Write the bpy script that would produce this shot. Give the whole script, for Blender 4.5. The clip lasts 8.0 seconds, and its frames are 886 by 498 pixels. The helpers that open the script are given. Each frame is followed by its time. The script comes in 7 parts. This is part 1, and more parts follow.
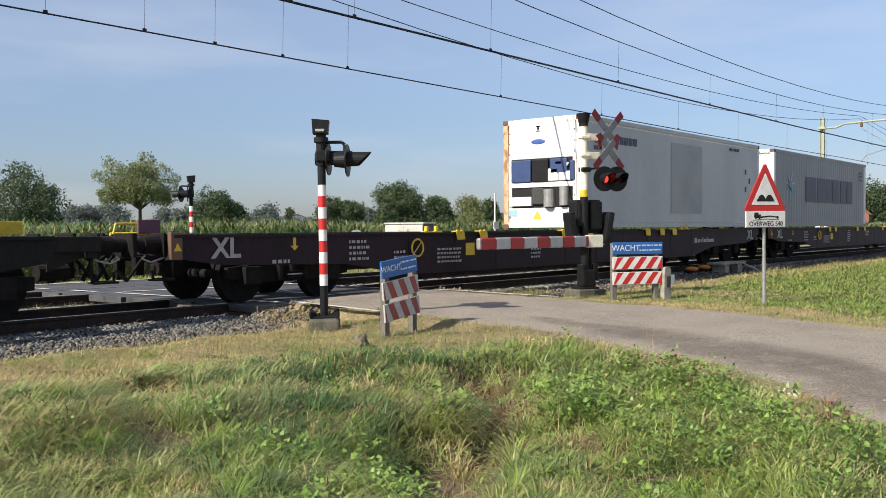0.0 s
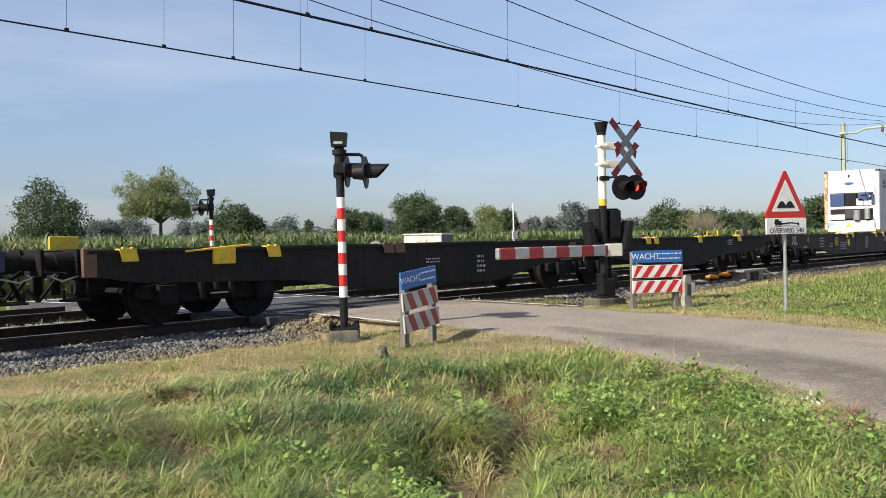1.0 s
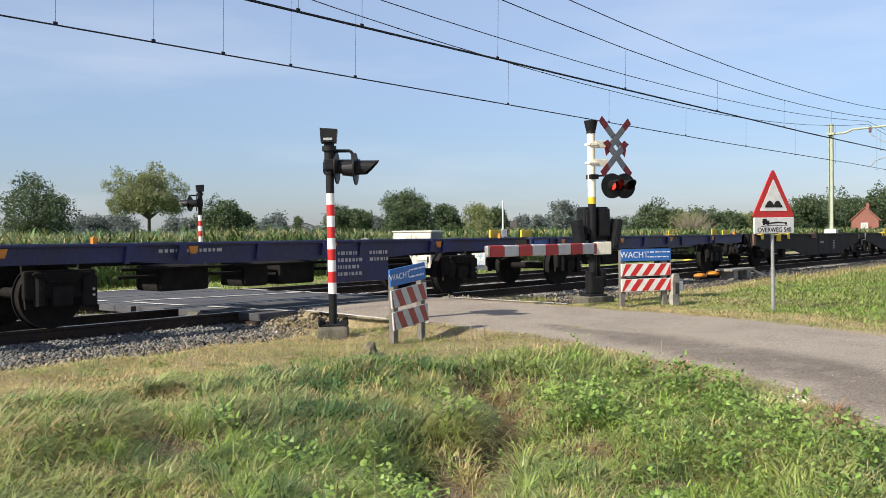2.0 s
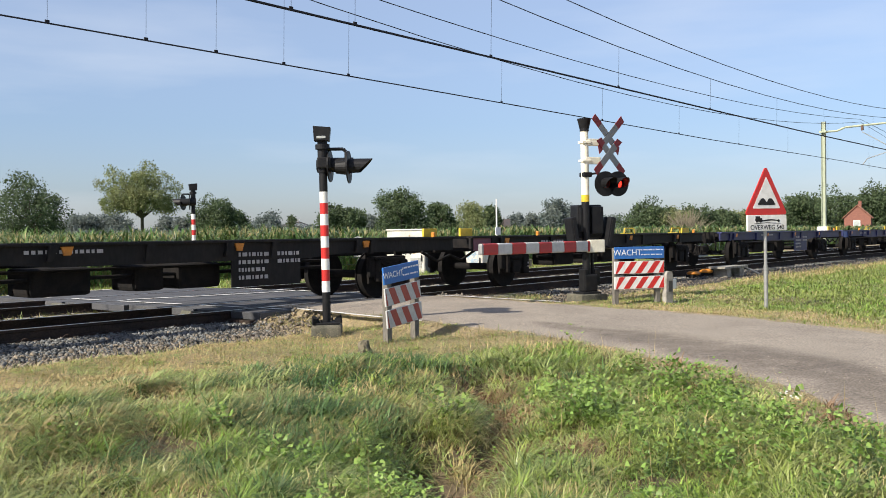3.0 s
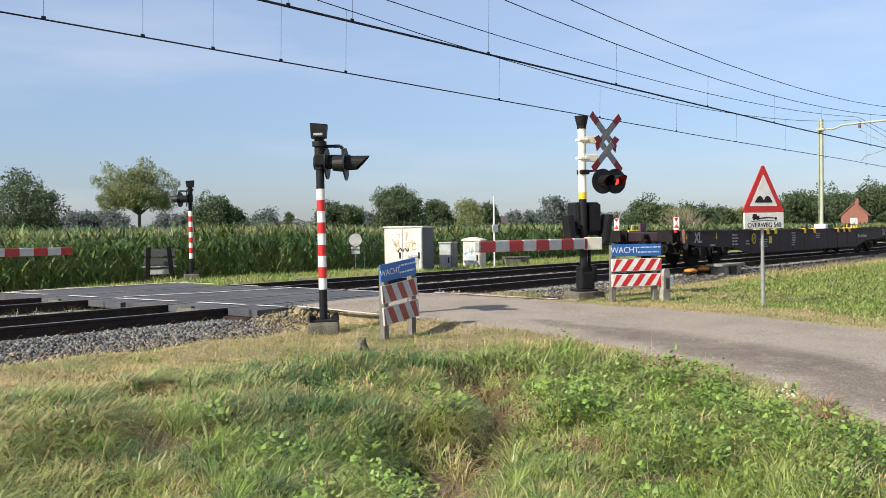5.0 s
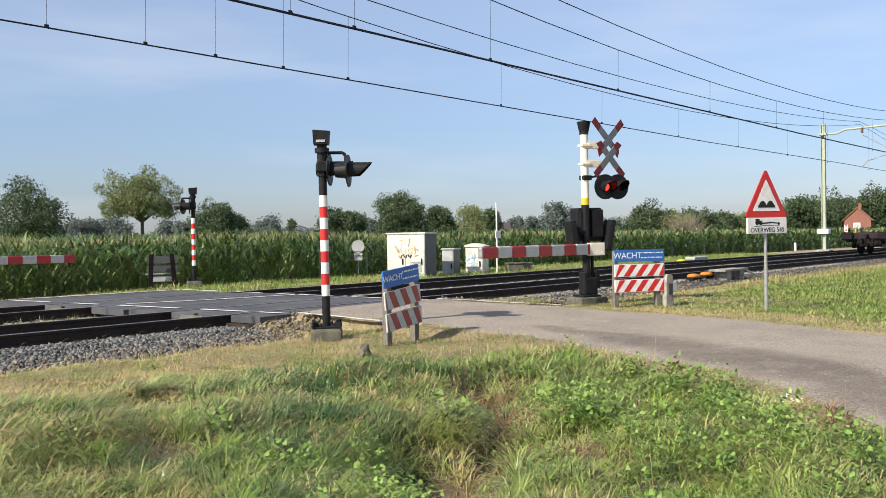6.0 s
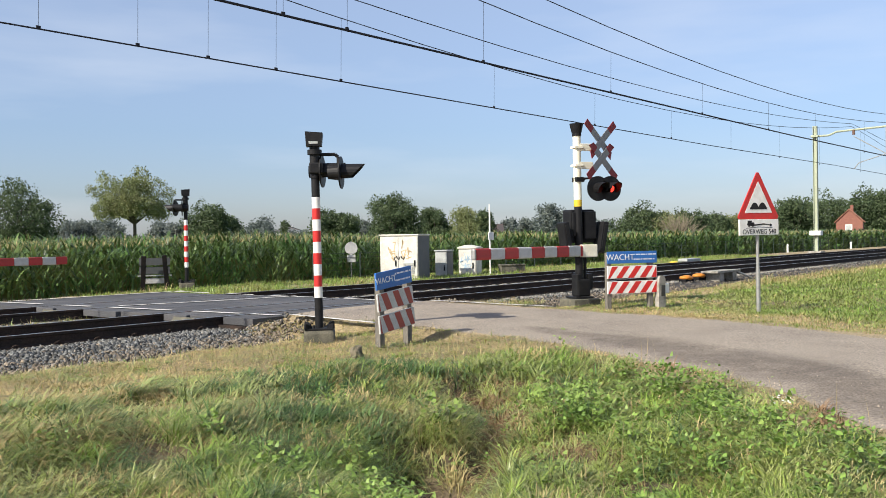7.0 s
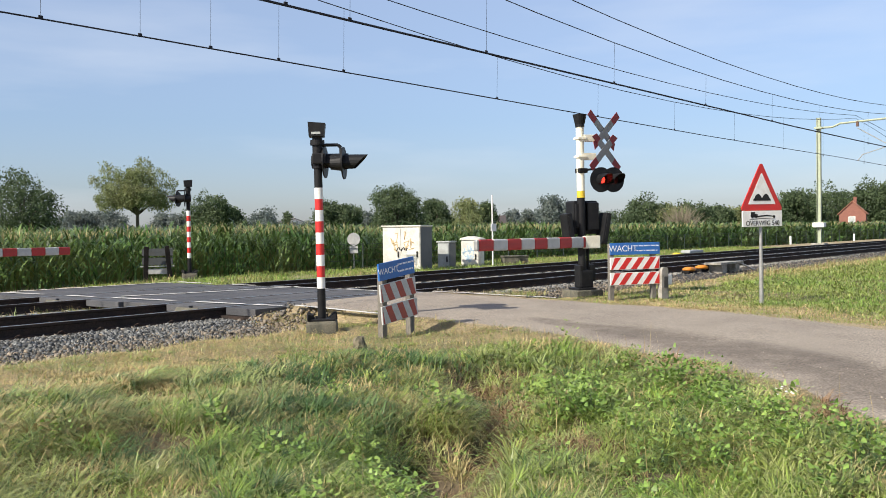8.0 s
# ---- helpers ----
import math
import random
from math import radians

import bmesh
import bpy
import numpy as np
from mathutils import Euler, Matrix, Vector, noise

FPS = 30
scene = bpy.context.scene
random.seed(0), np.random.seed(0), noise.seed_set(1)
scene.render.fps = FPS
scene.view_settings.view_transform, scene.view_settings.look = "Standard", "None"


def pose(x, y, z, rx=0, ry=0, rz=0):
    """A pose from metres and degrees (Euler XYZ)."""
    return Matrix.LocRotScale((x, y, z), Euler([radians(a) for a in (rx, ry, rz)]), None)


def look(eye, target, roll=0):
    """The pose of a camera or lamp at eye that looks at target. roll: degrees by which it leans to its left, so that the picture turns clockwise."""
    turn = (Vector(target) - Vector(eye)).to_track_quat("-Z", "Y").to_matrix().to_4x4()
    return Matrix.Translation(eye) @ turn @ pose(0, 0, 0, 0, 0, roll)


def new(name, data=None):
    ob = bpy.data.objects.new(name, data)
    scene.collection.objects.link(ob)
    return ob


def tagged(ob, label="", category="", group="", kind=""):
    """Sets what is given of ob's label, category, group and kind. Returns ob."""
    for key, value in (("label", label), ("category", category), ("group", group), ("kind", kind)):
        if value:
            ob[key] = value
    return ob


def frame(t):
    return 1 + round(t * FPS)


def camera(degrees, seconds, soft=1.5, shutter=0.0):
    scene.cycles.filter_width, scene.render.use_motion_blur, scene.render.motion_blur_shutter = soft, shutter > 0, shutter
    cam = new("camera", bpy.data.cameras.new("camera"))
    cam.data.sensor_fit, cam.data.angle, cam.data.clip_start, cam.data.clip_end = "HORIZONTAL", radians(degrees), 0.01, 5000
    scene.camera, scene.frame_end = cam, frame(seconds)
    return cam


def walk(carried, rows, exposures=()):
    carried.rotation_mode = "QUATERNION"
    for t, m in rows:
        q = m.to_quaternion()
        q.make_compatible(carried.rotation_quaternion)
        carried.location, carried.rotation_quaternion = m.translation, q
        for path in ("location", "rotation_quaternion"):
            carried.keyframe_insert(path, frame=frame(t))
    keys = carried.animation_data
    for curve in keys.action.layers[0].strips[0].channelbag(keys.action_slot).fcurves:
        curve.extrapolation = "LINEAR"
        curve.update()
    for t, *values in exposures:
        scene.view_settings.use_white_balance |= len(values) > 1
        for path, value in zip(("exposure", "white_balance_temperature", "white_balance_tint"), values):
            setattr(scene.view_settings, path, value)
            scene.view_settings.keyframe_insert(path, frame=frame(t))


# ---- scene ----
cam = camera(52.218, 8.0, soft=0.9)
EYE = 1.220
PATH = [
    (0.0, 0.000, 0.016, 0.012, -50.390, -1.340, -0.332),
    (0.5, -0.010, 0.006, 0.009, -49.516, -1.028, -0.667),
    (1.0, -0.014, 0.005, 0.015, -49.205, -0.663, -0.998),
    (1.5, -0.021, 0.004, 0.014, -49.375, -0.753, -0.864),
    (2.0, -0.024, -0.004, 0.009, -49.878, -0.831, -0.632),
    (3.5, -0.010, -0.005, 0.002, -50.447, -0.969, -0.799),
    (4.0, 0.010, 0.006, 0.003, -50.663, -1.047, -0.751),
    (4.5, -0.007, -0.005, 0.005, -50.560, -1.240, -0.635),
    (6.0, -0.007, 0.000, 0.003, -50.264, -0.714, -0.892),
    (6.5, -0.004, -0.006, 0.003, -50.641, -0.772, -0.913),
    (7.0, -0.002, -0.007, 0.003, -50.687, -0.612, -0.907),
    (7.5, 0.000, 0.000, 0.000, -50.410, -0.956, -0.780),
    (8.0, 0.004, 0.004, -0.005, -50.524, -1.155, -0.813),
]
walk(cam, [(t, pose(x, y, EYE + z, 90 + pitch, 0, yaw) @ pose(0, 0, 0, 0, 0, roll)) for t, x, y, z, yaw, pitch, roll in PATH],
     exposures=[(0.0, 0.38), (0.8, 0.44), (1.6, 0.52), (3.5, 0.55), (8.0, 0.55)])

# ---- light ----
SUN_ELEVATION, SUN_AZIMUTH = 39.0, 168.0  # degrees; azimuth counted from +x to the left
TO_SUN = Vector((math.cos(radians(SUN_AZIMUTH)) * math.cos(radians(SUN_ELEVATION)), math.sin(radians(SUN_AZIMUTH)) * math.cos(radians(SUN_ELEVATION)), math.sin(radians(SUN_ELEVATION))))
sun = new("sun", bpy.data.lights.new("sun", "SUN"))
sun.data.energy, sun.data.angle, sun.data.color = 5.0, radians(0.53), (1.0, 0.93, 0.82)
sun.matrix_world = look(TO_SUN * 60, (0, 0, 0))


def build_world():
    world = bpy.data.worlds.new("sky")
    scene.world = world
    world.use_nodes = True
    nt = world.node_tree
    nt.nodes.clear()
    out = nt.nodes.new("ShaderNodeOutputWorld")
    bg = nt.nodes.new("ShaderNodeBackground")
    sky = nt.nodes.new("ShaderNodeTexSky")
    sky.sky_type = "NISHITA"
    sky.sun_disc = False
    sky.sun_elevation = radians(SUN_ELEVATION)
    sky.sun_rotation = math.atan2(TO_SUN.x, TO_SUN.y)
    sky.air_density, sky.dust_density, sky.ozone_density = 1.0, 0.6, 2.5
    tint = nt.nodes.new("ShaderNodeMix")
    tint.data_type, tint.blend_type = "RGBA", "MULTIPLY"
    tint.inputs[0].default_value = 1.0
    # thin high veil of cloud, stretched along the horizon
    co = nt.nodes.new("ShaderNodeTexCoord")
    sep = nt.nodes.new("ShaderNodeSeparateXYZ")
    ramp = nt.nodes.new("ShaderNodeValToRGB")
    ramp.color_ramp.elements[0].position, ramp.color_ramp.elements[0].color = 0.0, SKY_LOW
    ramp.color_ramp.elements[1].position, ramp.color_ramp.elements[1].color = 0.30, SKY_HIGH
    ramp.color_ramp.elements.new(0.12).color = SKY_MID
    mapping = nt.nodes.new("ShaderNodeMapping")
    mapping.inputs["Scale"].default_value = (1.6, 1.6, 9.0)
    noise_tex = nt.nodes.new("ShaderNodeTexNoise")
    noise_tex.inputs["Scale"].default_value, noise_tex.inputs["Detail"].default_value = 1.7, 6.0
    cloud = nt.nodes.new("ShaderNodeMapRange")
    cloud.inputs["From Min"].default_value, cloud.inputs["From Max"].default_value = 0.48, 0.75
    cloud.inputs["To Min"].default_value, cloud.inputs["To Max"].default_value = 0.05, 0.30
    veil = nt.nodes.new("ShaderNodeMix")
    veil.data_type = "RGBA"
    veil.inputs[7].default_value = CLOUD
    nt.links.new(co.outputs["Generated"], sep.inputs[0])
    nt.links.new(sep.outputs["Z"], ramp.inputs[0])
    nt.links.new(co.outputs["Generated"], mapping.inputs["Vector"])
    nt.links.new(mapping.outputs[0], noise_tex.inputs["Vector"])
    nt.links.new(noise_tex.outputs["Fac"], cloud.inputs["Value"])
    nt.links.new(sky.outputs[0], tint.inputs[6])
    nt.links.new(ramp.outputs["Color"], tint.inputs[7])
    nt.links.new(tint.outputs[2], veil.inputs[6])
    nt.links.new(cloud.outputs[0], veil.inputs[0])
    nt.links.new(veil.outputs[2], bg.inputs["Color"])
    bg.inputs["Strength"].default_value = 0.10
    nt.links.new(bg.outputs[0], out.inputs["Surface"])


SKY_LOW, SKY_MID, SKY_HIGH, CLOUD = (0.555, 0.59, 0.77, 1), (0.80, 0.81, 0.92, 1), (1.52, 1.26, 1.18, 1), (6.3, 6.6, 7.1, 1)
build_world()


# ---- materials ----
def material(name, colour, rough=0.6, metal=0.0, second=None, scale=6.0, amount=0.5, grain=60.0, grain_amount=0.15, bump=0.0, bump_scale=80.0, island=0.0, random_object=0.0, stretch=(1, 1, 1), emission=None, low=0.42, high=0.62, translucent=0.0):
    """A surface with patches of a second colour, fine grain, and relief."""
    m = bpy.data.materials.new(name)
    m.use_nodes = True
    nt = m.node_tree
    n, l = nt.nodes, nt.links
    b = n["Principled BSDF"]
    b.inputs["Roughness"].default_value, b.inputs["Metallic"].default_value = rough, metal
    b.inputs["Specular IOR Level"].default_value = 0.5 if max(colour) > 0.03 or name.endswith("lens") else 0.22
    second = second or tuple(c * 0.7 for c in colour)
    co = n.new("ShaderNodeTexCoord")
    mp = n.new("ShaderNodeMapping")
    mp.inputs["Scale"].default_value = stretch
    l.new(co.outputs["Object"], mp.inputs["Vector"])
    big = n.new("ShaderNodeTexNoise")
    big.inputs["Scale"].default_value, big.inputs["Detail"].default_value = scale, 5.0
    l.new(mp.outputs[0], big.inputs["Vector"])
    rng = n.new("ShaderNodeMapRange")
    rng.inputs["From Min"].default_value, rng.inputs["From Max"].default_value = low, high
    rng.inputs["To Max"].default_value = amount
    l.new(big.outputs["Fac"], rng.inputs["Value"])
    mix = n.new("ShaderNodeMix")
    mix.data_type = "RGBA"
    mix.inputs[6].default_value, mix.inputs[7].default_value = (*colour, 1), (*second, 1)
    l.new(rng.outputs[0], mix.inputs[0])
    fine = n.new("ShaderNodeTexNoise")
    fine.inputs["Scale"].default_value, fine.inputs["Detail"].default_value = grain, 3.0
    l.new(mp.outputs[0], fine.inputs["Vector"])
    g = n.new("ShaderNodeMapRange")
    g.inputs["From Min"].default_value, g.inputs["From Max"].default_value = 0.3, 0.7
    g.inputs["To Min"].default_value, g.inputs["To Max"].default_value = 1 - grain_amount, 1 + grain_amount
    l.new(fine.outputs["Fac"], g.inputs["Value"])
    value = g.outputs[0]
    if island or random_object:
        if island:
            geo = n.new("ShaderNodeNewGeometry")
            src, span = geo.outputs["Random Per Island"], island
        else:
            info = n.new("ShaderNodeObjectInfo")
            src, span = info.outputs["Random"], random_object
        r = n.new("ShaderNodeMapRange")
        r.inputs["To Min"].default_value, r.inputs["To Max"].default_value = 1 - span, 1 + span
        l.new(src, r.inputs["Value"])
        mu = n.new("ShaderNodeMath")
        mu.operation = "MULTIPLY"
        l.new(value, mu.inputs[0]), l.new(r.outputs[0], mu.inputs[1])
        value = mu.outputs[0]
    tone = n.new("ShaderNodeVectorMath")
    tone.operation = "SCALE"
    l.new(mix.outputs[2], tone.inputs[0]), l.new(value, tone.inputs["Scale"])
    l.new(tone.outputs[0], b.inputs["Base Color"])
    if bump:
        bt = n.new("ShaderNodeTexNoise")
        bt.inputs["Scale"].default_value, bt.inputs["Detail"].default_value = bump_scale, 4.0
        l.new(co.outputs["Object"], bt.inputs["Vector"])
        bp = n.new("ShaderNodeBump")
        bp.inputs["Strength"].default_value, bp.inputs["Distance"].default_value = bump, 0.02
        l.new(bt.outputs["Fac"], bp.inputs["Height"])
        l.new(bp.outputs[0], b.inputs["Normal"])
    if emission:
        b.inputs["Emission Color"].default_value, b.inputs["Emission Strength"].default_value = (*emission[:3], 1), emission[3]
    if translucent:
        tr = n.new("ShaderNodeBsdfTranslucent")
        ms = n.new("ShaderNodeMixShader")
        ms.inputs[0].default_value = translucent
        l.new(tone.outputs[0], tr.inputs["Color"])
        l.new(b.outputs[0], ms.inputs[1]), l.new(tr.outputs[0], ms.inputs[2])
        l.new(ms.outputs[0], n["Material Output"].inputs["Surface"])
    return m


M = {}
M["soil"] = material("soil_and_dry_turf", (0.30, 0.235, 0.135), 0.95, second=(0.19, 0.155, 0.08), scale=1.4, amount=0.8, grain=25, grain_amount=0.4, bump=0.6, bump_scale=30)
# soil with the shade under long grass put into its colour
M["overgrown_soil_shade"] = material("soil_darkened_for_shade", (0.10, 0.075, 0.045), 0.95, second=(0.15, 0.115, 0.06), scale=2.5, amount=0.7, grain=25, grain_amount=0.4, bump=0.6, bump_scale=30)
M["asphalt"] = material("grey_asphalt", (0.275, 0.235, 0.185), 0.95, second=(0.215, 0.182, 0.145), scale=1.1, amount=0.7, grain=45, grain_amount=0.45, bump=0.5, bump_scale=90)


def wear_asphalt(m, worn):
    """Let the wheel tracks of a lane wear through to a darker, patchy surface."""
    nt = m.node_tree
    b = nt.nodes["Principled BSDF"]
    old = b.inputs["Base Color"].links[0].from_socket
    att = nt.nodes.new("ShaderNodeAttribute")
    att.attribute_name = "wear"
    co = nt.nodes.new("ShaderNodeTexCoord")
    tex = nt.nodes.new("ShaderNodeTexNoise")
    tex.inputs["Scale"].default_value, tex.inputs["Detail"].default_value = 3.5, 7.0
    tex.inputs["Roughness"].default_value = 0.7
    mul = nt.nodes.new("ShaderNodeMath")
    mul.operation = "MULTIPLY"
    rng = nt.nodes.new("ShaderNodeMapRange")
    rng.inputs["From Min"].default_value, rng.inputs["From Max"].default_value = 0.15, 0.55
    mix = nt.nodes.new("ShaderNodeMix")
    mix.data_type, mix.blend_type = "RGBA", "MULTIPLY"
    mix.inputs[7].default_value = (*worn, 1)
    nt.links.new(co.outputs["Object"], tex.inputs["Vector"])
    nt.links.new(att.outputs["Fac"], mul.inputs[0]), nt.links.new(tex.outputs["Fac"], mul.inputs[1])
    nt.links.new(mul.outputs[0], rng.inputs["Value"])
    nt.links.new(rng.outputs[0], mix.inputs[0])
    nt.links.new(old, mix.inputs[6])
    nt.links.new(mix.outputs[2], b.inputs["Base Color"])


wear_asphalt(M["asphalt"], (0.55, 0.53, 0.52))
M["deck"] = material("dark_crossing_panels", (0.055, 0.056, 0.06), 0.8, second=(0.11, 0.105, 0.10), scale=1.2, amount=0.5, grain=60, grain_amount=0.3, bump=0.3, random_object=0.15)
M["line"] = material("worn_white_road_paint", (0.66, 0.64, 0.58), 0.8, second=(0.35, 0.33, 0.30), scale=8, amount=0.7, grain=40, grain_amount=0.15)
M["ballast"] = material("grey_ballast_stone", (0.135, 0.138, 0.130), 0.95, second=(0.085, 0.085, 0.08), scale=9, amount=0.8, grain=60, grain_amount=0.25, island=0.8)
M["dusty_stone"] = material("dusty_tan_ballast_stone", (0.20, 0.165, 0.12), 0.95, second=(0.14, 0.125, 0.10), scale=2.5, amount=0.8, grain=60, grain_amount=0.25, island=0.6)
# bed is kept this dark to paint in the shade between stones
M["ballast_bed"] = material("ballast_bed", (0.045, 0.042, 0.038), 0.95, second=(0.07, 0.06, 0.05), scale=2, grain=40, grain_amount=0.5, bump=1.0, bump_scale=25)
M["rail"] = material("rusty_brown_rail_side", (0.030, 0.023, 0.019), 0.85, 0.0, second=(0.055, 0.034, 0.024), scale=5, grain=50, grain_amount=0.3)
M["rail_head"] = material("polished_rail_head", (0.62, 0.61, 0.60), 0.28, 1.0, second=(0.5, 0.48, 0.46), scale=3, grain=80, grain_amount=0.1)
M["concrete"] = material("weathered_concrete", (0.33, 0.31, 0.27), 0.9, second=(0.17, 0.16, 0.12), scale=5, amount=0.8, grain=80, grain_amount=0.2, bump=0.3)
M["dark_concrete"] = material("mossy_dark_concrete", (0.085, 0.083, 0.06), 0.9, second=(0.15, 0.135, 0.10), scale=6, amount=0.8, grain=60, grain_amount=0.3, bump=0.3)
M["black"] = material("black_painted_metal", (0.010, 0.010, 0.011), 0.5, 0.0, second=(0.020, 0.020, 0.019), scale=7, grain=60, grain_amount=0.2)
M["board_grey"] = material("weathered_board_and_shade_grey", (0.085, 0.09, 0.09), 0.6, second=(0.06, 0.07, 0.07), scale=5)
# white crossbuck bars, with the shade on their face put into this grey
M["bar_grey"] = material("white_bar_greyed_for_shade", (0.24, 0.245, 0.24), 0.6, second=(0.17, 0.17, 0.165), scale=6)
M["grey_box"] = material("weathered_grey_housing", (0.048, 0.046, 0.042), 0.6, second=(0.025, 0.025, 0.025), scale=8)
M["white"] = material("white_paint", (0.80, 0.79, 0.75), 0.45, second=(0.62, 0.60, 0.54), scale=6, amount=0.5, grain=40, grain_amount=0.05)
M["cream"] = material("cream_white_painted_pole", (0.82, 0.78, 0.62), 0.45, second=(0.62, 0.57, 0.42), scale=6, amount=0.5, grain=40, grain_amount=0.05)
M["red"] = material("red_paint", (0.55, 0.022, 0.018), 0.45, second=(0.42, 0.03, 0.025), scale=6, amount=0.5, grain=40, grain_amount=0.1)
M["dull_red"] = material("dark_red_paint", (0.24, 0.022, 0.025), 0.6, second=(0.17, 0.02, 0.02), scale=8, amount=0.5)
M["faded_red"] = material("faded_brownish_red_stripe", (0.34, 0.07, 0.045), 0.6, second=(0.27, 0.06, 0.05), scale=9, amount=0.5)
M["grey_white"] = material("greyed_white_paint", (0.50, 0.50, 0.48), 0.55, second=(0.38, 0.38, 0.36), scale=8, amount=0.5)
M["yellow"] = material("yellow_paint", (0.72, 0.50, 0.03), 0.5, second=(0.5, 0.33, 0.03), scale=9, amount=0.5)
M["orange"] = material("orange_paint", (0.60, 0.22, 0.02), 0.5, second=(0.4, 0.14, 0.02), scale=9)
M["blue"] = material("blue_sign_sheet", (0.025, 0.14, 0.42), 0.4, second=(0.03, 0.10, 0.33), scale=5, amount=0.5, grain=30, grain_amount=0.06)
M["text"] = material("white_lettering", (0.75, 0.78, 0.82), 0.5)
M["ink"] = material("black_lettering", (0.02, 0.02, 0.02), 0.6)
M["galv"] = material("galvanised_steel", (0.36, 0.36, 0.34), 0.5, 0.5, second=(0.25, 0.25, 0.24), scale=8)
M["mast"] = material("pale_green_grey_mast_paint", (0.36, 0.40, 0.28), 0.6, second=(0.27, 0.29, 0.22), scale=3)
M["wire"] = material("dark_overhead_wire", (0.022, 0.024, 0.03), 0.7)
M["wood"] = material("weathered_grey_post", (0.16, 0.145, 0.12), 0.9, second=(0.09, 0.085, 0.075), scale=8, stretch=(1, 1, 0.2), grain=50, grain_amount=0.3)
M["glow"] = material("lit_red_signal_lens", (0.6, 0.02, 0.01), 0.3, emission=(1.0, 0.035, 0.02, 2.2))
M["lens"] = material("dark_red_signal_lens", (0.06, 0.008, 0.006), 0.25)
M["maroon"] = material("grimy_dark_maroon_wagon_paint", (0.026, 0.013, 0.020), 0.6, second=(0.016, 0.010, 0.013), scale=1.3, amount=0.8, grain=20, grain_amount=0.2, stretch=(1, 1, 0.4))
M["wagon_black"] = material("grimy_black_wagon_paint", (0.011, 0.011, 0.0115), 0.7, second=(0.021, 0.018, 0.016), scale=1.5, amount=0.8, grain=20, grain_amount=0.25, stretch=(1, 1, 0.4))
M["wagon_blue"] = material("deep_blue_wagon_paint", (0.017, 0.021, 0.095), 0.55, second=(0.019, 0.018, 0.042), scale=1.4, amount=0.8, grain=20, grain_amount=0.2, stretch=(1, 1, 0.4))
M["bright_blue"] = material("clean_blue_panel", (0.05, 0.11, 0.36), 0.5)
M["grime"] = material("dark_brake_dust_running_gear", (0.0085, 0.008, 0.0078), 0.9, second=(0.017, 0.014, 0.012), scale=6, amount=0.8, grain=50, grain_amount=0.3)
M["purple"] = material("faded_maroon_plate", (0.16, 0.06, 0.09), 0.6)
M["brown_plate"] = material("brown_end_plate", (0.14, 0.075, 0.05), 0.7)
M["mark"] = material("pale_stencilled_mark", (0.42, 0.40, 0.40), 0.7)
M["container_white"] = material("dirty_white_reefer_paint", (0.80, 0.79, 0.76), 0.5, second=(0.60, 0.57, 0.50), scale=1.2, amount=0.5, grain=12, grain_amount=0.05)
# the white container's long sides: their shade is mixed into this grey
M["container_side"] = material("white_side_greyed_for_shade", (0.46, 0.48, 0.49), 0.5, second=(0.38, 0.40, 0.41), scale=0.7, amount=0.7, grain=10, grain_amount=0.05, stretch=(1, 1, 0.3))
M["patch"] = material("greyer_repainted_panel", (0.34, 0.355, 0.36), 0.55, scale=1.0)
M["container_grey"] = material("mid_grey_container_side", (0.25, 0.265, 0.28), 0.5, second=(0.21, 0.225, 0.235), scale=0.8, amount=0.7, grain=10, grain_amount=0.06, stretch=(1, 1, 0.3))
M["rust"] = material("rusty_corner_post", (0.60, 0.42, 0.24), 0.7, second=(0.30, 0.13, 0.05), scale=5, amount=0.9)
M["dark_blue"] = material("dark_blue_machine", (0.03, 0.06, 0.16), 0.5)
M["navy"] = material("navy_marking", (0.035, 0.045, 0.085), 0.5)
M["pale_blue"] = material("pale_blue_star", (0.30, 0.52, 0.68), 0.5)
M["cabinet"] = material("dirty_white_cabinet", (0.66, 0.64, 0.55), 0.6, second=(0.45, 0.43, 0.38), scale=2.2, amount=0.7, grain=20, grain_amount=0.1)
M["cabinet_grey"] = material("pale_grey_cabinet", (0.42, 0.44, 0.42), 0.6, second=(0.30, 0.31, 0.29), scale=3, amount=0.7)
M["scrawl"] = material("ochre_sprayed_marks", (0.55, 0.42, 0.24), 0.8)
M["scrawl_blue"] = material("pale_blue_sprayed_marks", (0.35, 0.48, 0.58), 0.8)
M["fence"] = material("dark_green_fence", (0.02, 0.035, 0.025), 0.6)
M["brick"] = material("red_brick_gable", (0.25, 0.105, 0.075), 0.9, second=(0.19, 0.08, 0.06), scale=2, grain=6, grain_amount=0.2)
M["roof"] = material("dark_roof_tiles", (0.05, 0.045, 0.045), 0.8, second=(0.09, 0.06, 0.05), scale=1)
M["roof_red"] = material("orange_roof_tiles", (0.30, 0.13, 0.08), 0.8, second=(0.2, 0.09, 0.06), scale=1)
M["bark"] = material("grey_brown_bark", (0.10, 0.085, 0.065), 0.9, second=(0.06, 0.05, 0.04), scale=3, grain=14, grain_amount=0.3)
M["deep_grass"] = material("dark_blue_green_grass_blades", (0.070, 0.135, 0.038), 0.45, second=(0.115, 0.18, 0.055), scale=1.2, amount=0.8, island=0.5, translucent=0.2)
M["stone"] = material("lichened_stone", (0.20, 0.17, 0.115), 0.95, second=(0.07, 0.065, 0.04), scale=16, amount=0.95, bump=0.8)
M["leaf"] = material("dark_green_leaves", (0.058, 0.090, 0.036), 0.7, second=(0.090, 0.122, 0.050), scale=0.5, amount=0.8, island=0.35, translucent=0.25)
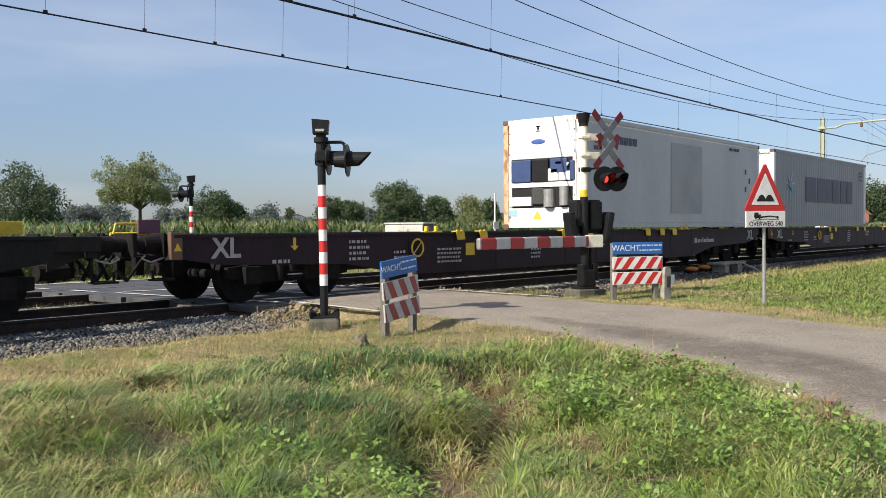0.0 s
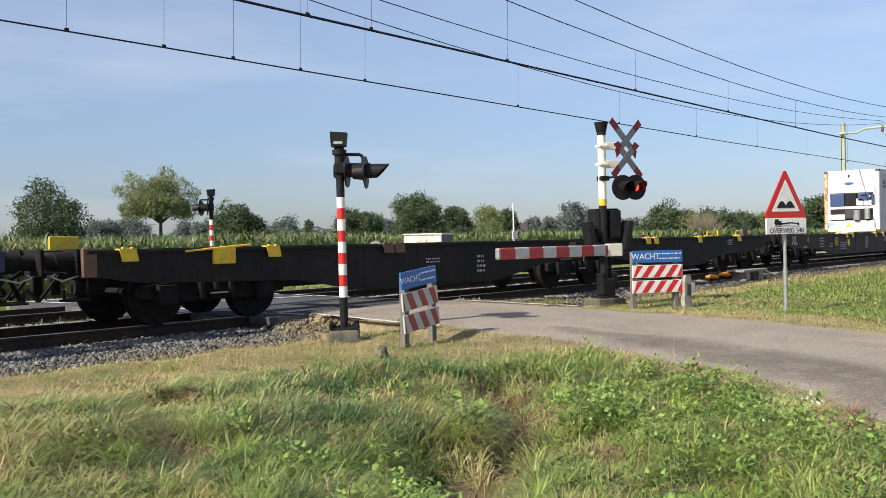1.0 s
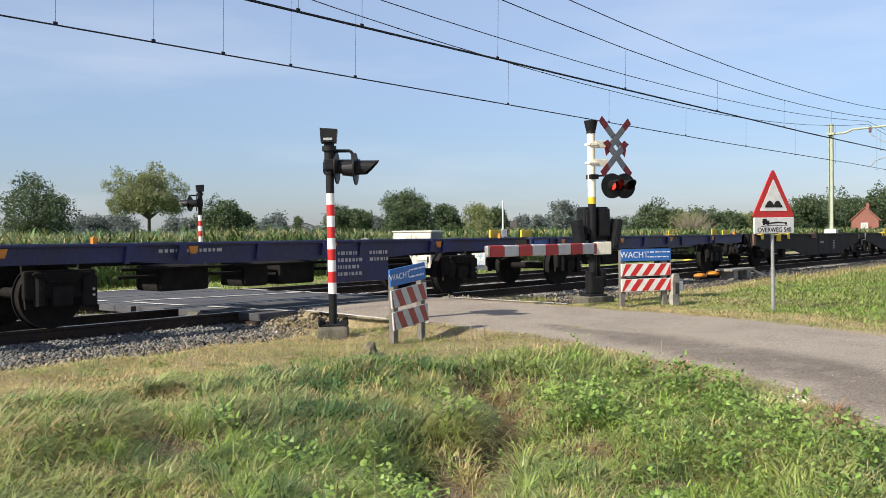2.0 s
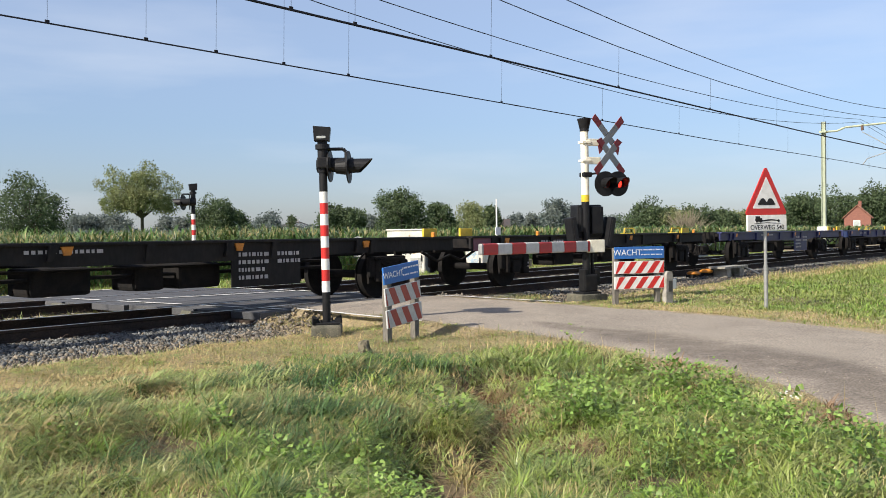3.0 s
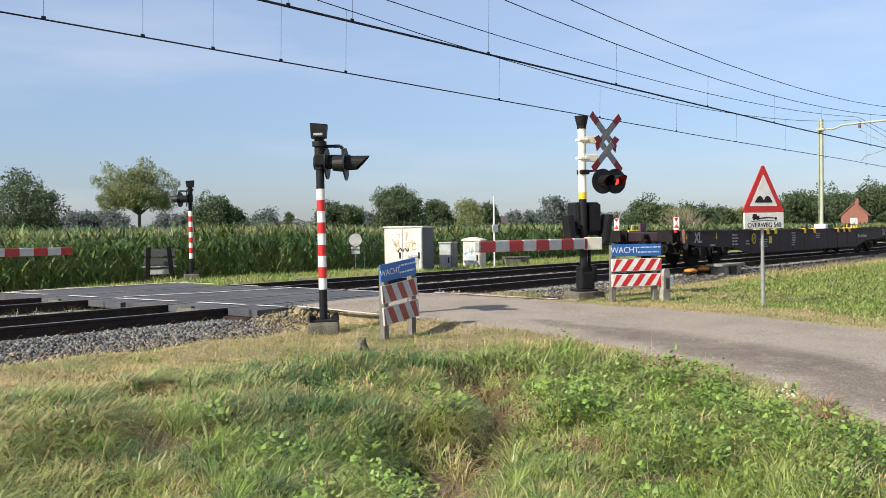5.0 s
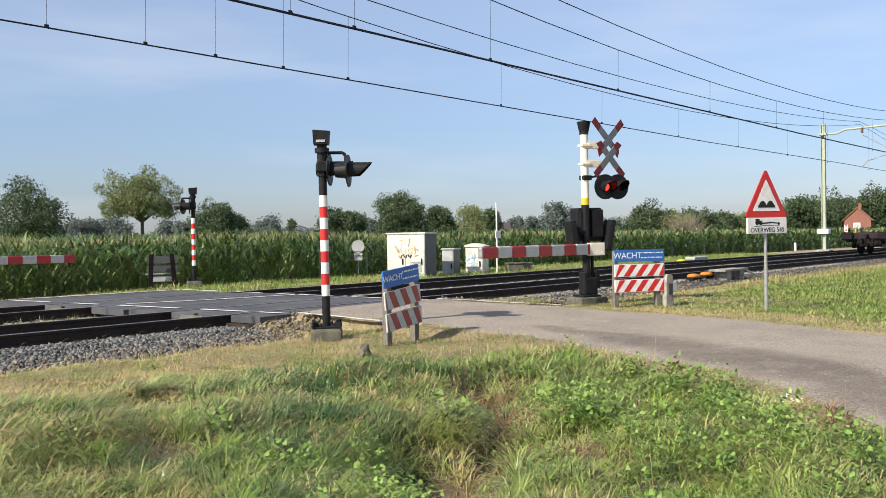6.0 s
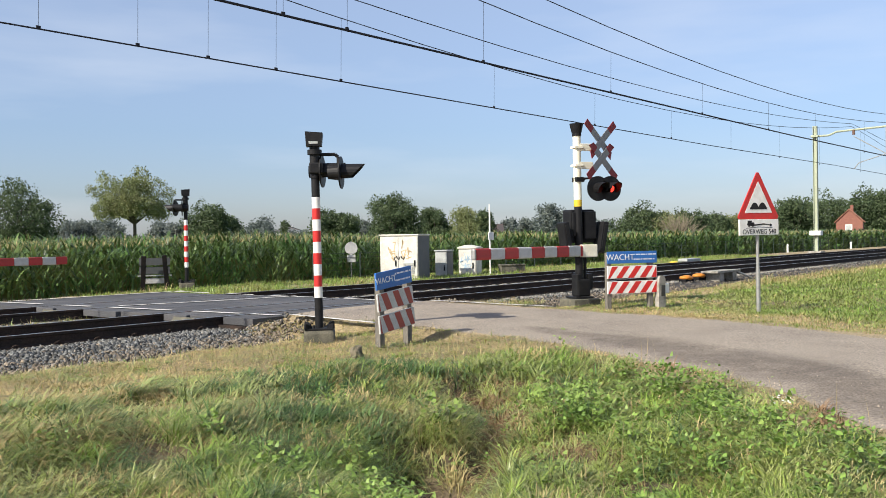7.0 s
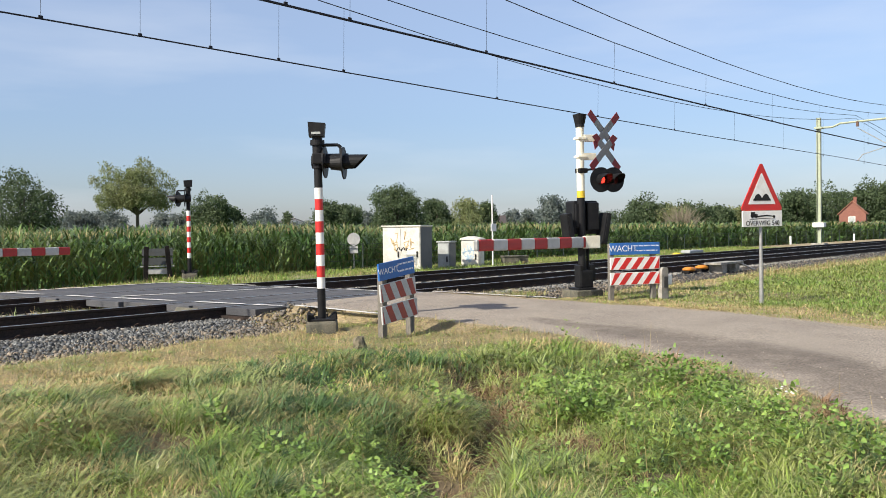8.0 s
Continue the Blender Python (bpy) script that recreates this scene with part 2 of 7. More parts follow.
M["leaf_light"] = material("olive_green_leaves", (0.20, 0.235, 0.095), 0.7, second=(0.26, 0.27, 0.12), scale=0.5, amount=0.8, island=0.3, translucent=0.4)
# distance haze is mixed into this leaf colour, paler and bluer
M["leaf_far"] = material("haze_tinted_far_leaves", (0.135, 0.165, 0.150), 0.8, second=(0.165, 0.19, 0.16), scale=0.3, amount=0.8, island=0.25, translucent=0.3)
M["twig"] = material("dry_twigs", (0.24, 0.20, 0.14), 0.9)
M["grass"] = material("fresh_grass_blades", (0.185, 0.278, 0.048), 0.42, second=(0.26, 0.30, 0.075), scale=0.55, amount=0.9, grain=3, grain_amount=0.25, island=0.5, translucent=0.25)
M["straw"] = material("dry_straw_blades", (0.52, 0.40, 0.20), 0.7, second=(0.34, 0.28, 0.12), scale=0.8, amount=0.9, island=0.35, translucent=0.25)
M["grass_pale"] = material("pale_grass_blades", (0.245, 0.30, 0.095), 0.42, second=(0.365, 0.37, 0.148), scale=0.9, amount=0.9, grain=3, grain_amount=0.25, island=0.45, translucent=0.2)
M["weed"] = material("broad_weed_leaves", (0.178, 0.288, 0.055), 0.5, second=(0.27, 0.365, 0.088), scale=1.5, amount=0.8, island=0.35, translucent=0.3)
M["corn"] = material("maize_leaves", (0.075, 0.145, 0.038), 0.32, second=(0.14, 0.19, 0.06), scale=0.5, amount=0.8, island=0.55, translucent=0.3)
M["tassel"] = material("maize_tassels", (0.42, 0.36, 0.18), 0.8, second=(0.30, 0.28, 0.11), scale=0.6, island=0.3, translucent=0.2)
M["chippings"] = material("tan_loose_chippings", (0.33, 0.275, 0.21), 0.95, second=(0.24, 0.20, 0.16), scale=2, island=0.4)
M["dead"] = material("brown_dead_stems", (0.30, 0.19, 0.10), 0.85, second=(0.17, 0.10, 0.055), scale=3, amount=0.8, island=0.4, translucent=0.1)
M["boom_red"] = material("scuffed_red_boom_paint", (0.42, 0.030, 0.028), 0.5, second=(0.30, 0.035, 0.03), scale=5, amount=0.6, stretch=(0.3, 1, 4))
M["flower"] = material("white_flower_heads", (0.75, 0.75, 0.68), 0.8)


# ---- tools for building ----
def mesh_of(bm, mat, name, smooth=False):
    me = bpy.data.meshes.new(name)
    bmesh.ops.recalc_face_normals(bm, faces=bm.faces)
    bm.to_mesh(me)
    bm.free()
    me.materials.append(M[mat])
    if smooth:
        me.polygons.foreach_set("use_smooth", [True] * len(me.polygons))
    return me


def part(name, bm, mat, parent=None, label="", smooth=False, m=None):
    ob = new(name, mesh_of(bm, mat, name, smooth))
    ob.parent = parent
    if m is not None:
        ob.matrix_basis = m
    if label:
        ob["label"] = label
    return ob


def share(name, me, parent, m, label=""):
    ob = new(name, me)
    ob.parent = parent
    ob.matrix_basis = m
    if label:
        ob["label"] = label
    return ob


def thing(name, m, label, category, group="", kind=""):
    ob = new(name)
    ob.empty_display_size = 0.1
    ob.matrix_basis = m
    return tagged(ob, label, category, group, kind)


def box(bm, c, s, bevel=0.0, m=None):
    """A box with its centre and sizes, its edges rounded off."""
    r = bmesh.ops.create_cube(bm, size=1.0, matrix=(m or Matrix()) @ Matrix.LocRotScale(c, None, s))
    if bevel:
        es = list({e for v in r["verts"] for e in v.link_edges})
        bmesh.ops.bevel(bm, geom=es, offset=bevel, segments=2, affect="EDGES", profile=0.6)
    return bm


def cyl(bm, a, b, r, r2=None, n=16):
    a, b = Vector(a), Vector(b)
    d = b - a
    m = Matrix.Translation((a + b) / 2) @ d.to_track_quat("Z", "Y").to_matrix().to_4x4()
    bmesh.ops.create_cone(bm, cap_ends=True, segments=n, radius1=r, radius2=r if r2 is None else r2, depth=d.length, matrix=m)
    return bm


def prism(bm, outline, depth, m=None):
    """A flat outline in x and z, given depth along y."""
    m = m or Matrix()
    fr = [bm.verts.new(m @ Vector((x, 0, z))) for x, z in outline]
    bk = [bm.verts.new(m @ Vector((x, depth, z))) for x, z in outline]
    bm.faces.new(fr)
    bm.faces.new(list(reversed(bk)))
    k = len(outline)
    for i in range(k):
        bm.faces.new((fr[i], bk[i], bk[(i + 1) % k], fr[(i + 1) % k]))
    return bm


def tube(bm, pts, r, n=6):
    for a, b in zip(pts, pts[1:]):
        cyl(bm, a, b, r, n=n)
    return bm


def B():
    return bmesh.new()


def soup(name, verts, faces, mat, kind="stuff", label="", category="", parent=None, smooth=False):
    """One object of many small loose pieces."""
    me = bpy.data.meshes.new(name)
    v, fc = np.asarray(verts, np.float32).reshape(-1, 3), np.asarray(faces, np.int32)
    k = fc.shape[1]
    me.vertices.add(len(v))
    me.vertices.foreach_set("co", v.ravel())
    me.loops.add(fc.size)
    me.loops.foreach_set("vertex_index", fc.ravel())
    me.polygons.add(len(fc))
    me.polygons.foreach_set("loop_start", np.arange(0, fc.size, k, dtype=np.int32))
    me.update(calc_edges=True)
    me.validate()
    me.materials.append(M[mat])
    if smooth:
        me.polygons.foreach_set("use_smooth", [True] * len(me.polygons))
    ob = new(name, me)
    ob.parent = parent
    return tagged(ob, label, category, "", kind)


def words(name, body, size, mat, parent, m, label="", align="CENTER"):
    cu = bpy.data.curves.new(name, "FONT")
    cu.offset = 0.012 if body == "XL" else 0.0
    cu.body, cu.size, cu.align_x, cu.align_y, cu.extrude = body, size, align, "CENTER", 0.002
    cu.materials.append(M[mat])
    return share(name, cu, parent, m, label)


# ---- the lie of the land ----
TRACK_NEAR, TRACK_FAR, GAUGE = 13.115, 17.033, 1.505


def step(a, b, v):
    u = np.clip((v - a) / (b - a), 0, 1)
    return u * u * (3 - 2 * u)


ROAD_LEFT = [(-60.0, -9.0), (-8.0, 2.6), (0.0, 6.3), (1.8, 7.2), (2.9, 8.35), (5.5, 9.75), (8.0, 10.35), (9.5, 10.25), (11.5, 9.95)]
ROAD_RIGHT = [(-60.0, -4.0), (-8.0, 7.6), (0.0, 11.2), (3.2, 13.2), (5.3, 14.2), (8.0, 14.3), (9.5, 13.9), (11.5, 13.45)]


def road_edges(y):
    return (np.interp(y, [p[0] for p in ROAD_LEFT], [p[1] for p in ROAD_LEFT]), np.interp(y, [p[0] for p in ROAD_RIGHT], [p[1] for p in ROAD_RIGHT]))


def road_z(y):
    return np.interp(y, [-60, 0, 5, 8, 11.2, 12], [-0.5, -0.26, -0.21, -0.15, -0.005, -0.004])


def wobble(x, y):
    return 0.03 * np.sin(1.7 * x + 0.6 * y) * np.sin(0.9 * y - 0.4 * x) + 0.02 * np.sin(3.9 * x - 1.1) * np.cos(4.3 * y + 0.7)


def gully_x(y):
    return np.interp(y, [2.5, 3.5, 4.2, 4.7, 5.6, 6.4], [3.6, 4.4, 5.3, 6.4, 7.2, 7.7])


# hollows in the bank: x, y, radius, depth
HOLLOWS = [(5.30, 4.70, 0.32, 0.34), (4.95, 4.10, 0.46, 0.40), (7.75, 5.98, 0.20, 0.22), (3.85, 5.92, 0.28, 0.16), (4.40, 7.25, 0.24, 0.12), (6.0, 4.45, 0.22, 0.14), (6.05, 6.55, 0.25, 0.12), (7.1, 6.6, 0.18, 0.14)]
# patches of brown dead growth: x, y, radius
BROWN = [(7.43, 5.50, 0.30), (5.97, 4.25, 0.28), (6.12, 3.84, 0.20), (4.55, 4.52, 0.20), (8.3, 5.1, 0.26), (6.8, 4.9, 0.30), (3.7, 6.2, 0.3)]


def pits(x, y):
    return sum(np.exp(-((x - a) ** 2 + (y - b) ** 2) / r ** 2) for a, b, r, d in HOLLOWS)


def browned(x, y):
    return sum(np.exp(-((x - a) ** 2 + (y - b) ** 2) / r ** 2) for a, b, r in BROWN)


def ground_z(x, y):
    x, y = np.asarray(x, float), np.asarray(y, float)
    left, right = road_edges(y)
    verge = -0.22 + 0 * x
    # the near bank falls away to a shallow dip before the camera
    dip = step(7.8, 3.8, y) * step(left + 0.2, left - 2.2, x)
    gully = np.exp(-((x - gully_x(y)) / 0.38) ** 2) * step(6.4, 5.4, y)
    z = verge - 0.30 * dip - 0.22 * gully
    z = z - sum(d * np.exp(-((x - a) ** 2 + (y - b) ** 2) / r ** 2) for a, b, r, d in HOLLOWS)
    z = z + 0.05 * (np.sin(2.6 * x + 1.1 * y) * np.sin(2.2 * y - 0.9 * x + 1) + 0.6 * np.sin(5.1 * x - 2.0) * np.sin(4.7 * y + 0.5)) * dip
    z = z + 0.32 * step(3.0, 0.5, np.hypot(x, y) - 1.0) * step(3.4, 1.0, np.hypot(x, y))
    on = step(left - np.where(y > 9, 0.3, 0.6), left - np.where(y > 9, 0.0, 0.15), x) * step(right + 0.9, right + 0.25, x) * (y < 11.6)
    z = z + wobble(x, y) * (1 - on) * step(60, 30, np.hypot(x, y))
    z = z * (1 - on) + (road_z(y) + 0.017) * on
    gap = step(8.9, 9.5, x) * step(15.4, 14.2, x)
    bank = step(9.9, 11.2, y) * step(20.6, 19.2, y) * (1 - gap * (y < 11.6))
    z = z * (1 - bank) - 0.5 * bank
    # dirt banked up against the corner of the deck
    berm = -0.07 - 0.12 * (11.6 - y) - 0.3 * step(9.4, 8.7, x)
    berm = np.where((y > 10.0) & (y < 11.56) & (x < 10.1), berm, -1.0)
    z = np.maximum(z, berm)
    far = step(23.5, 27, y)
    z = z * (1 - far) + (-0.55) * far
    return z


def fbm(x, y, s):
    return np.sin(x * s + 1.3) * np.cos(y * s * 1.1 - 0.4) * 0.5 + np.sin(x * s * 2.3 - y * s * 1.9 + 2.0) * 0.3 + np.cos(y * s * 3.7 + x * s * 1.2) * 0.2


def mown_edge(x, y):
    """0 on the mown verge, 1 on the rough bank."""
    return step(0.45, -0.65, y - (8.35 - 0.36 * (x - 4)) + 0.55 * fbm(x, y, 1.1)) * step(0.1, 0.9, road_edges(y)[0] - x + 0.25 * fbm(x, y, 1.7))


def build_ground():
    xs = np.r_[-2500, -900, -300, -100, -40, -15, np.arange(-6, 26, 0.16), np.arange(26, 60, 0.8), np.arange(60, 130, 5), 160, 220, 320, 500, 900, 1800, 3500]
    ys = np.r_[-2500, -900, -300, -100, -40, -15, np.arange(-4, 12, 0.16), np.arange(12, 32, 0.5), np.arange(32, 100, 6), 130, 190, 300, 500, 900, 1800, 3500]
    gx, gy = np.meshgrid(xs, ys)
    v = np.stack([gx, gy, ground_z(gx, gy)], -1).reshape(-1, 3)
    nx, ny = len(xs), len(ys)
    i = (np.arange(ny - 1)[:, None] * nx + np.arange(nx - 1)).ravel()
    ob = soup("ground", v, np.stack([i, i + 1, i + nx + 1, i + nx], -1), "soil", "structure", "dry turf and soil sloping beside the railway", "ground", smooth=True)
    # darker soil where overgrown: shade between the blades is put into its colour
    ob.data.materials.append(M["overgrown_soil_shade"])
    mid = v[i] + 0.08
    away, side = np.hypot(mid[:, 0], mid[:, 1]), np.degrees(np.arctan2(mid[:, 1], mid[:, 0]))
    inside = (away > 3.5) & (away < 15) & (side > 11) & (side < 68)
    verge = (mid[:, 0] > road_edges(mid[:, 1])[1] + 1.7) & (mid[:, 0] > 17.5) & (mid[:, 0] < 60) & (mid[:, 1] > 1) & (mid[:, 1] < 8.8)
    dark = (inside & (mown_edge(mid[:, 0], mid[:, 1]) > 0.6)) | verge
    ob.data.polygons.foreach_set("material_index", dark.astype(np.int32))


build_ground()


def build_road():
    ys = np.r_[-60, -40, -25, -16, -8, np.arange(-4, 11.21, 0.12), 11.5]
    k = 37
    u = np.linspace(0, 1, k)[None]
    y = ys[:, None]
    a, b = road_edges(ys)
    x = a[:, None] + (b - a)[:, None] * u
    x[:, 0] += 0.07 * np.sin(5.1 * ys) + 0.04 * np.sin(13 * ys)
    x[:, -1] += 0.07 * np.sin(4.3 * ys + 2) + 0.04 * np.sin(11 * ys)
    z = road_z(y) + 0.02 + 0.03 * np.sin(np.pi * u) + 0.006 * fbm(x, y + 0 * x, 1.9)
    v = np.stack([x, y + 0 * x, z], -1).reshape(-1, 3)
    i = (np.arange(len(ys) - 1)[:, None] * k + np.arange(k - 1)).ravel()
    ob = soup("road", v, np.stack([i, i + 1, i + k + 1, i + k], -1), "asphalt", "structure", "worn grey-brown asphalt lane with darker wheel tracks", "road", smooth=True)
    # darker wheel track along the near side and a faint one along the other
    uu, yy = np.broadcast_to(u, x.shape), np.broadcast_to(y, x.shape)
    rough = 0.05 * fbm(x, yy, 1.3) + 0.03 * fbm(x, yy, 3.1)
    wide = 0.17 * np.interp(yy, [-8, 0, 6.0, 8.6], [1.0, 1.0, 0.75, 0.0]) + 0.001
    wear = np.clip(1.5 - np.abs(uu - 0.23 + rough) / wide, 0, 1) * step(8.6, 7.0, yy) + 0.25 * np.clip(1.3 - np.abs(uu - 0.70 + rough) / 0.08, 0, 1)
    layer = ob.data.attributes.new("wear", "FLOAT", "POINT")
    layer.data.foreach_set("value", wear.astype(np.float32).ravel())


build_road()


# ---- railway ----
def build_bed():
    bm = B()
    for a, b in ((-60, 9.2), (13.6, 260)):
        pts = [(10.3, -0.42), (11.25, -0.27), (11.75, -0.215), (18.6, -0.215), (19.3, -0.3), (20.2, -0.5)]
        rows = [[bm.verts.new((x, y, z)) for y, z in pts] for x in (a, b)]
        for i in range(len(pts) - 1):
            bm.faces.new((rows[0][i], rows[1][i], rows[1][i + 1], rows[0][i + 1]))
    part("ballast_bed", bm, "ballast_bed", None)
    tagged(bpy.data.objects["ballast_bed"], "bed of grey crushed stone under both tracks", "track bed", kind="structure")


build_bed()

RAIL_PROFILE = [(-0.075, -0.172), (0.075, -0.172), (0.075, -0.16), (0.012, -0.14), (0.010, -0.05), (0.035, -0.036), (0.035, -0.006), (0.028, 0.0), (-0.028, 0.0), (-0.035, -0.006), (-0.035, -0.036), (-0.010, -0.05), (-0.012, -0.14), (-0.075, -0.16)]


def build_rails():
    for track, y0 in (("near", TRACK_NEAR), ("far", TRACK_FAR)):
        for side in (-1, 1):
            t = thing("rail", pose(0, y0 + side * GAUGE / 2, 0), "rust-brown steel rail with a polished running surface", "rail", "rails of the two tracks")
            bm = B()
            rows = [[bm.verts.new((x, a, b)) for a, b in RAIL_PROFILE] for x in (-60, 300)]
            k = len(RAIL_PROFILE)
            for i in range(k):
                bm.faces.new((rows[0][i], rows[0][(i + 1) % k], rows[1][(i + 1) % k], rows[1][i]))
            part("rail_web", bm, "rail", t)
            bm = B()
            box(bm, (120, 0, 0.001), (360, 0.044, 0.004))
            part("running_surface", bm, "rail_head", t, "bright worn strip on the rail head")


build_rails()


def build_sleepers():
    bm = B()
    box(bm, (0, 0, -0.255), (0.26, 2.5, 0.14), 0.02)
    body = mesh_of(bm, "concrete", "sleeper_body")
    bm = B()
    tube(bm, [(-0.05, 0, -0.16), (-0.03, 0.02, -0.135), (0.0, 0.03, -0.125), (0.03, 0.02, -0.135), (0.05, 0, -0.16)], 0.011, 5)
    clip = mesh_of(bm, "rail", "rail_clip")
    for y0 in (TRACK_NEAR, TRACK_FAR):
        for i in range(70):
            x = 0.4 + 0.6 * i
            if 8.9 < x < 13.8:
                continue
            ob = tagged(share("sleeper", body, None, pose(x, y0, 0)), "grey concrete sleeper half buried in ballast", "sleeper", "sleepers of the tracks")
            for s in (-1, 1):
                for e in (-1, 1):
                    share("rail_clip", clip, ob, pose(0, s * GAUGE / 2 + e * 0.075, 0, 0, 0, 0 if e > 0 else 180))


build_sleepers()


def build_ballast():
    rng = np.random.default_rng(5)
    cube = np.array([(-1, -1, -1), (1, -1, -1), (1, 1, -1), (-1, 1, -1), (-1, -1, 1), (1, -1, 1), (1, 1, 1), (-1, 1, 1)], float)
    quads = np.array([(0, 3, 2, 1), (4, 5, 6, 7), (0, 1, 5, 4), (1, 2, 6, 5), (2, 3, 7, 6), (3, 0, 4, 7)])
    place = []
    for x0, x1, y0, y1, per in ((2.5, 9.2, 10.3, 12.3, 1350), (3.0, 9.15, 12.45, 19.2, 90), (13.7, 24, 10.7, 12.3, 200), (13.7, 26, 12.4, 19.2, 36), (24, 55, 10.7, 12.3, 60), (26, 50, 12.4, 19.0, 14)):
        k = int((x1 - x0) * (y1 - y0) * per)
        place.append(np.stack([rng.uniform(x0, x1, k), rng.uniform(y0, y1, k)], -1))
    corner = np.stack([rng.uniform(8.8, 10.0, 260), rng.uniform(10.5, 11.62, 260)], -1)
    place.append(corner)
    p = np.concatenate(place)
    z = np.interp(p[:, 1], [10.5, 11.25, 11.75, 18.6, 19.3], [-0.34, -0.27, -0.215, -0.215, -0.3])
    z = np.where((p[:, 0] > 8.6) & (p[:, 1] < 11.75), np.maximum(z, ground_z(p[:, 0], p[:, 1]) + 0.004), z)
    keep = rng.random(len(p)) < np.interp(p[:, 1], [10.3, 11.2], [0.08, 1.0])
    keep[-len(corner):] = True
    p, z = p[keep], z[keep]
    k = len(p)
    size = (0.009 + 0.018 * rng.random(k) ** 1.3)[:, None] * rng.uniform(0.65, 1.3, (k, 3))
    v = cube[None] * size[:, None] * rng.uniform(0.45, 1.25, (k, 8, 1))
    q = rng.normal(size=(k, 4))
    q /= np.linalg.norm(q, axis=1, keepdims=True)
    w, a, b, c = q.T
    rot = np.stack([1 - 2 * (b * b + c * c), 2 * (a * b - c * w), 2 * (a * c + b * w), 2 * (a * b + c * w), 1 - 2 * (a * a + c * c), 2 * (b * c - a * w), 2 * (a * c - b * w), 2 * (b * c + a * w), 1 - 2 * (a * a + b * b)], -1).reshape(k, 3, 3)
    v = np.einsum("kij,knj->kni", rot, v)
    v += np.concatenate([p, (z + rng.uniform(-0.005, 0.03, k))[:, None]], 1)[:, None]
    dusty = rng.random(k) < np.interp(p[:, 1] - 0.55 * step(8.6, 9.6, p[:, 0]), [10.6, 11.55], [1.0, 0.06])
    for q, name, mat, label in ((~dusty, "ballast_stones", "ballast", "loose grey crushed ballast stones beside the rails"), (dusty, "dusty_ballast_stones", "dusty_stone", "dusty tan ballast stones at the foot of the bed")):
        m = int(q.sum())
        fc = (quads[None] + 8 * np.arange(m)[:, None, None]).reshape(-1, 4)
        soup(name, v[q], fc, mat, "stuff", label, "ballast")


build_ballast()


def build_crossing():
    deck = thing("crossing_deck", pose(0, 0, 0), "dark level-crossing deck panels between and beside the rails", "crossing deck", kind="structure")
    strips = [(11.52, 12.28), (12.44, 13.10), (13.12, 13.79), (13.95, 15.05), (15.07, 16.20), (16.36, 17.02), (17.04, 17.71), (17.87, 20.1)]
    for a, b in strips:
        for i in range(4):
            x0 = 9.2 - 0.09 * (a - 12) * 0.9 + i * 1.13
            bm = B()
            box(bm, (x0 + 0.56, (a + b) / 2, -0.062), (1.122, b - a, 0.12), 0.008)
            part("panel", bm, "deck", deck)
    bm = B()
    box(bm, (11.35, 15.8, -0.2), (4.4, 8.5, 0.14))
    part("deck_base", bm, "rail", deck)
    # sloped steel deflectors at the ends of the deck
    for y in (TRACK_NEAR, TRACK_FAR):
        for dy, w in ((0, 0.6),):
            for x, s in ((9.18 - 0.08 * (y - 12), -1), (13.75, 1)):
                bm = B()
                prism(bm, [(0, -0.22), (0, -0.03), (s * 0.03, -0.03), (s * 0.17, -0.22)], w)
                part("deflector", bm, "dark_concrete", deck, "grey sloped deflector block", m=pose(x, y + dy - w / 2, 0))


build_crossing()


def paint_line(name, pts, width, z=0.012):
    bm = B()
    prev = None
    for i, (x, y, zz) in enumerate(pts):
        a = Vector(pts[max(i - 1, 0)])
        b = Vector(pts[min(i + 1, len(pts) - 1)])
        d = (b - a).normalized()
        nrm = Vector((-d.y, d.x, 0)) * width / 2
        cur = [bm.verts.new(Vector((x, y, zz + z)) + nrm), bm.verts.new(Vector((x, y, zz + z)) - nrm)]
        if prev:
            bm.faces.new((prev[0], prev[1], cur[1], cur[0]))
        prev = cur
    ob = part(name, bm, "line", None)
    return tagged(ob, "worn white road marking line", "road marking", kind="structure")


def build_lines():
    for a, b in ((11.6, 12.25), (12.5, 13.7), (14.3, 16.1), (16.7, 17.6), (18.4, 20.0)):
        paint_line("edge_line", [(9.82 - 0.09 * (a - 12), a, 0), (9.82 - 0.09 * (b - 12), b, 0)], 0.12)
        paint_line("edge_line", [(13.42, a, 0), (13.42, b, 0)], 0.12)
    paint_line("centre_line", [(9.75, 16.3, 0), (11.75, 15.7, 0), (13.6, 15.4, 0)], 0.12)
    rows = [11.3, 10.7, 10.0, 9.4, 8.9]
    paint_line("edge_line", [(np.interp(y, [8.9, 10, 11.3], [10.15, 10.0, 9.85]), y, float(road_z(y)) + 0.03) for y in rows], 0.11)
    rows = [11.4, 10.8, 10.2, 9.6, 9.1]
    paint_line("edge_line", [(np.interp(y, [9.1, 10, 11.4], [14.35, 13.95, 13.5]), y, float(road_z(y)) + 0.03) for y in rows], 0.11)
    paint_line("end_line", [(9.3, 20.05, 0), (11.5, 19.95, 0), (13.7, 19.85, 0)], 0.12)


build_lines()


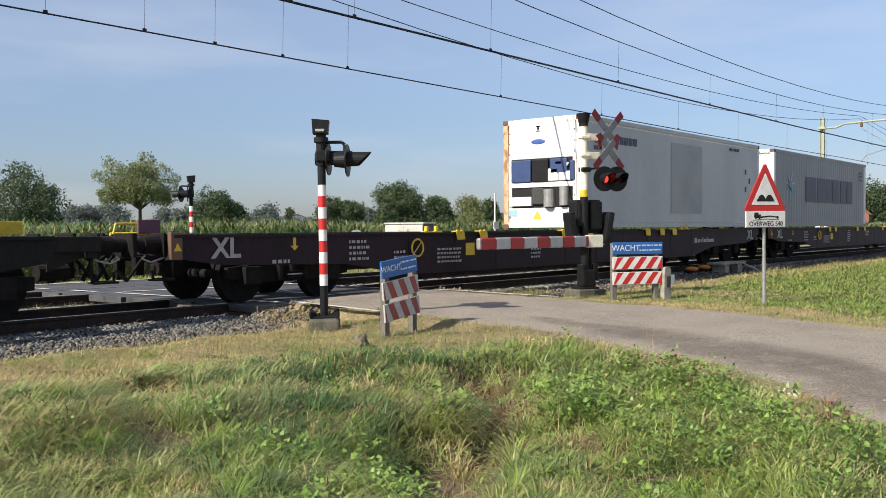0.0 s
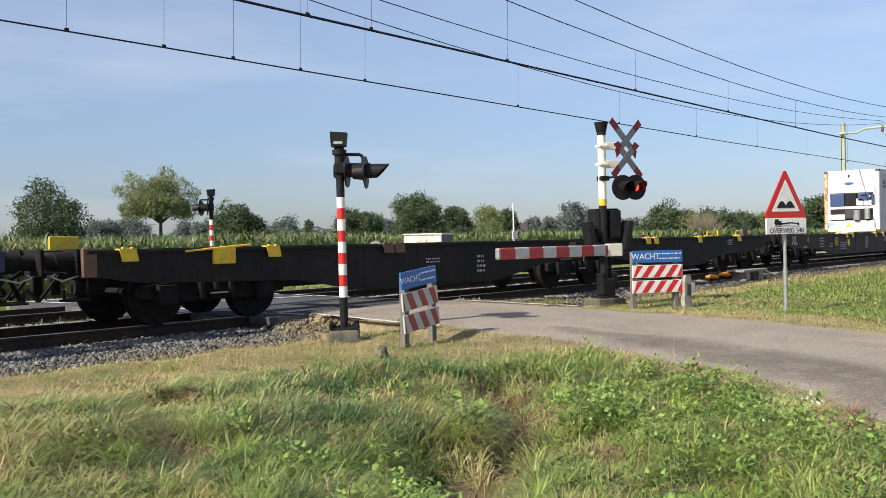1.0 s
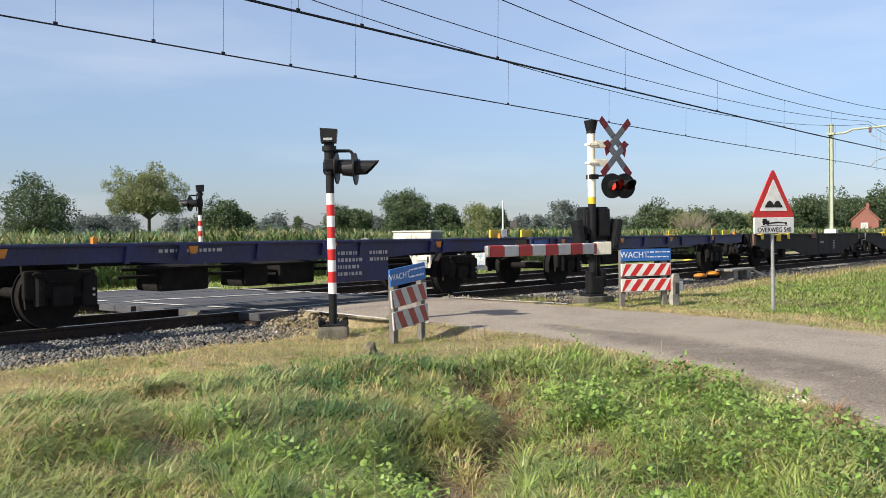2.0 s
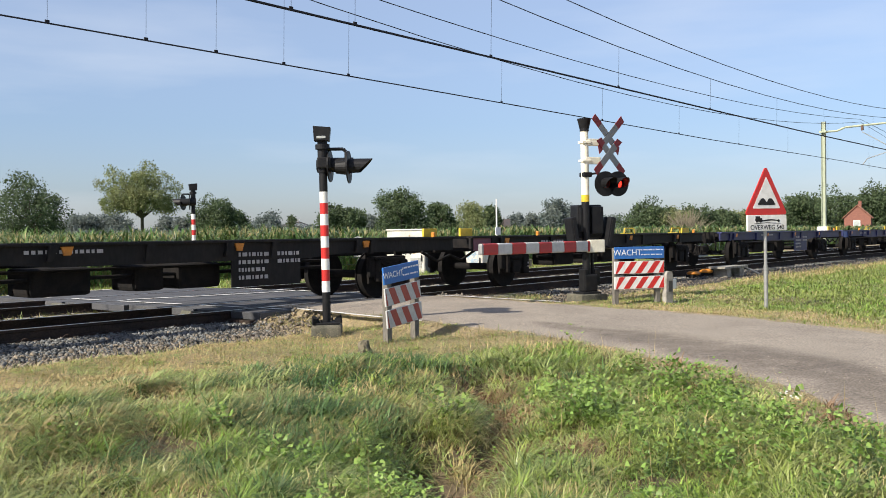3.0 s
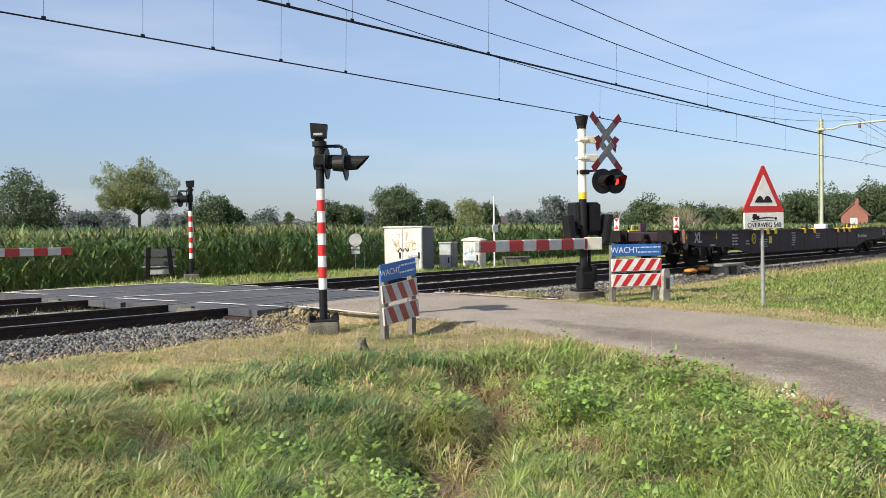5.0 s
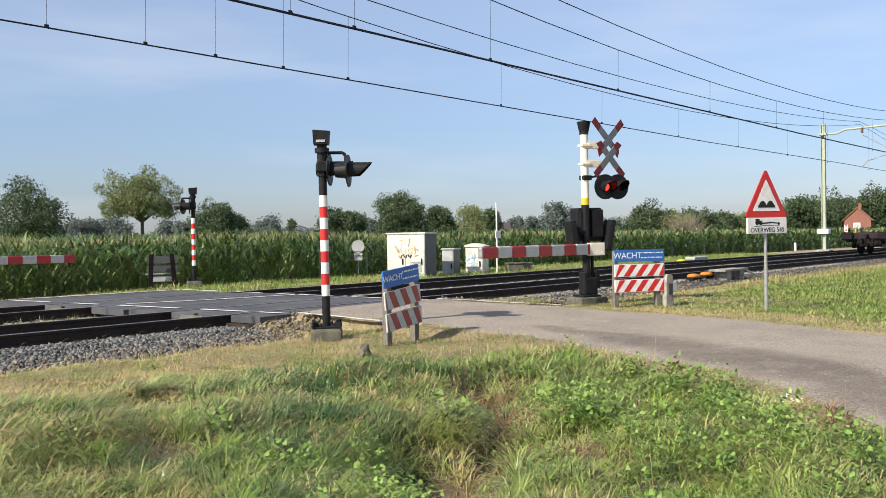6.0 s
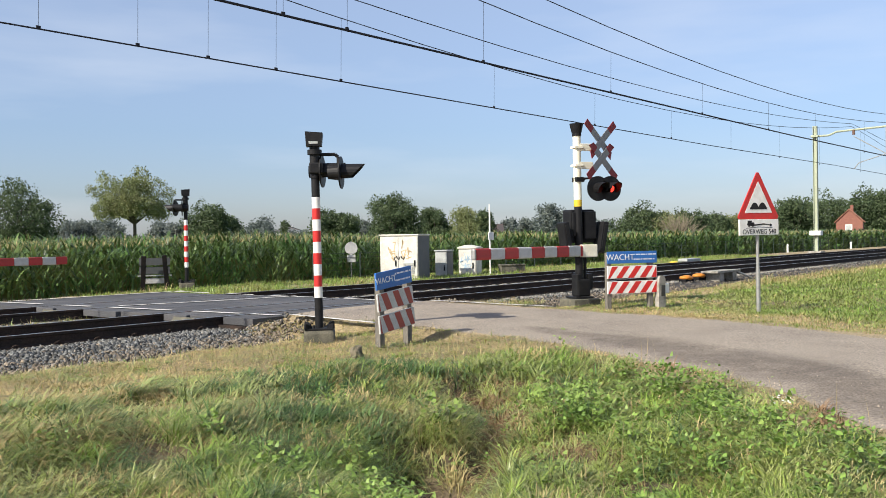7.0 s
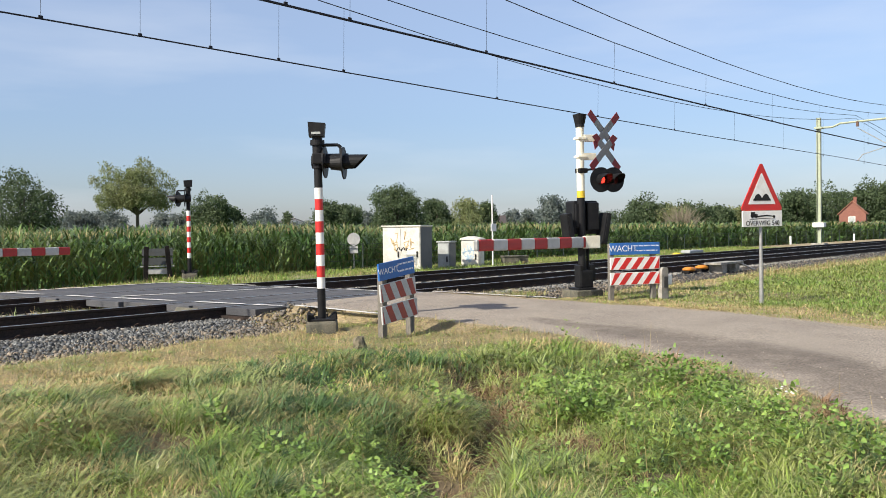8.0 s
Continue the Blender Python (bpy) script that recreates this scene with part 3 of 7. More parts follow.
def build_overhead():
    def sag(z0, k, xc=33.0):
        return lambda x: z0 + k * ((x - xc + 31.5) % 63 - 31.5) ** 2
    near = (thing("overhead_line", pose(0, TRACK_NEAR, 0), "dark contact wire with droppers under a sagging carrier wire", "overhead line", "overhead lines of the two tracks"), 5.5, sag(6.57, 0.00173), 0.026)
    far = (thing("overhead_line", pose(0, TRACK_FAR, 0), "dark contact wire with droppers under a sagging carrier wire", "overhead line", "overhead lines of the two tracks"), 5.4, sag(6.58, 0.0018), 0.017)
    xs = [-40 + 4 * i for i in range(70)]
    for line, zc, mess, r in (near, far):
        bm = B()
        tube(bm, [(-60, 0, zc), (40, 0, zc), (60, 0, zc + 0.12), (300, 0, zc + 0.12)], r)
        part("contact_wire", bm, "wire", line)
        bm = B()
        tube(bm, [(x, 0, mess(x)) for x in xs], 0.013, 5)
        part("carrier_wire", bm, "wire", line)
    drops_near = [4.4, 8.6, 11.37, 13.06, 17.68, 24.0, 30.6, 37.2, 43.3, 51.6, 58, 66, 74]
    drops_far = [5.5, 8.61, 10.75, 12.53, 14.51, 16.7, 23.5, 29.9, 36.45, 43.1, 50, 57, 66, 74]
    for (line, zc, mess, r), xs2 in ((near, drops_near), (far, drops_far)):
        for x in xs2:
            bm = B()
            tube(bm, [(x + 0.05, 0, mess(x)), (x, 0, zc)], 0.0045, 5)
            part("dropper", bm, "wire", line)
            bm = B()
            box(bm, (x, 0, zc + 0.03), (0.09, 0.03, 0.07), 0.008)
            part("dropper_clamp", bm, "wire", line)
    for y, z0, k, xc in ((TRACK_FAR, 7.34, 0.0012, 33.0), (TRACK_NEAR, 7.22, 0.0017, 35.0)):
        f = sag(z0, k, xc)
        bm = B()
        tube(bm, [(x, y, f(x)) for x in xs], 0.014, 5)
        tagged(part("feeder_wire", bm, "wire"), "thin dark feeder wire hung between masts", "wire", "feeder wires")


build_overhead()


def build_mast():
    mast = thing("catenary_mast", pose(64.5, 19.55, -0.2), "pale green-grey steel catenary mast with a long cross arm", "mast")
    bm = B()
    for s in (-1, 1):
        box(bm, (0, s * 0.12, 4.4), (0.24, 0.03, 8.8), 0.006)
    box(bm, (0, 0, 4.4), (0.03, 0.24, 8.8))
    part("column", bm, "mast", mast)
    bm = B()
    box(bm, (0, 0, 0.1), (0.9, 0.9, 0.2), 0.03)
    part("foot", bm, "concrete", mast)
    bm = B()
    box(bm, (0, 0, 1.45), (0.6, 0.75, 0.32), 0.03)
    part("collar", bm, "white", mast, "white wrapped collar round the mast")
    bm = B()
    tube(bm, [(0, 0, 8.1), (0, -0.9, 8.1), (0, -1.4, 8.3), (0, -10.2, 8.55)], 0.07, 8)
    box(bm, (0, 0, 8.1), (0.4, 0.5, 0.14), 0.02)
    part("cross_arm", bm, "mast", mast)
    for y, zc in ((-2.6, 5.7), (-6.4, 5.75)):
        bm = B()
        tube(bm, [(0, y - 1.9, 8.3), (0, y - 1.9, 6.6), (0, y - 0.2, 6.1), (0, y + 0.1, zc)], 0.03, 6)
        tube(bm, [(0, y - 1.9, 6.6), (0, y + 0.1, 7.9)], 0.03, 6)
        part("registration_arm", bm, "galv", mast)
        bm = B()
        cyl(bm, (0, y + 0.1, 8.35), (0, y + 0.1, 8.0), 0.09, n=10)
        part("insulator", bm, "brown_plate", mast)


build_mast()


# ---- crossing furniture ----
FACE = pose(0, 0, 0, 0, 0, -5)


def lamp_unit(parent, m, n_lamps=1):
    """A round black backboard with a hooded lens; it faces along -y of m."""
    bm = B()
    cyl(bm, (0, 0.0, 0), (0, 0.02, 0), 0.235, n=28)
    board = part("backboard", bm, "black", parent, m=m)
    bm = B()
    cyl(bm, (0, 0.02, 0), (0, 0.2, 0), 0.115, 0.09, n=20)
    part("housing", bm, "black", board)
    bm = B()
    k = 14
    outer = []
    for i in range(k + 1):
        a = radians(-40 + 260 * i / k)
        cut = 0.10 + 0.24 * (0.5 + 0.5 * math.sin(a))
        outer.append((Vector((0.125 * math.cos(a), 0, 0.125 * math.sin(a))), Vector((0.118 * math.cos(a), -cut, 0.118 * math.sin(a)))))
    top = [[bm.verts.new(p), bm.verts.new(q)] for p, q in outer]
    low = [[bm.verts.new(p * 0.95), bm.verts.new(q * Vector((1, 1, 1)) * 0.985)] for p, q in outer]
    for i in range(k):
        bm.faces.new((top[i][0], top[i + 1][0], top[i + 1][1], top[i][1]))
        bm.faces.new((low[i][0], low[i][1], low[i + 1][1], low[i + 1][0]))
        bm.faces.new((top[i][1], top[i + 1][1], low[i + 1][1], low[i][1]))
    part("hood", bm, "black", board)
    bm = B()
    cyl(bm, (0, -0.012, 0), (0, 0.0, 0), 0.10, n=24)
    part("lens", bm, "lens", board, "dark red round lens")
    return board


def banded_pole(post, r, z0, bands, label_red="red"):
    z = z0
    for mat, h in bands:
        bm = B()
        cyl(bm, (0, 0, z), (0, 0, z + h), r, n=20)
        part("pole_band", bm, mat, post, smooth=False)
        z += h
    return z


def warning_post(m, lamps, label):
    post = thing("warning_light_post", m, label, "warning light", "warning light posts at the crossing")
    bm = B()
    box(bm, (0, 0, 0.02), (0.44, 0.44, 0.28), 0.05)
    part("concrete_base", bm, "dark_concrete", post, "mossy concrete base block")
    bm = B()
    box(bm, (0, 0, 0.17), (0.40, 0.40, 0.03), 0.008)
    for a in (0, 90, 180, 270):
        q = pose(0, 0, 0, 0, 0, a + 45)
        prism(bm, [(0.14, 0.18), (0.30, 0.18), (0.29, 0.26), (0.24, 0.25)], 0.03, q)
        cyl(bm, q @ Vector((0.15, 0.05, 0.18)), q @ Vector((0.15, 0.05, 0.23)), 0.018, n=6)
    part("base_plate", bm, "black", post)
    bands = [("black", 0.44)] + [("white" if i % 2 == 0 else "red", 0.163) for i in range(9)] + [("black", 0.72)]
    z = banded_pole(post, 0.060, 0.18, bands)
    bm = B()
    cyl(bm, (0, 0, z - 0.44), (0, 0, z + 0.02), 0.074, n=20)
    cyl(bm, (0, 0, z - 0.36), (0, 0, z - 0.26), 0.096, n=20)
    cyl(bm, (0, 0, z - 0.10), (0, 0, z - 0.03), 0.105, n=20)
    box(bm, (0.02, 0, z - 0.30), (0.2, 0.2, 0.16), 0.02)
    part("collar", bm, "black", post)
    bm = B()
    prism(bm, [(-0.115, z + 0.02), (0.105, z + 0.02), (0.125, z + 0.21), (-0.125, z + 0.23)], 0.24, pose(0, -0.12, 0))
    part("bell_housing", bm, "black", post, "black box on top of the post")
    bm = B()
    box(bm, (-0.01, -0.124, z + 0.065), (0.13, 0.006, 0.035), 0.002)
    part("housing_label", bm, "cabinet_grey", post, "pale worn label")
    bm = B()
    tube(bm, [(0.05, 0, z - 0.10), (0.30, 0, z - 0.10), (0.34, 0, z - 0.14), (0.34, 0, z - 0.28)], 0.024, 8)
    tube(bm, [(0.0, 0.0, z - 0.36), (0.42, -0.02, z - 0.36)], 0.03, 8)
    part("lamp_bracket", bm, "black", post)
    for dx, dy, dz, turn in lamps:
        lamp_unit(post, pose(dx, dy, z - 0.36 + dz, 0, 0, turn))
    return post


# the local x axis of the near post points across the view, towards the approach road
warning_post(pose(9.06, 9.77, -0.22, 0, -0.6, -46), [(0.11, 0.10, 0.02, 82), (0.39, -0.10, -0.015, 82)], "red and white banded post with two black hooded warning lamps")
warning_post(pose(16.6, 23.85, -0.14, 0, 0, 150), [(0.12, 0.10, 0.0, 82), (0.30, -0.10, 0.0, 62)], "red and white banded post with black lamps before the maize")


def barrier_post(m):
    post = thing("barrier_post", m, "white and black barrier post with crossbuck, red lamps and lowered boom", "level crossing barrier")
    bm = B()
    box(bm, (0.0, 0.0, -0.02), (0.62, 0.62, 0.2), 0.02)
    part("concrete_base", bm, "dark_concrete", post)
    bm = B()
    box(bm, (0, 0, 0.10), (0.42, 0.42, 0.05), 0.01)
    box(bm, (0.04, 0, 0.30), (0.30, 0.26, 0.36), 0.03)
    box(bm, (-0.08, 0, 0.36), (0.08, 0.24, 0.46), 0.02)
    box(bm, (0.24, 0.05, 0.42), (0.12, 0.20, 0.34), 0.02)
    cyl(bm, (0, 0, 0.1), (0, 0, 1.99), 0.082, n=20)
    cyl(bm, (0.14, 0, 0.5), (0.14, 0, 1.2), 0.035, n=10)
    part("lower_column", bm, "black", post)
    bm = B()
    cyl(bm, (0, 0, 2.13), (0, 0, 3.45), 0.082, n=24)
    part("pole", bm, "cream", post)
    bm = B()
    cyl(bm, (0, 0, 1.99), (0, 0, 2.13), 0.0835, n=24)
    part("yellow_band", bm, "yellow", post)
    bm = B()
    cyl(bm, (0, 0, 3.45), (0, 0, 3.51), 0.095, n=20)
    cyl(bm, (0, 0, 3.51), (0, 0, 3.71), 0.10, 0.145, n=20)
    part("bell", bm, "black", post, "black bell cup on the pole top")
    # drive housing and counterweights
    bm = B()
    box(bm, (0.13, 0.20, 1.58), (0.58, 0.34, 0.70), 0.04)
    box(bm, (0.27, 0.0, 1.60), (0.28, 0.08, 0.58), 0.02)
    box(bm, (0.36, -0.05, 1.80), (0.06, 0.03, 0.08), 0.006)
    box(bm, (-0.06, 0.0, 1.62), (0.16, 0.06, 0.5), 0.02)
    part("drive_housing", bm, "black", post)
    for x, lean in ((-0.33, -8), (0.53, 11)):
        bm = B()
        box(bm, (0, 0, 0), (0.13, 0.30, 0.66), 0.02)
        box(bm, (0, -0.16, 0.02), (0.07, 0.02, 0.5), 0.006)
        part("counterweight", bm, "black", post, m=pose(x, 0.0, 1.34, 0, lean, 0))
    bm = B()
    box(bm, (0.10, -0.22, 1.07), (0.36, 0.12, 0.26), 0.015)
    part("boom_bracket", bm, "cream", post, "cream-white boom clamp")
    boom_m = pose(-0.06, -0.22, 1.07, 0, 0.4, 24)
    x = 0.0
    widths = [0.10] + [0.405] * 8 + [0.06]
    for i, w in enumerate(widths):
        bm = B()
        box(bm, (x - w / 2, 0, 0), (w - 0.001, 0.10, 0.225 - 0.002 * i), 0.03)
        part("boom_section", bm, "boom_red" if i % 2 == 0 and i < 9 else "grey_white" if i < 9 else "galv", post, m=boom_m)
        x -= w
    # crossbuck on two brackets
    for z in (3.22, 2.84):
        bm = B()
        box(bm, (0.17, -0.06, z), (0.34, 0.04, 0.15), 0.01)
        box(bm, (0, 0, z), (0.20, 0.20, 0.05), 0.008)
        part("sign_bracket", bm, "cream", post)
    for j, (zc, yo) in enumerate(((3.33, -0.13), (2.985, -0.13))):
        for k, a in enumerate((41, -41)):
            q = pose(0.50, yo - 0.014 * k - 0.028 * j, zc, 0, 0, 18) @ pose(0, 0, 0, 0, a, 0)
            # the arm that points away from the other cross is long, the inner one is cut short
            out = (1 if k == 0 else -1) * (-1 if j == 0 else 1)
            bm = B()
            box(bm, (out * 0.05, 0, 0), (0.60, 0.012, 0.15))
            bar = part("cross_bar", bm, "bar_grey", post, "white bar with its shade painted grey", m=q)
            for s in (-1, 1):
                x0, x1, x2 = (0.35, 0.61, 0.61) if s == out else (0.25, 0.47, 0.40)
                cut = s * (1 if k == 0 else -1)
                bm = B()
                prism(bm, [(s * x0, -0.075), (s * x1, -0.075), (s * x2, 0.075), (s * x0, 0.075)] if cut * (1 if j == 0 else -1) > 0 else [(s * x0, -0.075), (s * x2, -0.075), (s * x1, 0.075), (s * x0, 0.075)], 0.012, pose(0, -0.006, 0))
                part("red_tip", bm, "dull_red", bar)
    # twin red lamps
    bm = B()
    tube(bm, [(0.0, -0.05, 2.55), (0.25, -0.05, 2.58), (0.50, -0.03, 2.58)], 0.022, 8)
    box(bm, (0.02, 0, 2.55), (0.2, 0.2, 0.10), 0.02)
    part("lamp_bracket", bm, "black", post)
    for x in (0.44, 0.74):
        board = lamp_unit(post, pose(x, -0.10, 2.36))
        bm = B()
        cyl(bm, (0, 0.003, 0), (0, 0.022, 0), 0.262, n=30)
        part("rim", bm, "black", board)
    bm = B()
    cyl(bm, (0, -0.006, 0), (0, 0, 0), 0.075, n=24)
    glow = part("lit_lens", bm, "glow", post, "glowing red lens")
    return post, glow


BARRIER, LIT_LENS = barrier_post(pose(16.35, 9.72, -0.13, 0, -0.4, -28))


def far_boom():
    boom = thing("barrier_boom", pose(12.0, 22.5, 0.83), "lowered red and white barrier boom across the far lane", "barrier boom")
    x = 0.0
    for i in range(16):
        w = 0.36 if i else 0.30
        bm = B()
        box(bm, (x - w / 2, 0, 0), (w - 0.001, 0.10, 0.20), 0.02)
        part("boom_section", bm, "boom_red" if i % 2 == 0 else "grey_white", boom)
        x -= w
    bm = B()
    box(bm, (x - 0.2, 0.1, -0.4), (0.4, 0.4, 1.4), 0.03)
    part("boom_stand", bm, "black", boom)


far_boom()


def warning_board(m, width, faded, label, slope=0.0):
    """Two grey posts with a blue notice over two striped boards; it faces along -y of m."""
    t = thing("warning_board", m, label, "warning sign", "notice boards beside the crossing")
    top = 1.04 if faded else 1.14
    for x in (0.05, width - 0.12):
        bm = B()
        box(bm, (x, 0.06, top / 2 - 0.12), (0.10, 0.09, top + 0.22), 0.012)
        part("post", bm, "wood", t)
    bm = B()
    box(bm, (width / 2, 0, top - 0.11), (width, 0.03, 0.235), 0.006)
    tilt = pose(0, 0, 0, 0, -slope, 0)
    notice = part("notice_panel", bm, "blue", t, "blue enamel notice panel", m=tilt)
    words("notice_text", "WACHT", 0.150 * width, "text", notice, pose(width * 0.255, -0.019, top - 0.11, 90), "white capital letters")
    for k, z in enumerate((0.055, -0.04)):
        for i in range(9):
            w = (0.03, 0.055, 0.04, 0.062, 0.035)[(i + 2 * k) % 5] * width
            bm = B()
            box(bm, (width * (0.53 + 0.050 * i) + w / 2 - 0.01, -0.017, top - 0.11 + z), (w * 0.8, 0.003, 0.022))
            part("text_bar", bm, "text", notice)
    for z in (top - 0.40, top - 0.70):
        bm = B()
        box(bm, (width / 2, 0, z), (width, 0.028, 0.245), 0.006)
        board = part("striped_board", bm, "grey_white" if faded else "white", t, m=tilt)
        s = -0.08
        pitch = width / (3.1 if faded else 4.2)
        while s < width:
            a, b = s, s + pitch * 0.5
            sh = (-0.10 if faded else 0.18)
            pts = [(a, z - 0.115), (b, z - 0.115), (b + sh, z + 0.115), (a + sh, z + 0.115)]
            pts = [(min(max(x, 0.012), width - 0.012), zz) for x, zz in pts]
            if pts[1][0] - pts[0][0] > 0.01 or pts[2][0] - pts[3][0] > 0.01:
                bm = B()
                prism(bm, pts, 0.003, pose(0, -0.0165, 0))
                bmesh.ops.remove_doubles(bm, verts=bm.verts, dist=0.0005)
                part("red_stripe", bm, "faded_red" if faded else "red", board)
            s += pitch
    return t


warning_board(pose(8.87, 8.36, -0.26, 0, 0, 4), 0.78, True, "leaning blue notice over two faded striped boards on grey posts", 6.0)
warning_board(pose(15.72, 8.72, -0.22, 0, 0, -31), 1.12, False, "blue notice over two red and white striped boards on posts")


def board_back():
    t = thing("warning_board", pose(16.1, 24.8, -0.27, 0, 0, 150), "back of a dark notice board on two posts before maize", "warning sign", "notice boards beside the crossing")
    for x, lean in ((-0.37, 5), (0.37, 5)):
        bm = B()
        box(bm, (x, 0.02, 0.5), (0.14, 0.10, 1.24), 0.012, pose(0, 0, 0, -7, lean * (1 if x < 0 else -0.4), 0))
        part("post", bm, "grime", t, "dark weathered post")
    for z in (0.94, 0.66, 0.34):
        bm = B()
        box(bm, (0, -0.09 + 0.1 * (z - 0.6), z), (0.92 if z > 0.5 else 0.60, 0.03, 0.23 if z > 0.5 else 0.17), 0.006)
        part("board", bm, "board_grey" if z > 0.5 else "grey_white", t)
    bm = B()
    box(bm, (0.0, -0.075, 0.50), (1.02, 0.02, 0.035), 0.004)
    part("rail", bm, "cabinet_grey", t, "pale rail between the boards")
    for i in range(2):
        bm = B()
        prism(bm, [(-0.29 + 0.28 * i, 0.26), (-0.13 + 0.28 * i, 0.26), (-0.01 + 0.28 * i, 0.42), (-0.17 + 0.28 * i, 0.42)], 0.004, pose(0, -0.175, 0))
        part("red_stripe", bm, "faded_red", t, m=pose(0, 0.04, 0, 0, 0, 0))


board_back()


def triangle_sign():
    t = thing("road_sign", pose(16.6, 6.04, -0.2, 0, -0.5, -25), "red-edged triangular bump warning sign with a plate on a post", "road sign")
    bm = B()
    cyl(bm, (0, 0.04, -0.1), (0, 0.04, 1.7), 0.03, n=14)
    cyl(bm, (0, 0.04, -0.1), (0, 0.04, 0.78), 0.038, n=14)
    part("post", bm, "galv", t)

    def tri(side, z0, r=0.04):
        pts, k = [], 5
        h = side * 0.866
        for cx, cz, a0 in ((side / 2, z0, -90), (0, z0 + h, 30), (-side / 2, z0, 150)):
            px, pz = cx * (1 - 2.2 * r / side), z0 + h / 3 + (cz - z0 - h / 3) * (1 - 2.2 * r / side)
            pts += [(px + r * math.cos(radians(a0 + 120 * i / k)), pz + r * math.sin(radians(a0 + 120 * i / k))) for i in range(k + 1)]
        return pts
    bm = B()
    prism(bm, tri(0.99, 1.72), 0.022)
    plate = part("sign_plate", bm, "red", t, "red border of the triangle")
    bm = B()
    prism(bm, tri(0.66, 1.825, 0.012), 0.003, pose(0, -0.004, 0))
    face = part("white_face", bm, "white", plate)
    bm = B()
    hump = [(-0.19 + 0.38 * i / 24, 1.925 + 0.085 * abs(math.sin(math.pi * i / 12)) ** 0.8) for i in range(25)]
    prism(bm, [(-0.21, 1.885)] + [(-0.21, 1.915)] + hump + [(0.21, 1.915), (0.21, 1.885)], 0.003, pose(0, -0.008, 0))
    part("bump_symbol", bm, "ink", face)
    bm = B()
    box(bm, (0, 0.0, 1.555), (0.96, 0.03, 0.29), 0.006)
    plate2 = part("lower_plate", bm, "white", t, "white supplementary plate")
    words("plate_text", "OVERWEG 540", 0.125, "ink", plate2, pose(0, -0.017, 1.47, 90), "small black capitals")
    bm = B()
    prism(bm, [(-0.30, 1.60), (-0.18, 1.575), (0.10, 1.60), (0.30, 1.585), (0.30, 1.60), (0.10, 1.625), (-0.16, 1.605), (-0.29, 1.63)], 0.003, pose(0, -0.018, 0))
    box(bm, (-0.235, -0.0165, 1.645), (0.10, 0.003, 0.07))
    box(bm, (-0.16, -0.0165, 1.628), (0.07, 0.003, 0.035))
    for x in (-0.25, -0.16, 0.28):
        cyl(bm, (x, -0.018, 1.59), (x, -0.015, 1.59), 0.028, n=12)
    prism(bm, [(-0.32, 1.535), (-0.02, 1.555), (0.32, 1.54), (0.32, 1.548), (-0.02, 1.565), (-0.32, 1.545)], 0.003, pose(0, -0.018, 0))
    part("truck_symbol", bm, "ink", plate2)


triangle_sign()


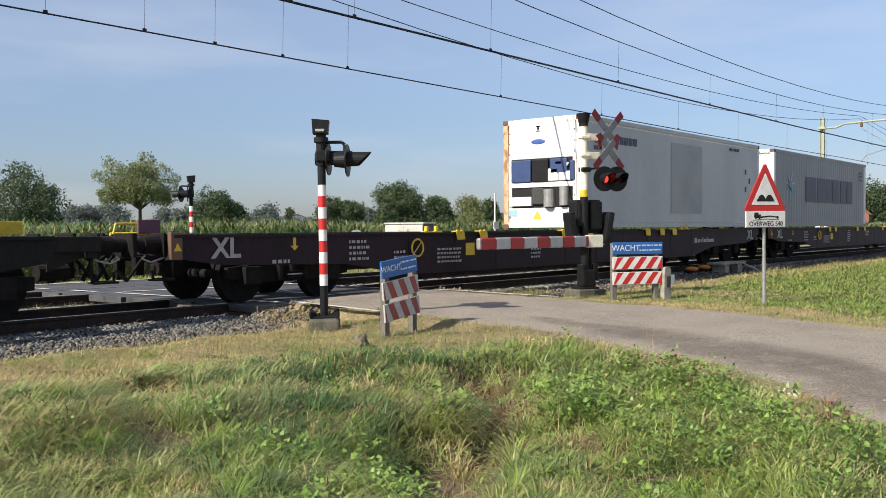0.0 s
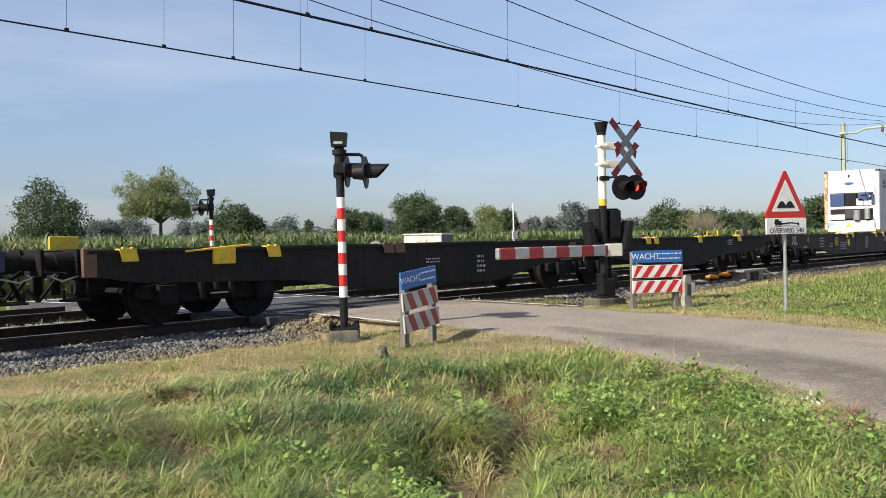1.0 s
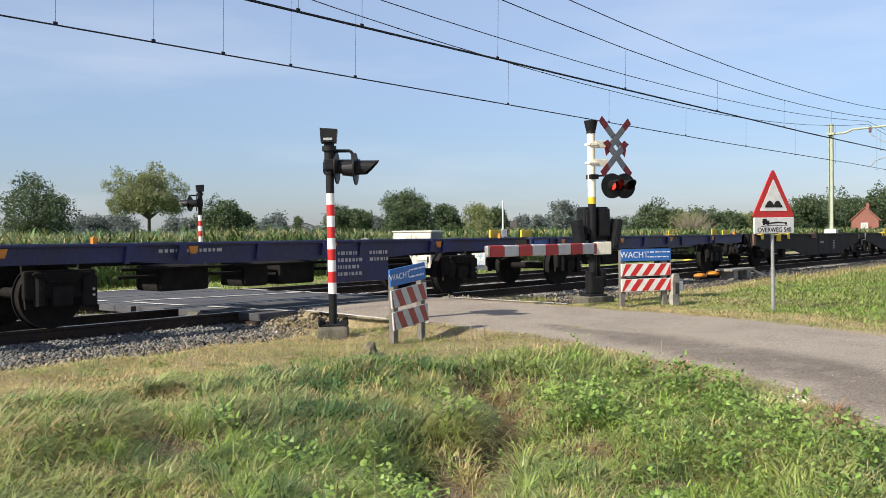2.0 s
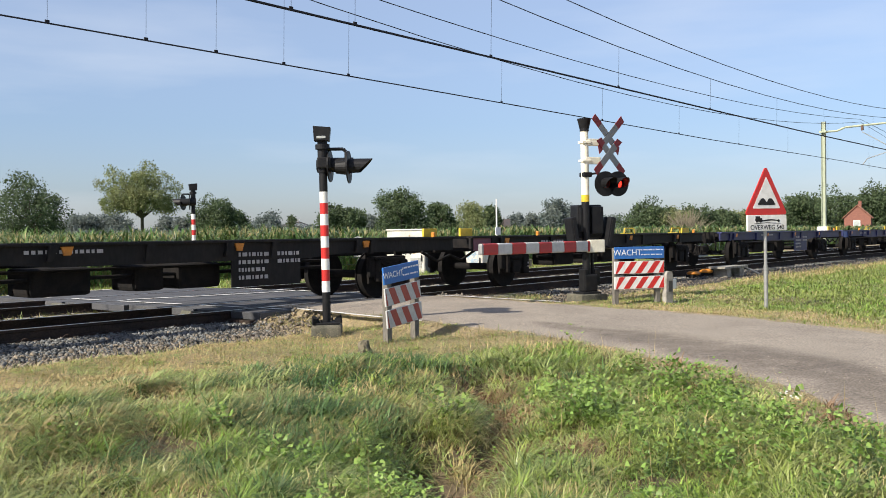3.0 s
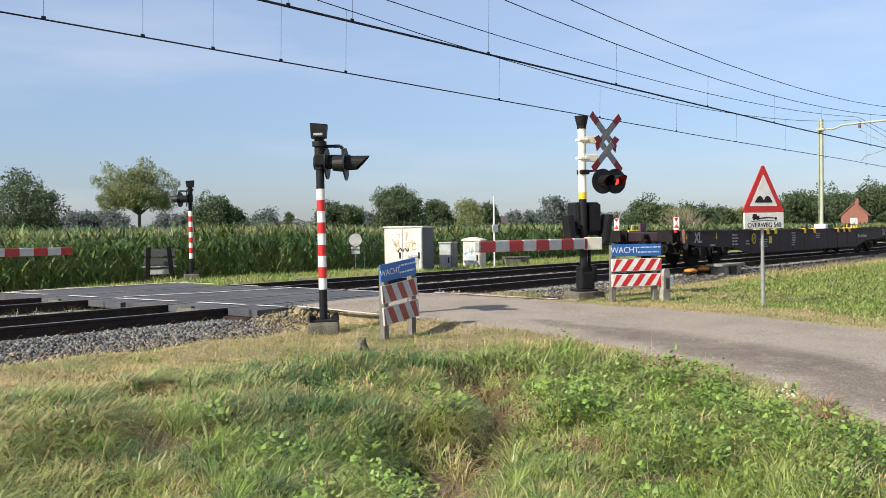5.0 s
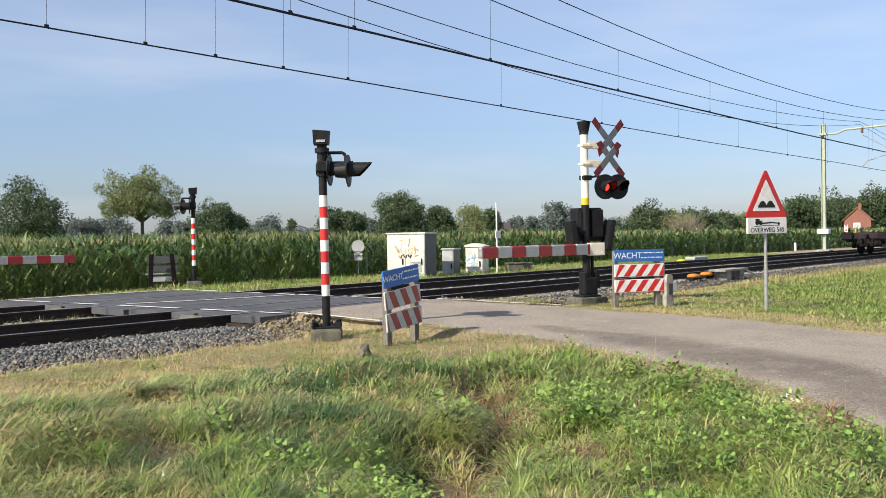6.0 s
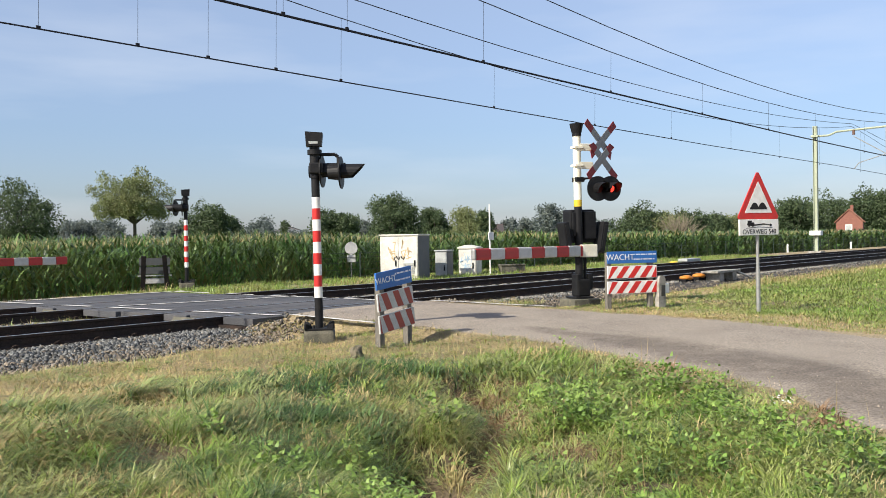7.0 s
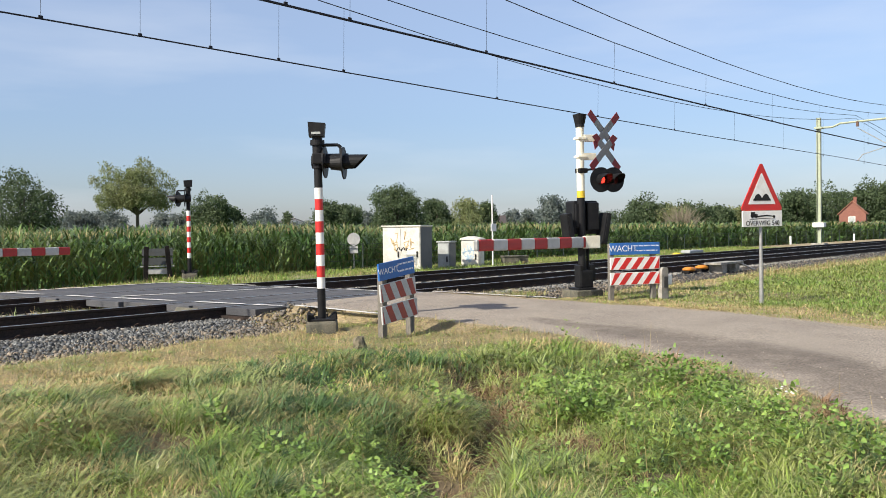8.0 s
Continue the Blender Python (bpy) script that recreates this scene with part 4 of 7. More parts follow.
def small_lineside():
    # a distance marker beside the notice
    t = thing("marker_post", pose(16.72, 8.05, -0.22, 0, 1.5, -20), "weathered concrete marker post with a small plate", "marker post")
    bm = B()
    prism(bm, [(-0.085, -0.1), (0.085, -0.1), (0.085, 0.58), (0.06, 0.635), (0, 0.65), (-0.06, 0.635), (-0.085, 0.58)], 0.11)
    part("stone_body", bm, "concrete", t)
    bm = B()
    box(bm, (0.02, -0.006, 0.35), (0.10, 0.012, 0.22), 0.003)
    part("plate", bm, "grey_box", t)
    t = thing("white_can", pose(17.15, 8.2, -0.05), "small white box on a stake in the verge", "box")
    bm = B()
    box(bm, (0, 0, 0.20), (0.16, 0.14, 0.2), 0.02)
    part("can", bm, "white", t)
    bm = B()
    cyl(bm, (0, 0, -0.25), (0, 0, 0.12), 0.02, n=8)
    part("stake", bm, "galv", t)
    # trackside junction box, bench-like, with yellow magnets beside the rail
    t = thing("track_box", pose(28.3, 11.55, -0.25, 0, 0, 0), "grey concrete lid on short legs beside the rail", "track equipment")
    bm = B()
    box(bm, (0, 0, 0.30), (1.9, 0.55, 0.07), 0.015)
    part("lid", bm, "concrete", t)
    for x in (-0.5, 0.55):
        bm = B()
        box(bm, (x, 0, 0.13), (0.35, 0.45, 0.27), 0.02)
        part("leg", bm, "concrete", t)
    bm = B()
    tube(bm, [(0.9, -0.1, 0.3), (1.6, -0.4, 0.02)], 0.03, 6)
    part("conduit", bm, "galv", t)
    for x, y, z in ((26.3, 11.85, -0.1), (27.35, 11.9, -0.08), (41.0, 19.1, -0.1)):
        t = thing("track_magnet", pose(x, y, z), "yellow domed signalling coil on a bracket by the rail", "track equipment", "yellow trackside coils")
        bm = B()
        bmesh.ops.create_uvsphere(bm, u_segments=14, v_segments=8, radius=0.5, matrix=Matrix.LocRotScale((0, 0, 0.02), None, (0.52, 0.4, 0.16)))
        part("dome", bm, "orange" if x < 40 else "yellow", t, smooth=True)
        bm = B()
        box(bm, (0, 0, -0.07), (0.6, 0.24, 0.1), 0.02)
        part("bracket", bm, "grime", t)
    t = thing("track_box", pose(43.0, 19.2, -0.2), "low grey and white cover beside the far rail", "track equipment")
    bm = B()
    box(bm, (0, 0, 0.2), (1.6, 0.5, 0.14), 0.03)
    part("lid", bm, "cabinet_grey", t)
    bm = B()
    box(bm, (-0.3, 0, 0.06), (0.5, 0.4, 0.2), 0.03)
    part("leg", bm, "concrete", t)
    # rough stone in the mown verge
    bm = B()
    bmesh.ops.create_icosphere(bm, subdivisions=3, radius=0.075)
    for v in bm.verts:
        v.co *= 1 + 0.35 * noise.noise(v.co * 22) + 0.12 * noise.noise(v.co * 60)
        v.co.z = max(-0.07, min(0.062, v.co.z)) * 1.9
    tagged(part("verge_stone", bm, "stone", None, "", False, pose(7.70, 7.66, -0.15)), "rough lichened stone standing in dry grass", "stone")


small_lineside()


def cabinets():
    specs = [("relay_cabinet", 24.9, 22.2, 1.45, 1.62, 1.3, "cabinet", "large white relay cabinet with ochre sprayed marks and dark side"),
             ("relay_cabinet", 27.3, 22.3, 0.46, 1.0, 0.85, "cabinet_grey", "small grey-white relay cabinet with a dark handle"),
             ("relay_cabinet", 29.1, 22.4, 0.72, 1.08, 0.9, "cabinet", "white cabinet with pale blue sprayed marks and pitched lid")]
    for i, (name, x, y, w, h, dp, mat, label) in enumerate(specs):
        t = thing(name, pose(x, y, -0.3, 0, 0, -68), label, "cabinet", "relay cabinets by the far track")
        bm = B()
        box(bm, (0, 0, h / 2 + 0.06), (w, dp, h), 0.015)
        part("body", bm, mat, t)
        bm = B()
        box(bm, (0, 0, 0.05), (w + 0.08, dp + 0.08, 0.14), 0.02)
        part("plinth", bm, "concrete", t)
        bm = B()
        if i == 2:
            prism(bm, [(-w / 2 - 0.05, h + 0.06), (w / 2 + 0.05, h + 0.06), (w / 2 + 0.03, h + 0.10), (-w * 0.1, h + 0.2), (-w / 2 - 0.03, h + 0.12)], dp + 0.1, pose(0, -dp / 2 - 0.05, 0))
        else:
            box(bm, (0, 0, h + 0.085), (w + 0.08, dp + 0.08, 0.05), 0.012)
        part("lid", bm, mat, t)
        for k in range(2):
            if w < 1.2 and k:
                continue
            dw = w / (2 if w > 1.2 else 1) - 0.05
            cx = (-w / 4 + k * w / 2) if w > 1.2 else 0
            bm = B()
            box(bm, (cx, -dp / 2 - 0.008, h / 2 + 0.08), (dw, 0.02, h - 0.14), 0.006)
            door = part("door", bm, mat, t)
            bm = B()
            box(bm, (cx + dw * 0.36, -dp / 2 - 0.035, h * 0.42), (0.05, 0.03, 0.22), 0.006)
            part("handle", bm, "black", door)
        # added panel: shade on this grimy side is put into its dark colour
        if i < 2:
            bm = B()
            box(bm, (w / 2 + 0.008, 0, h / 2 + 0.06), (0.016, dp - 0.04, h - 0.04), 0.004)
            part("side_panel", bm, "board_grey", t, "dark side panel with grime and shade in its colour")
        if i == 0:
            for k in range(7):
                bm = B()
                box(bm, (w * 0.25 + 0.02, -dp / 2 - 0.03, 0.34 + 0.055 * k), (0.42, 0.02, 0.03), 0.004, pose(0, 0, 0, 0, 0, 0))
                part("louvre", bm, "cabinet_grey", t)
            for k in range(5):
                bm = B()
                box(bm, (0, 0, 0), (0.04, 0.003, 0.13), 0, pose(-0.16 + 0.09 * k, -dp / 2 - 0.022, 0.86 + 0.03 * (k % 2), 0, 25 - 50 * (k % 2), 0))
                part("sprayed_mark", bm, "ink", t)
        rng = random.Random(3 + i)
        for k in range(9 if i == 0 else 6 if i == 2 else 0):
            bm = B()
            cx, cz = rng.uniform(-w * 0.36, w * 0.34), rng.uniform(h * (0.55 if i == 0 else 0.25), h * (0.85 if i == 0 else 0.75))
            pts = [(cx + rng.uniform(-0.13, 0.13), -dp / 2 - 0.02, cz + rng.uniform(-0.18, 0.18)) for _ in range(5)]
            for a, b in zip(pts, pts[1:]):
                d = Vector(b) - Vector(a)
                if d.length > 0.02:
                    box(bm, (0, 0, 0), (d.length, 0.002, 0.035), 0, Matrix.Translation((Vector(a) + Vector(b)) / 2) @ pose(0, 0, 0, 0, -math.degrees(math.atan2(d.z, d.x)), 0))
            part("sprayed_mark", bm, "scrawl_blue" if i == 2 else "scrawl", t)
    t = thing("junction_box", pose(30.6, 21.4, -0.3, 0, 0, -38), "low dark junction box in the grass", "cabinet")
    bm = B()
    box(bm, (0, 0, 0.2), (1.0, 0.5, 0.42), 0.02)
    box(bm, (0, 0, 0.43), (1.06, 0.56, 0.05), 0.01)
    part("body", bm, "dark_concrete", t)
    # round sign back and white marker mast
    t = thing("round_sign", pose(26.1, 26.2, -0.3, 0, 0, -40), "pale back of a round sign on a thin post", "sign")
    bm = B()
    cyl(bm, (0, 0, 1.22), (0, 0.02, 1.22), 0.26, n=28)
    part("disc", bm, "grey_white", t)
    bm = B()
    box(bm, (0, 0, 0.80), (0.34, 0.02, 0.3), 0.004)
    part("plate", bm, "grey_white", t)
    bm = B()
    cyl(bm, (0, 0.04, -0.1), (0, 0.04, 1.5), 0.025, n=10)
    part("post", bm, "galv", t)
    t = thing("marker_mast", pose(29.1, 21.4, -0.3), "thin white mast with a small white plate", "mast")
    bm = B()
    cyl(bm, (0, 0, 0), (0, 0, 2.9), 0.03, n=10)
    part("pole", bm, "white", t)
    bm = B()
    box(bm, (0, -0.06, 1.62), (0.34, 0.03, 0.30), 0.006)
    part("plate", bm, "white", t)


cabinets()


def fence():
    t = thing("fence", pose(0, 0, 0), "dark green wire fence between the track and the maize", "fence")
    posts = [(22 + 2.4 * i, 24.0 + 0.02 * i) for i in range(42)]
    bm = B()
    cyl(bm, (0, 0, -0.5), (0, 0, 0.78), 0.03, n=8)
    me = mesh_of(bm, "fence", "post")
    for x, y in posts:
        share("post", me, t, pose(x, y, 0))
    for z in (-0.1, 0.15, 0.4, 0.6, 0.76):
        bm = B()
        tube(bm, [(22, 24.0, z), (123, 24.84, z)], 0.008, 4)
        part("rail_wire", bm, "fence", t)
    for x, y in ((72, 24.0), (88, 23.6)):
        s = thing("white_stake", pose(x, y, -0.4), "short white marker stake by the fence", "stake", "white stakes")
        bm = B()
        box(bm, (0, 0, 0.4), (0.14, 0.14, 0.8), 0.03)
        part("stake_body", bm, "white", s)


fence()


# ---- the train ----
SPEED = 24.5
MOVERS = []


def moving(ob, u):
    MOVERS.append((ob, u))
    return ob


SIDE = 1.25


def bogie(wagon, u):
    """A two-axle bogie with four wheels, side frames and springs."""
    bm = B()
    for s in (-1, 1):
        prism(bm, [(-1.35, 0.42), (-1.35, 0.60), (-0.5, 0.66), (0.5, 0.66), (1.35, 0.60), (1.35, 0.42), (0.55, 0.34), (-0.55, 0.34)], 0.10, pose(0, s * 1.0 - 0.05, 0))
        for x in (-0.9, 0.9):
            box(bm, (x, s * 1.08, 0.46), (0.34, 0.16, 0.30), 0.03)
        for x in (-0.28, 0.0, 0.28):
            cyl(bm, (x, s * 1.06, 0.36), (x, s * 1.06, 0.62), 0.07, n=10)
    box(bm, (0, 0, 0.6), (0.5, 2.0, 0.2), 0.02)
    frame_ob = part("bogie", bm, "grime", wagon, "grimy two-axle bogie", m=pose(u, 0, 0))
    for x in (-0.9, 0.9):
        bm = B()
        cyl(bm, (0, -0.75, 0), (0, 0.75, 0), 0.08, n=12)
        for s in (-1, 1):
            cyl(bm, (0, s * 0.69, 0), (0, s * 0.82, 0), 0.455, n=36)
            cyl(bm, (0, s * 0.67, 0), (0, s * 0.69, 0), 0.485, n=36)
            cyl(bm, (0, s * 0.82, 0), (0, s * 0.85, 0), 0.17, 0.12, n=16)
        part("wheelset", bm, "grime", frame_ob, m=pose(x, 0, 0.455))
    for s in (-1, 1):
        for k in range(3):
            bm = B()
            box(bm, (0.0, s * 1.14, 0.40 + 0.05 * k), (0.32, 0.03, 0.022))
            part("spring_leaf", bm, "mark" if s < 0 and k == 1 else "grime", frame_ob)


def axle_unit(wagon, u):
    """A single axle with its spring and axle guards, hung under a wagon unit."""
    bm = B()
    for s in (-1, 1):
        for x in (-0.40, 0.40):
            prism(bm, [(x - 0.10, 0.90), (x + 0.10, 0.90), (x + 0.05, 0.30), (x - 0.05, 0.30)], 0.05, pose(0, s * 1.02, 0))
        box(bm, (0, s * 1.06, 0.62), (1.02, 0.10, 0.40), 0.04)
        box(bm, (0.40, s * 1.10, 0.52), (0.22, 0.14, 0.46), 0.04)
        box(bm, (0, s * 1.08, 0.46), (0.30, 0.20, 0.28), 0.04)
        cyl(bm, (-0.30, s * 1.10, 0.34), (-0.30, s * 1.10, 0.80), 0.075, n=12)
    gear = part("axle_guard", bm, "grime", wagon, "grimy axle guards and spring", m=pose(u, 0, 0))
    bm = B()
    cyl(bm, (0, -0.75, 0), (0, 0.75, 0), 0.08, n=12)
    for s in (-1, 1):
        cyl(bm, (0, s * 0.69, 0), (0, s * 0.82, 0), 0.455, n=36)
        cyl(bm, (0, s * 0.67, 0), (0, s * 0.69, 0), 0.485, n=36)
    part("wheelset", bm, "grime", gear, m=pose(0, 0, 0.455))
    for k in range(5):
        bm = B()
        box(bm, (0, -1.15, 0.66 + 0.028 * k), (0.42 + 0.10 * k, 0.06, 0.022), 0.004)
        part("spring_leaf", bm, "grime", gear)
    for z in (0.46, 0.54):
        bm = B()
        cyl(bm, (0.44, -1.19, z), (0.44, -1.16, z), 0.02, n=8)
        part("bolt", bm, "mark", gear)


def end_gear(wagon, u, way):
    """Steps, shunter's rails and cocks that hang under a wagon's end."""
    for y in (-1.08, 1.08):
        bm = B()
        tube(bm, [(way * 0.02, y, 0.86), (way * 0.02, y, 0.48), (way * 0.36, y, 0.48), (way * 0.36, y, 0.62)], 0.022, 6)
        box(bm, (way * 0.2, y, 0.47), (0.36, 0.22, 0.03), 0.006)
        part("end_step", bm, "grime", wagon, m=pose(u, 0, 0))
    bm = B()
    tube(bm, [(way * 0.1, -0.98, 0.80), (way * 0.34, -1.0, 0.74), (way * 0.5, -1.0, 0.80), (way * 0.44, -1.0, 0.84)], 0.014, 6)
    part("shunter_rail", bm, "mark", wagon, "pale bent shunter's hand rail", m=pose(u, 0, 0))
    for y, z, h in ((-0.25, 0.66, 0.30), (0.30, 0.60, 0.36)):
        bm = B()
        box(bm, (way * 0.10, y, z), (0.16, 0.13, h), 0.03)
        part("brake_cock", bm, "grime", wagon, m=pose(u, 0, 0))
    bm = B()
    cyl(bm, (-way * 0.5, -0.5, 0.62), (-way * 0.05, -0.5, 0.62), 0.12, n=12)
    part("brake_cylinder", bm, "grime", wagon, m=pose(u, 0, 0))


def buffers(wagon, u, way):
    for s in (-1, 1):
        bm = B()
        cyl(bm, (0, 0, 0), (way * 0.30, 0, 0), 0.155, 0.135, n=18)
        cyl(bm, (way * 0.29, 0, 0), (way * 0.54, 0, 0), 0.105, n=16)
        box(bm, (way * 0.02, 0, 0), (0.05, 0.40, 0.36), 0.02)
        box(bm, (way * 0.55, 0, 0), (0.05, 0.52, 0.36), 0.02)
        part("buffer", bm, "grime", wagon, m=pose(u, s * 0.875, 1.0))
    bm = B()
    box(bm, (way * 0.15, 0, 0.98), (0.3, 0.12, 0.16), 0.02)
    tube(bm, [(way * 0.2, 0, 0.95), (way * 0.5, 0, 0.75), (way * 0.35, 0, 0.45)], 0.035, 6)
    part("coupling", bm, "grime", wagon, m=pose(u, 0, 0))
    for y in (-0.45, 0.45):
        bm = B()
        tube(bm, [(0, y, 0.8), (way * 0.3, y, 0.44), (way * 0.45, y * 0.9, 0.62)], 0.028, 6)
        part("brake_hose", bm, "grime", wagon, m=pose(u, 0, 0))


def clip_flap(wagon, u, drop=True, mat="yellow", s=-1):
    """A folded-down container spigot plate."""
    bm = B()
    box(bm, (0, 0, 0.012), (0.26, 0.12, 0.035), 0.008)
    if drop:
        prism(bm, [(-0.13, 0.02), (0.13, 0.02), (0.17, -0.155), (-0.09, -0.155)], 0.015, pose(0, s * 0.08, 0))
        box(bm, (-0.06, s * 0.05, 0.035), (0.05, 0.05, 0.03), 0.008)
        box(bm, (0.08, s * 0.05, 0.035), (0.05, 0.05, 0.03), 0.008)
    else:
        box(bm, (0, 0, 0.07), (0.07, 0.07, 0.12), 0.02)
    part("spigot_flap", bm, mat, wagon, m=pose(u, s * (SIDE - 0.02), 1.14))


def marks(wagon, u, z, w, h, rows, seed, mat="mark"):
    """Rows of small stencilled writing that cannot be read."""
    rng = random.Random(seed)
    bm = B()
    for r in range(rows):
        x = 0.0
        while x < w:
            k = rng.uniform(0.03, 0.12)
            box(bm, (x + k / 2, -0.004, h - (r + 0.5) * h / rows), (k * 0.8, 0.004, h / rows * 0.5))
            x += k + 0.02
    tagged(part("stencilled_text", bm, mat, wagon, m=pose(u, -SIDE - 0.003, z)), kind="stuff")


def ring(wagon, u, z):
    bm = B()
    k = 20
    tube(bm, [(0.17 * math.cos(2 * math.pi * i / k), 0, 0.17 * math.sin(2 * math.pi * i / k)) for i in range(k + 1)], 0.018, 6)
    tube(bm, [(-0.12, 0, -0.12), (0.12, 0, 0.12)], 0.012, 6)
    part("brake_wheel", bm, "yellow", wagon, "yellow brake handwheel", m=pose(u, -SIDE - 0.05, z))


def grab_rail(wagon, u, mat="yellow"):
    bm = B()
    tube(bm, [(-0.35, 0, 0), (-0.30, 0, 0.17), (0.30, 0, 0.17), (0.35, 0, 0)], 0.02, 6)
    tube(bm, [(-0.35, 0.1, 0.0), (0.35, 0.1, 0.0)], 0.03, 6)
    part("end_handrail", bm, mat, wagon, m=pose(u, 0.6, 1.16))


def deep_wagon(name, length, mat, label, pivots, nose, joint=None):
    """A fish-bellied container wagon; local x runs from its rear end forwards."""
    w = thing(name, pose(0, TRACK_NEAR, 0), label, "freight wagon", "container wagons of the train")
    front = length - nose
    spans = [(0.0, front)] if joint is None else [(0.0, joint - 0.54), (joint + 0.54, front)]
    for a, b in spans:
        in_a = 3.75 if a == 0 else 1.5
        in_b = 4.2 - nose if b == front else 1.5
        outline = [(a, 1.15), (a, 0.80), (a + 0.9, 0.66), (a + in_a, 0.58), (a + in_a + 1.5, 0.32), (b - in_b - 1.5, 0.32), (b - in_b, 0.58), (b - 0.9, 0.66), (b, 0.80), (b, 1.15)]
        for s in (-1, 1):
            bm = B()
            prism(bm, outline, 0.05, pose(0, s * SIDE - (0.0 if s < 0 else 0.05), 0))
            box(bm, ((a + b) / 2, s * (SIDE - 0.04), 1.125), (b - a, 0.16, 0.05), 0.01)
            beam = part("side_beam", bm, mat, w)
            if s < 0:
                k = int((b - a - 2 * in_a) / 1.5)
                for i in range(max(k, 0)):
                    bm = B()
                    box(bm, (a + in_a + 1.6 + 1.45 * i, -SIDE - 0.003, 0.73), (0.04, 0.008, 0.72), 0.002)
                    part("stiffener", bm, mat, beam)
        bm = B()
        for x in np.arange(a + 0.4, b - 0.2, 1.9):
            box(bm, (x, 0, 1.0), (0.22, 2.36, 0.2), 0.01)
        box(bm, ((a + b) / 2, 0, 0.95), (b - a - 0.3, 0.4, 0.3), 0.02)
        part("cross_frame", bm, "grime", w)
    for u in pivots:
        bogie(w, u)
    if joint is not None:
        # shallow sill and ladder frame over the shared bogie
        for s in (-1, 1):
            bm = B()
            box(bm, (joint, s * (SIDE - 0.06), 1.04), (1.12, 0.06, 0.20), 0.01)
            part("link_sill", bm, mat, w)
        bm = B()
        tube(bm, [(joint - 0.10, -SIDE, 0.62), (joint - 0.10, -SIDE, 0.84), (joint + 0.42, -SIDE, 0.84), (joint + 0.42, -SIDE, 1.12), (joint + 0.50, -SIDE, 1.14)], 0.018, 6)
        part("hand_rail", bm, "mark", w, "pale bent hand rail")
        bm = B()
        box(bm, (joint - 0.62, -SIDE - 0.01, 1.02), (0.26, 0.02, 0.24), 0.004)
        part("end_plate", bm, "brown_plate", w)
    buffers(w, 0.0, -1), buffers(w, length, 1)
    for s in (-1, 1):
        bm = B()
        box(bm, (length - nose / 2, s * (SIDE - 0.12), 1.03), (nose, 0.10, 0.22), 0.015)
        prism(bm, [(front, 0.66), (front, 0.94), (length - 0.1, 0.94), (length - 0.1, 0.88)], 0.03, pose(0, s * (SIDE - 0.2), 0))
        part("end_sill", bm, mat, w)
    for x, way in ((0.12, -1), (length - 0.12, 1)):
        bm = B()
        box(bm, (x, 0, 0.98), (0.16, 2.30, 0.30), 0.02)
        part("headstock", bm, mat, w)
        end_gear(w, x, way)
    return w


def xl_marks(w, length):
    for u in (0.98, length - 1.0):
        words("wagon_marking", "XL", 0.46, "mark", w, pose(u, -SIDE - 0.006, 0.92, 90), "large pale letters")
    # operator's emblem and name, drawn as plain shapes
    for u in (length - 5.2,):
        bm = B()
        box(bm, (-0.30, 0, 0), (0.17, 0.004, 0.15), 0.0)
        for i, k in enumerate((0.08, 0.10, 0.05, 0.05, 0.10, 0.10, 0.05, 0.10, 0.10, 0.10, 0.10)):
            box(bm, (-0.12 + 0.115 * i, 0, -0.015 if i not in (3, 6) else 0.01), (k, 0.004, 0.10 if i not in (3, 6) else 0.15))
        part("emblem", bm, "mark", w, m=pose(u, -SIDE - 0.005, 0.80))
    marks(w, 3.7, 0.62, 0.45, 0.42, 4, 1), marks(w, 6.2, 0.50, 0.75, 0.34, 4, 2), marks(w, 4.9, 0.62, 0.35, 0.2, 2, 3), marks(w, 9.6, 0.5, 0.4, 0.55, 6, 4), marks(w, 12.5, 0.75, 0.5, 0.25, 3, 5), marks(w, 1.9, 0.62, 0.35, 0.12, 1, 6)
    ring(w, 5.55, 0.84)
    for k, u in enumerate((6.9, 7.7, 11.0, 12.2, 15.4, 16.3, 17.1)):
        clip_flap(w, u, True)
    for u in (5.9, 6.2, 17.7, 18.1):
        clip_flap(w, u, False)
    bm = B()
    box(bm, (0, 0, 0), (0.3, 0.006, 0.26))
    part("yellow_plate", bm, "yellow", w, m=pose(7.3, -SIDE - 0.006, 0.78))
    for u in (2.4,):
        bm = B()
        prism(bm, [(-0.03, 0), (0.03, 0), (0.03, -0.14), (0.09, -0.14), (0.0, -0.22), (-0.09, -0.14), (-0.03, -0.14)], 0.006)
        part("lifting_mark", bm, "yellow", w, m=pose(u, -SIDE - 0.008, 1.08))
    bm = B()
    box(bm, (0, 0, 0), (0.20, 0.10, 0.42), 0.01)
    part("end_plate", bm, "brown_plate", w, "brown plate with a yellow triangle", m=pose(0.05, -SIDE + 0.02, 0.98))
    bm = B()
    prism(bm, [(-0.07, 0), (0.07, 0), (0, 0.13)], 0.004)
    part("hazard_triangle", bm, "yellow", w, m=pose(0.06, -SIDE - 0.036, 0.9))
    for u in (length - 0.15, 0.2):
        bm = B()
        box(bm, (0, 0, 0), (0.42, 0.05, 0.24), 0.01)
        part("end_board", bm, "purple", w, m=pose(u - 0.5 * (1 if u > 5 else -1), 0.5, 1.28))
    grab_rail(w, length - 0.35), grab_rail(w, 0.45)


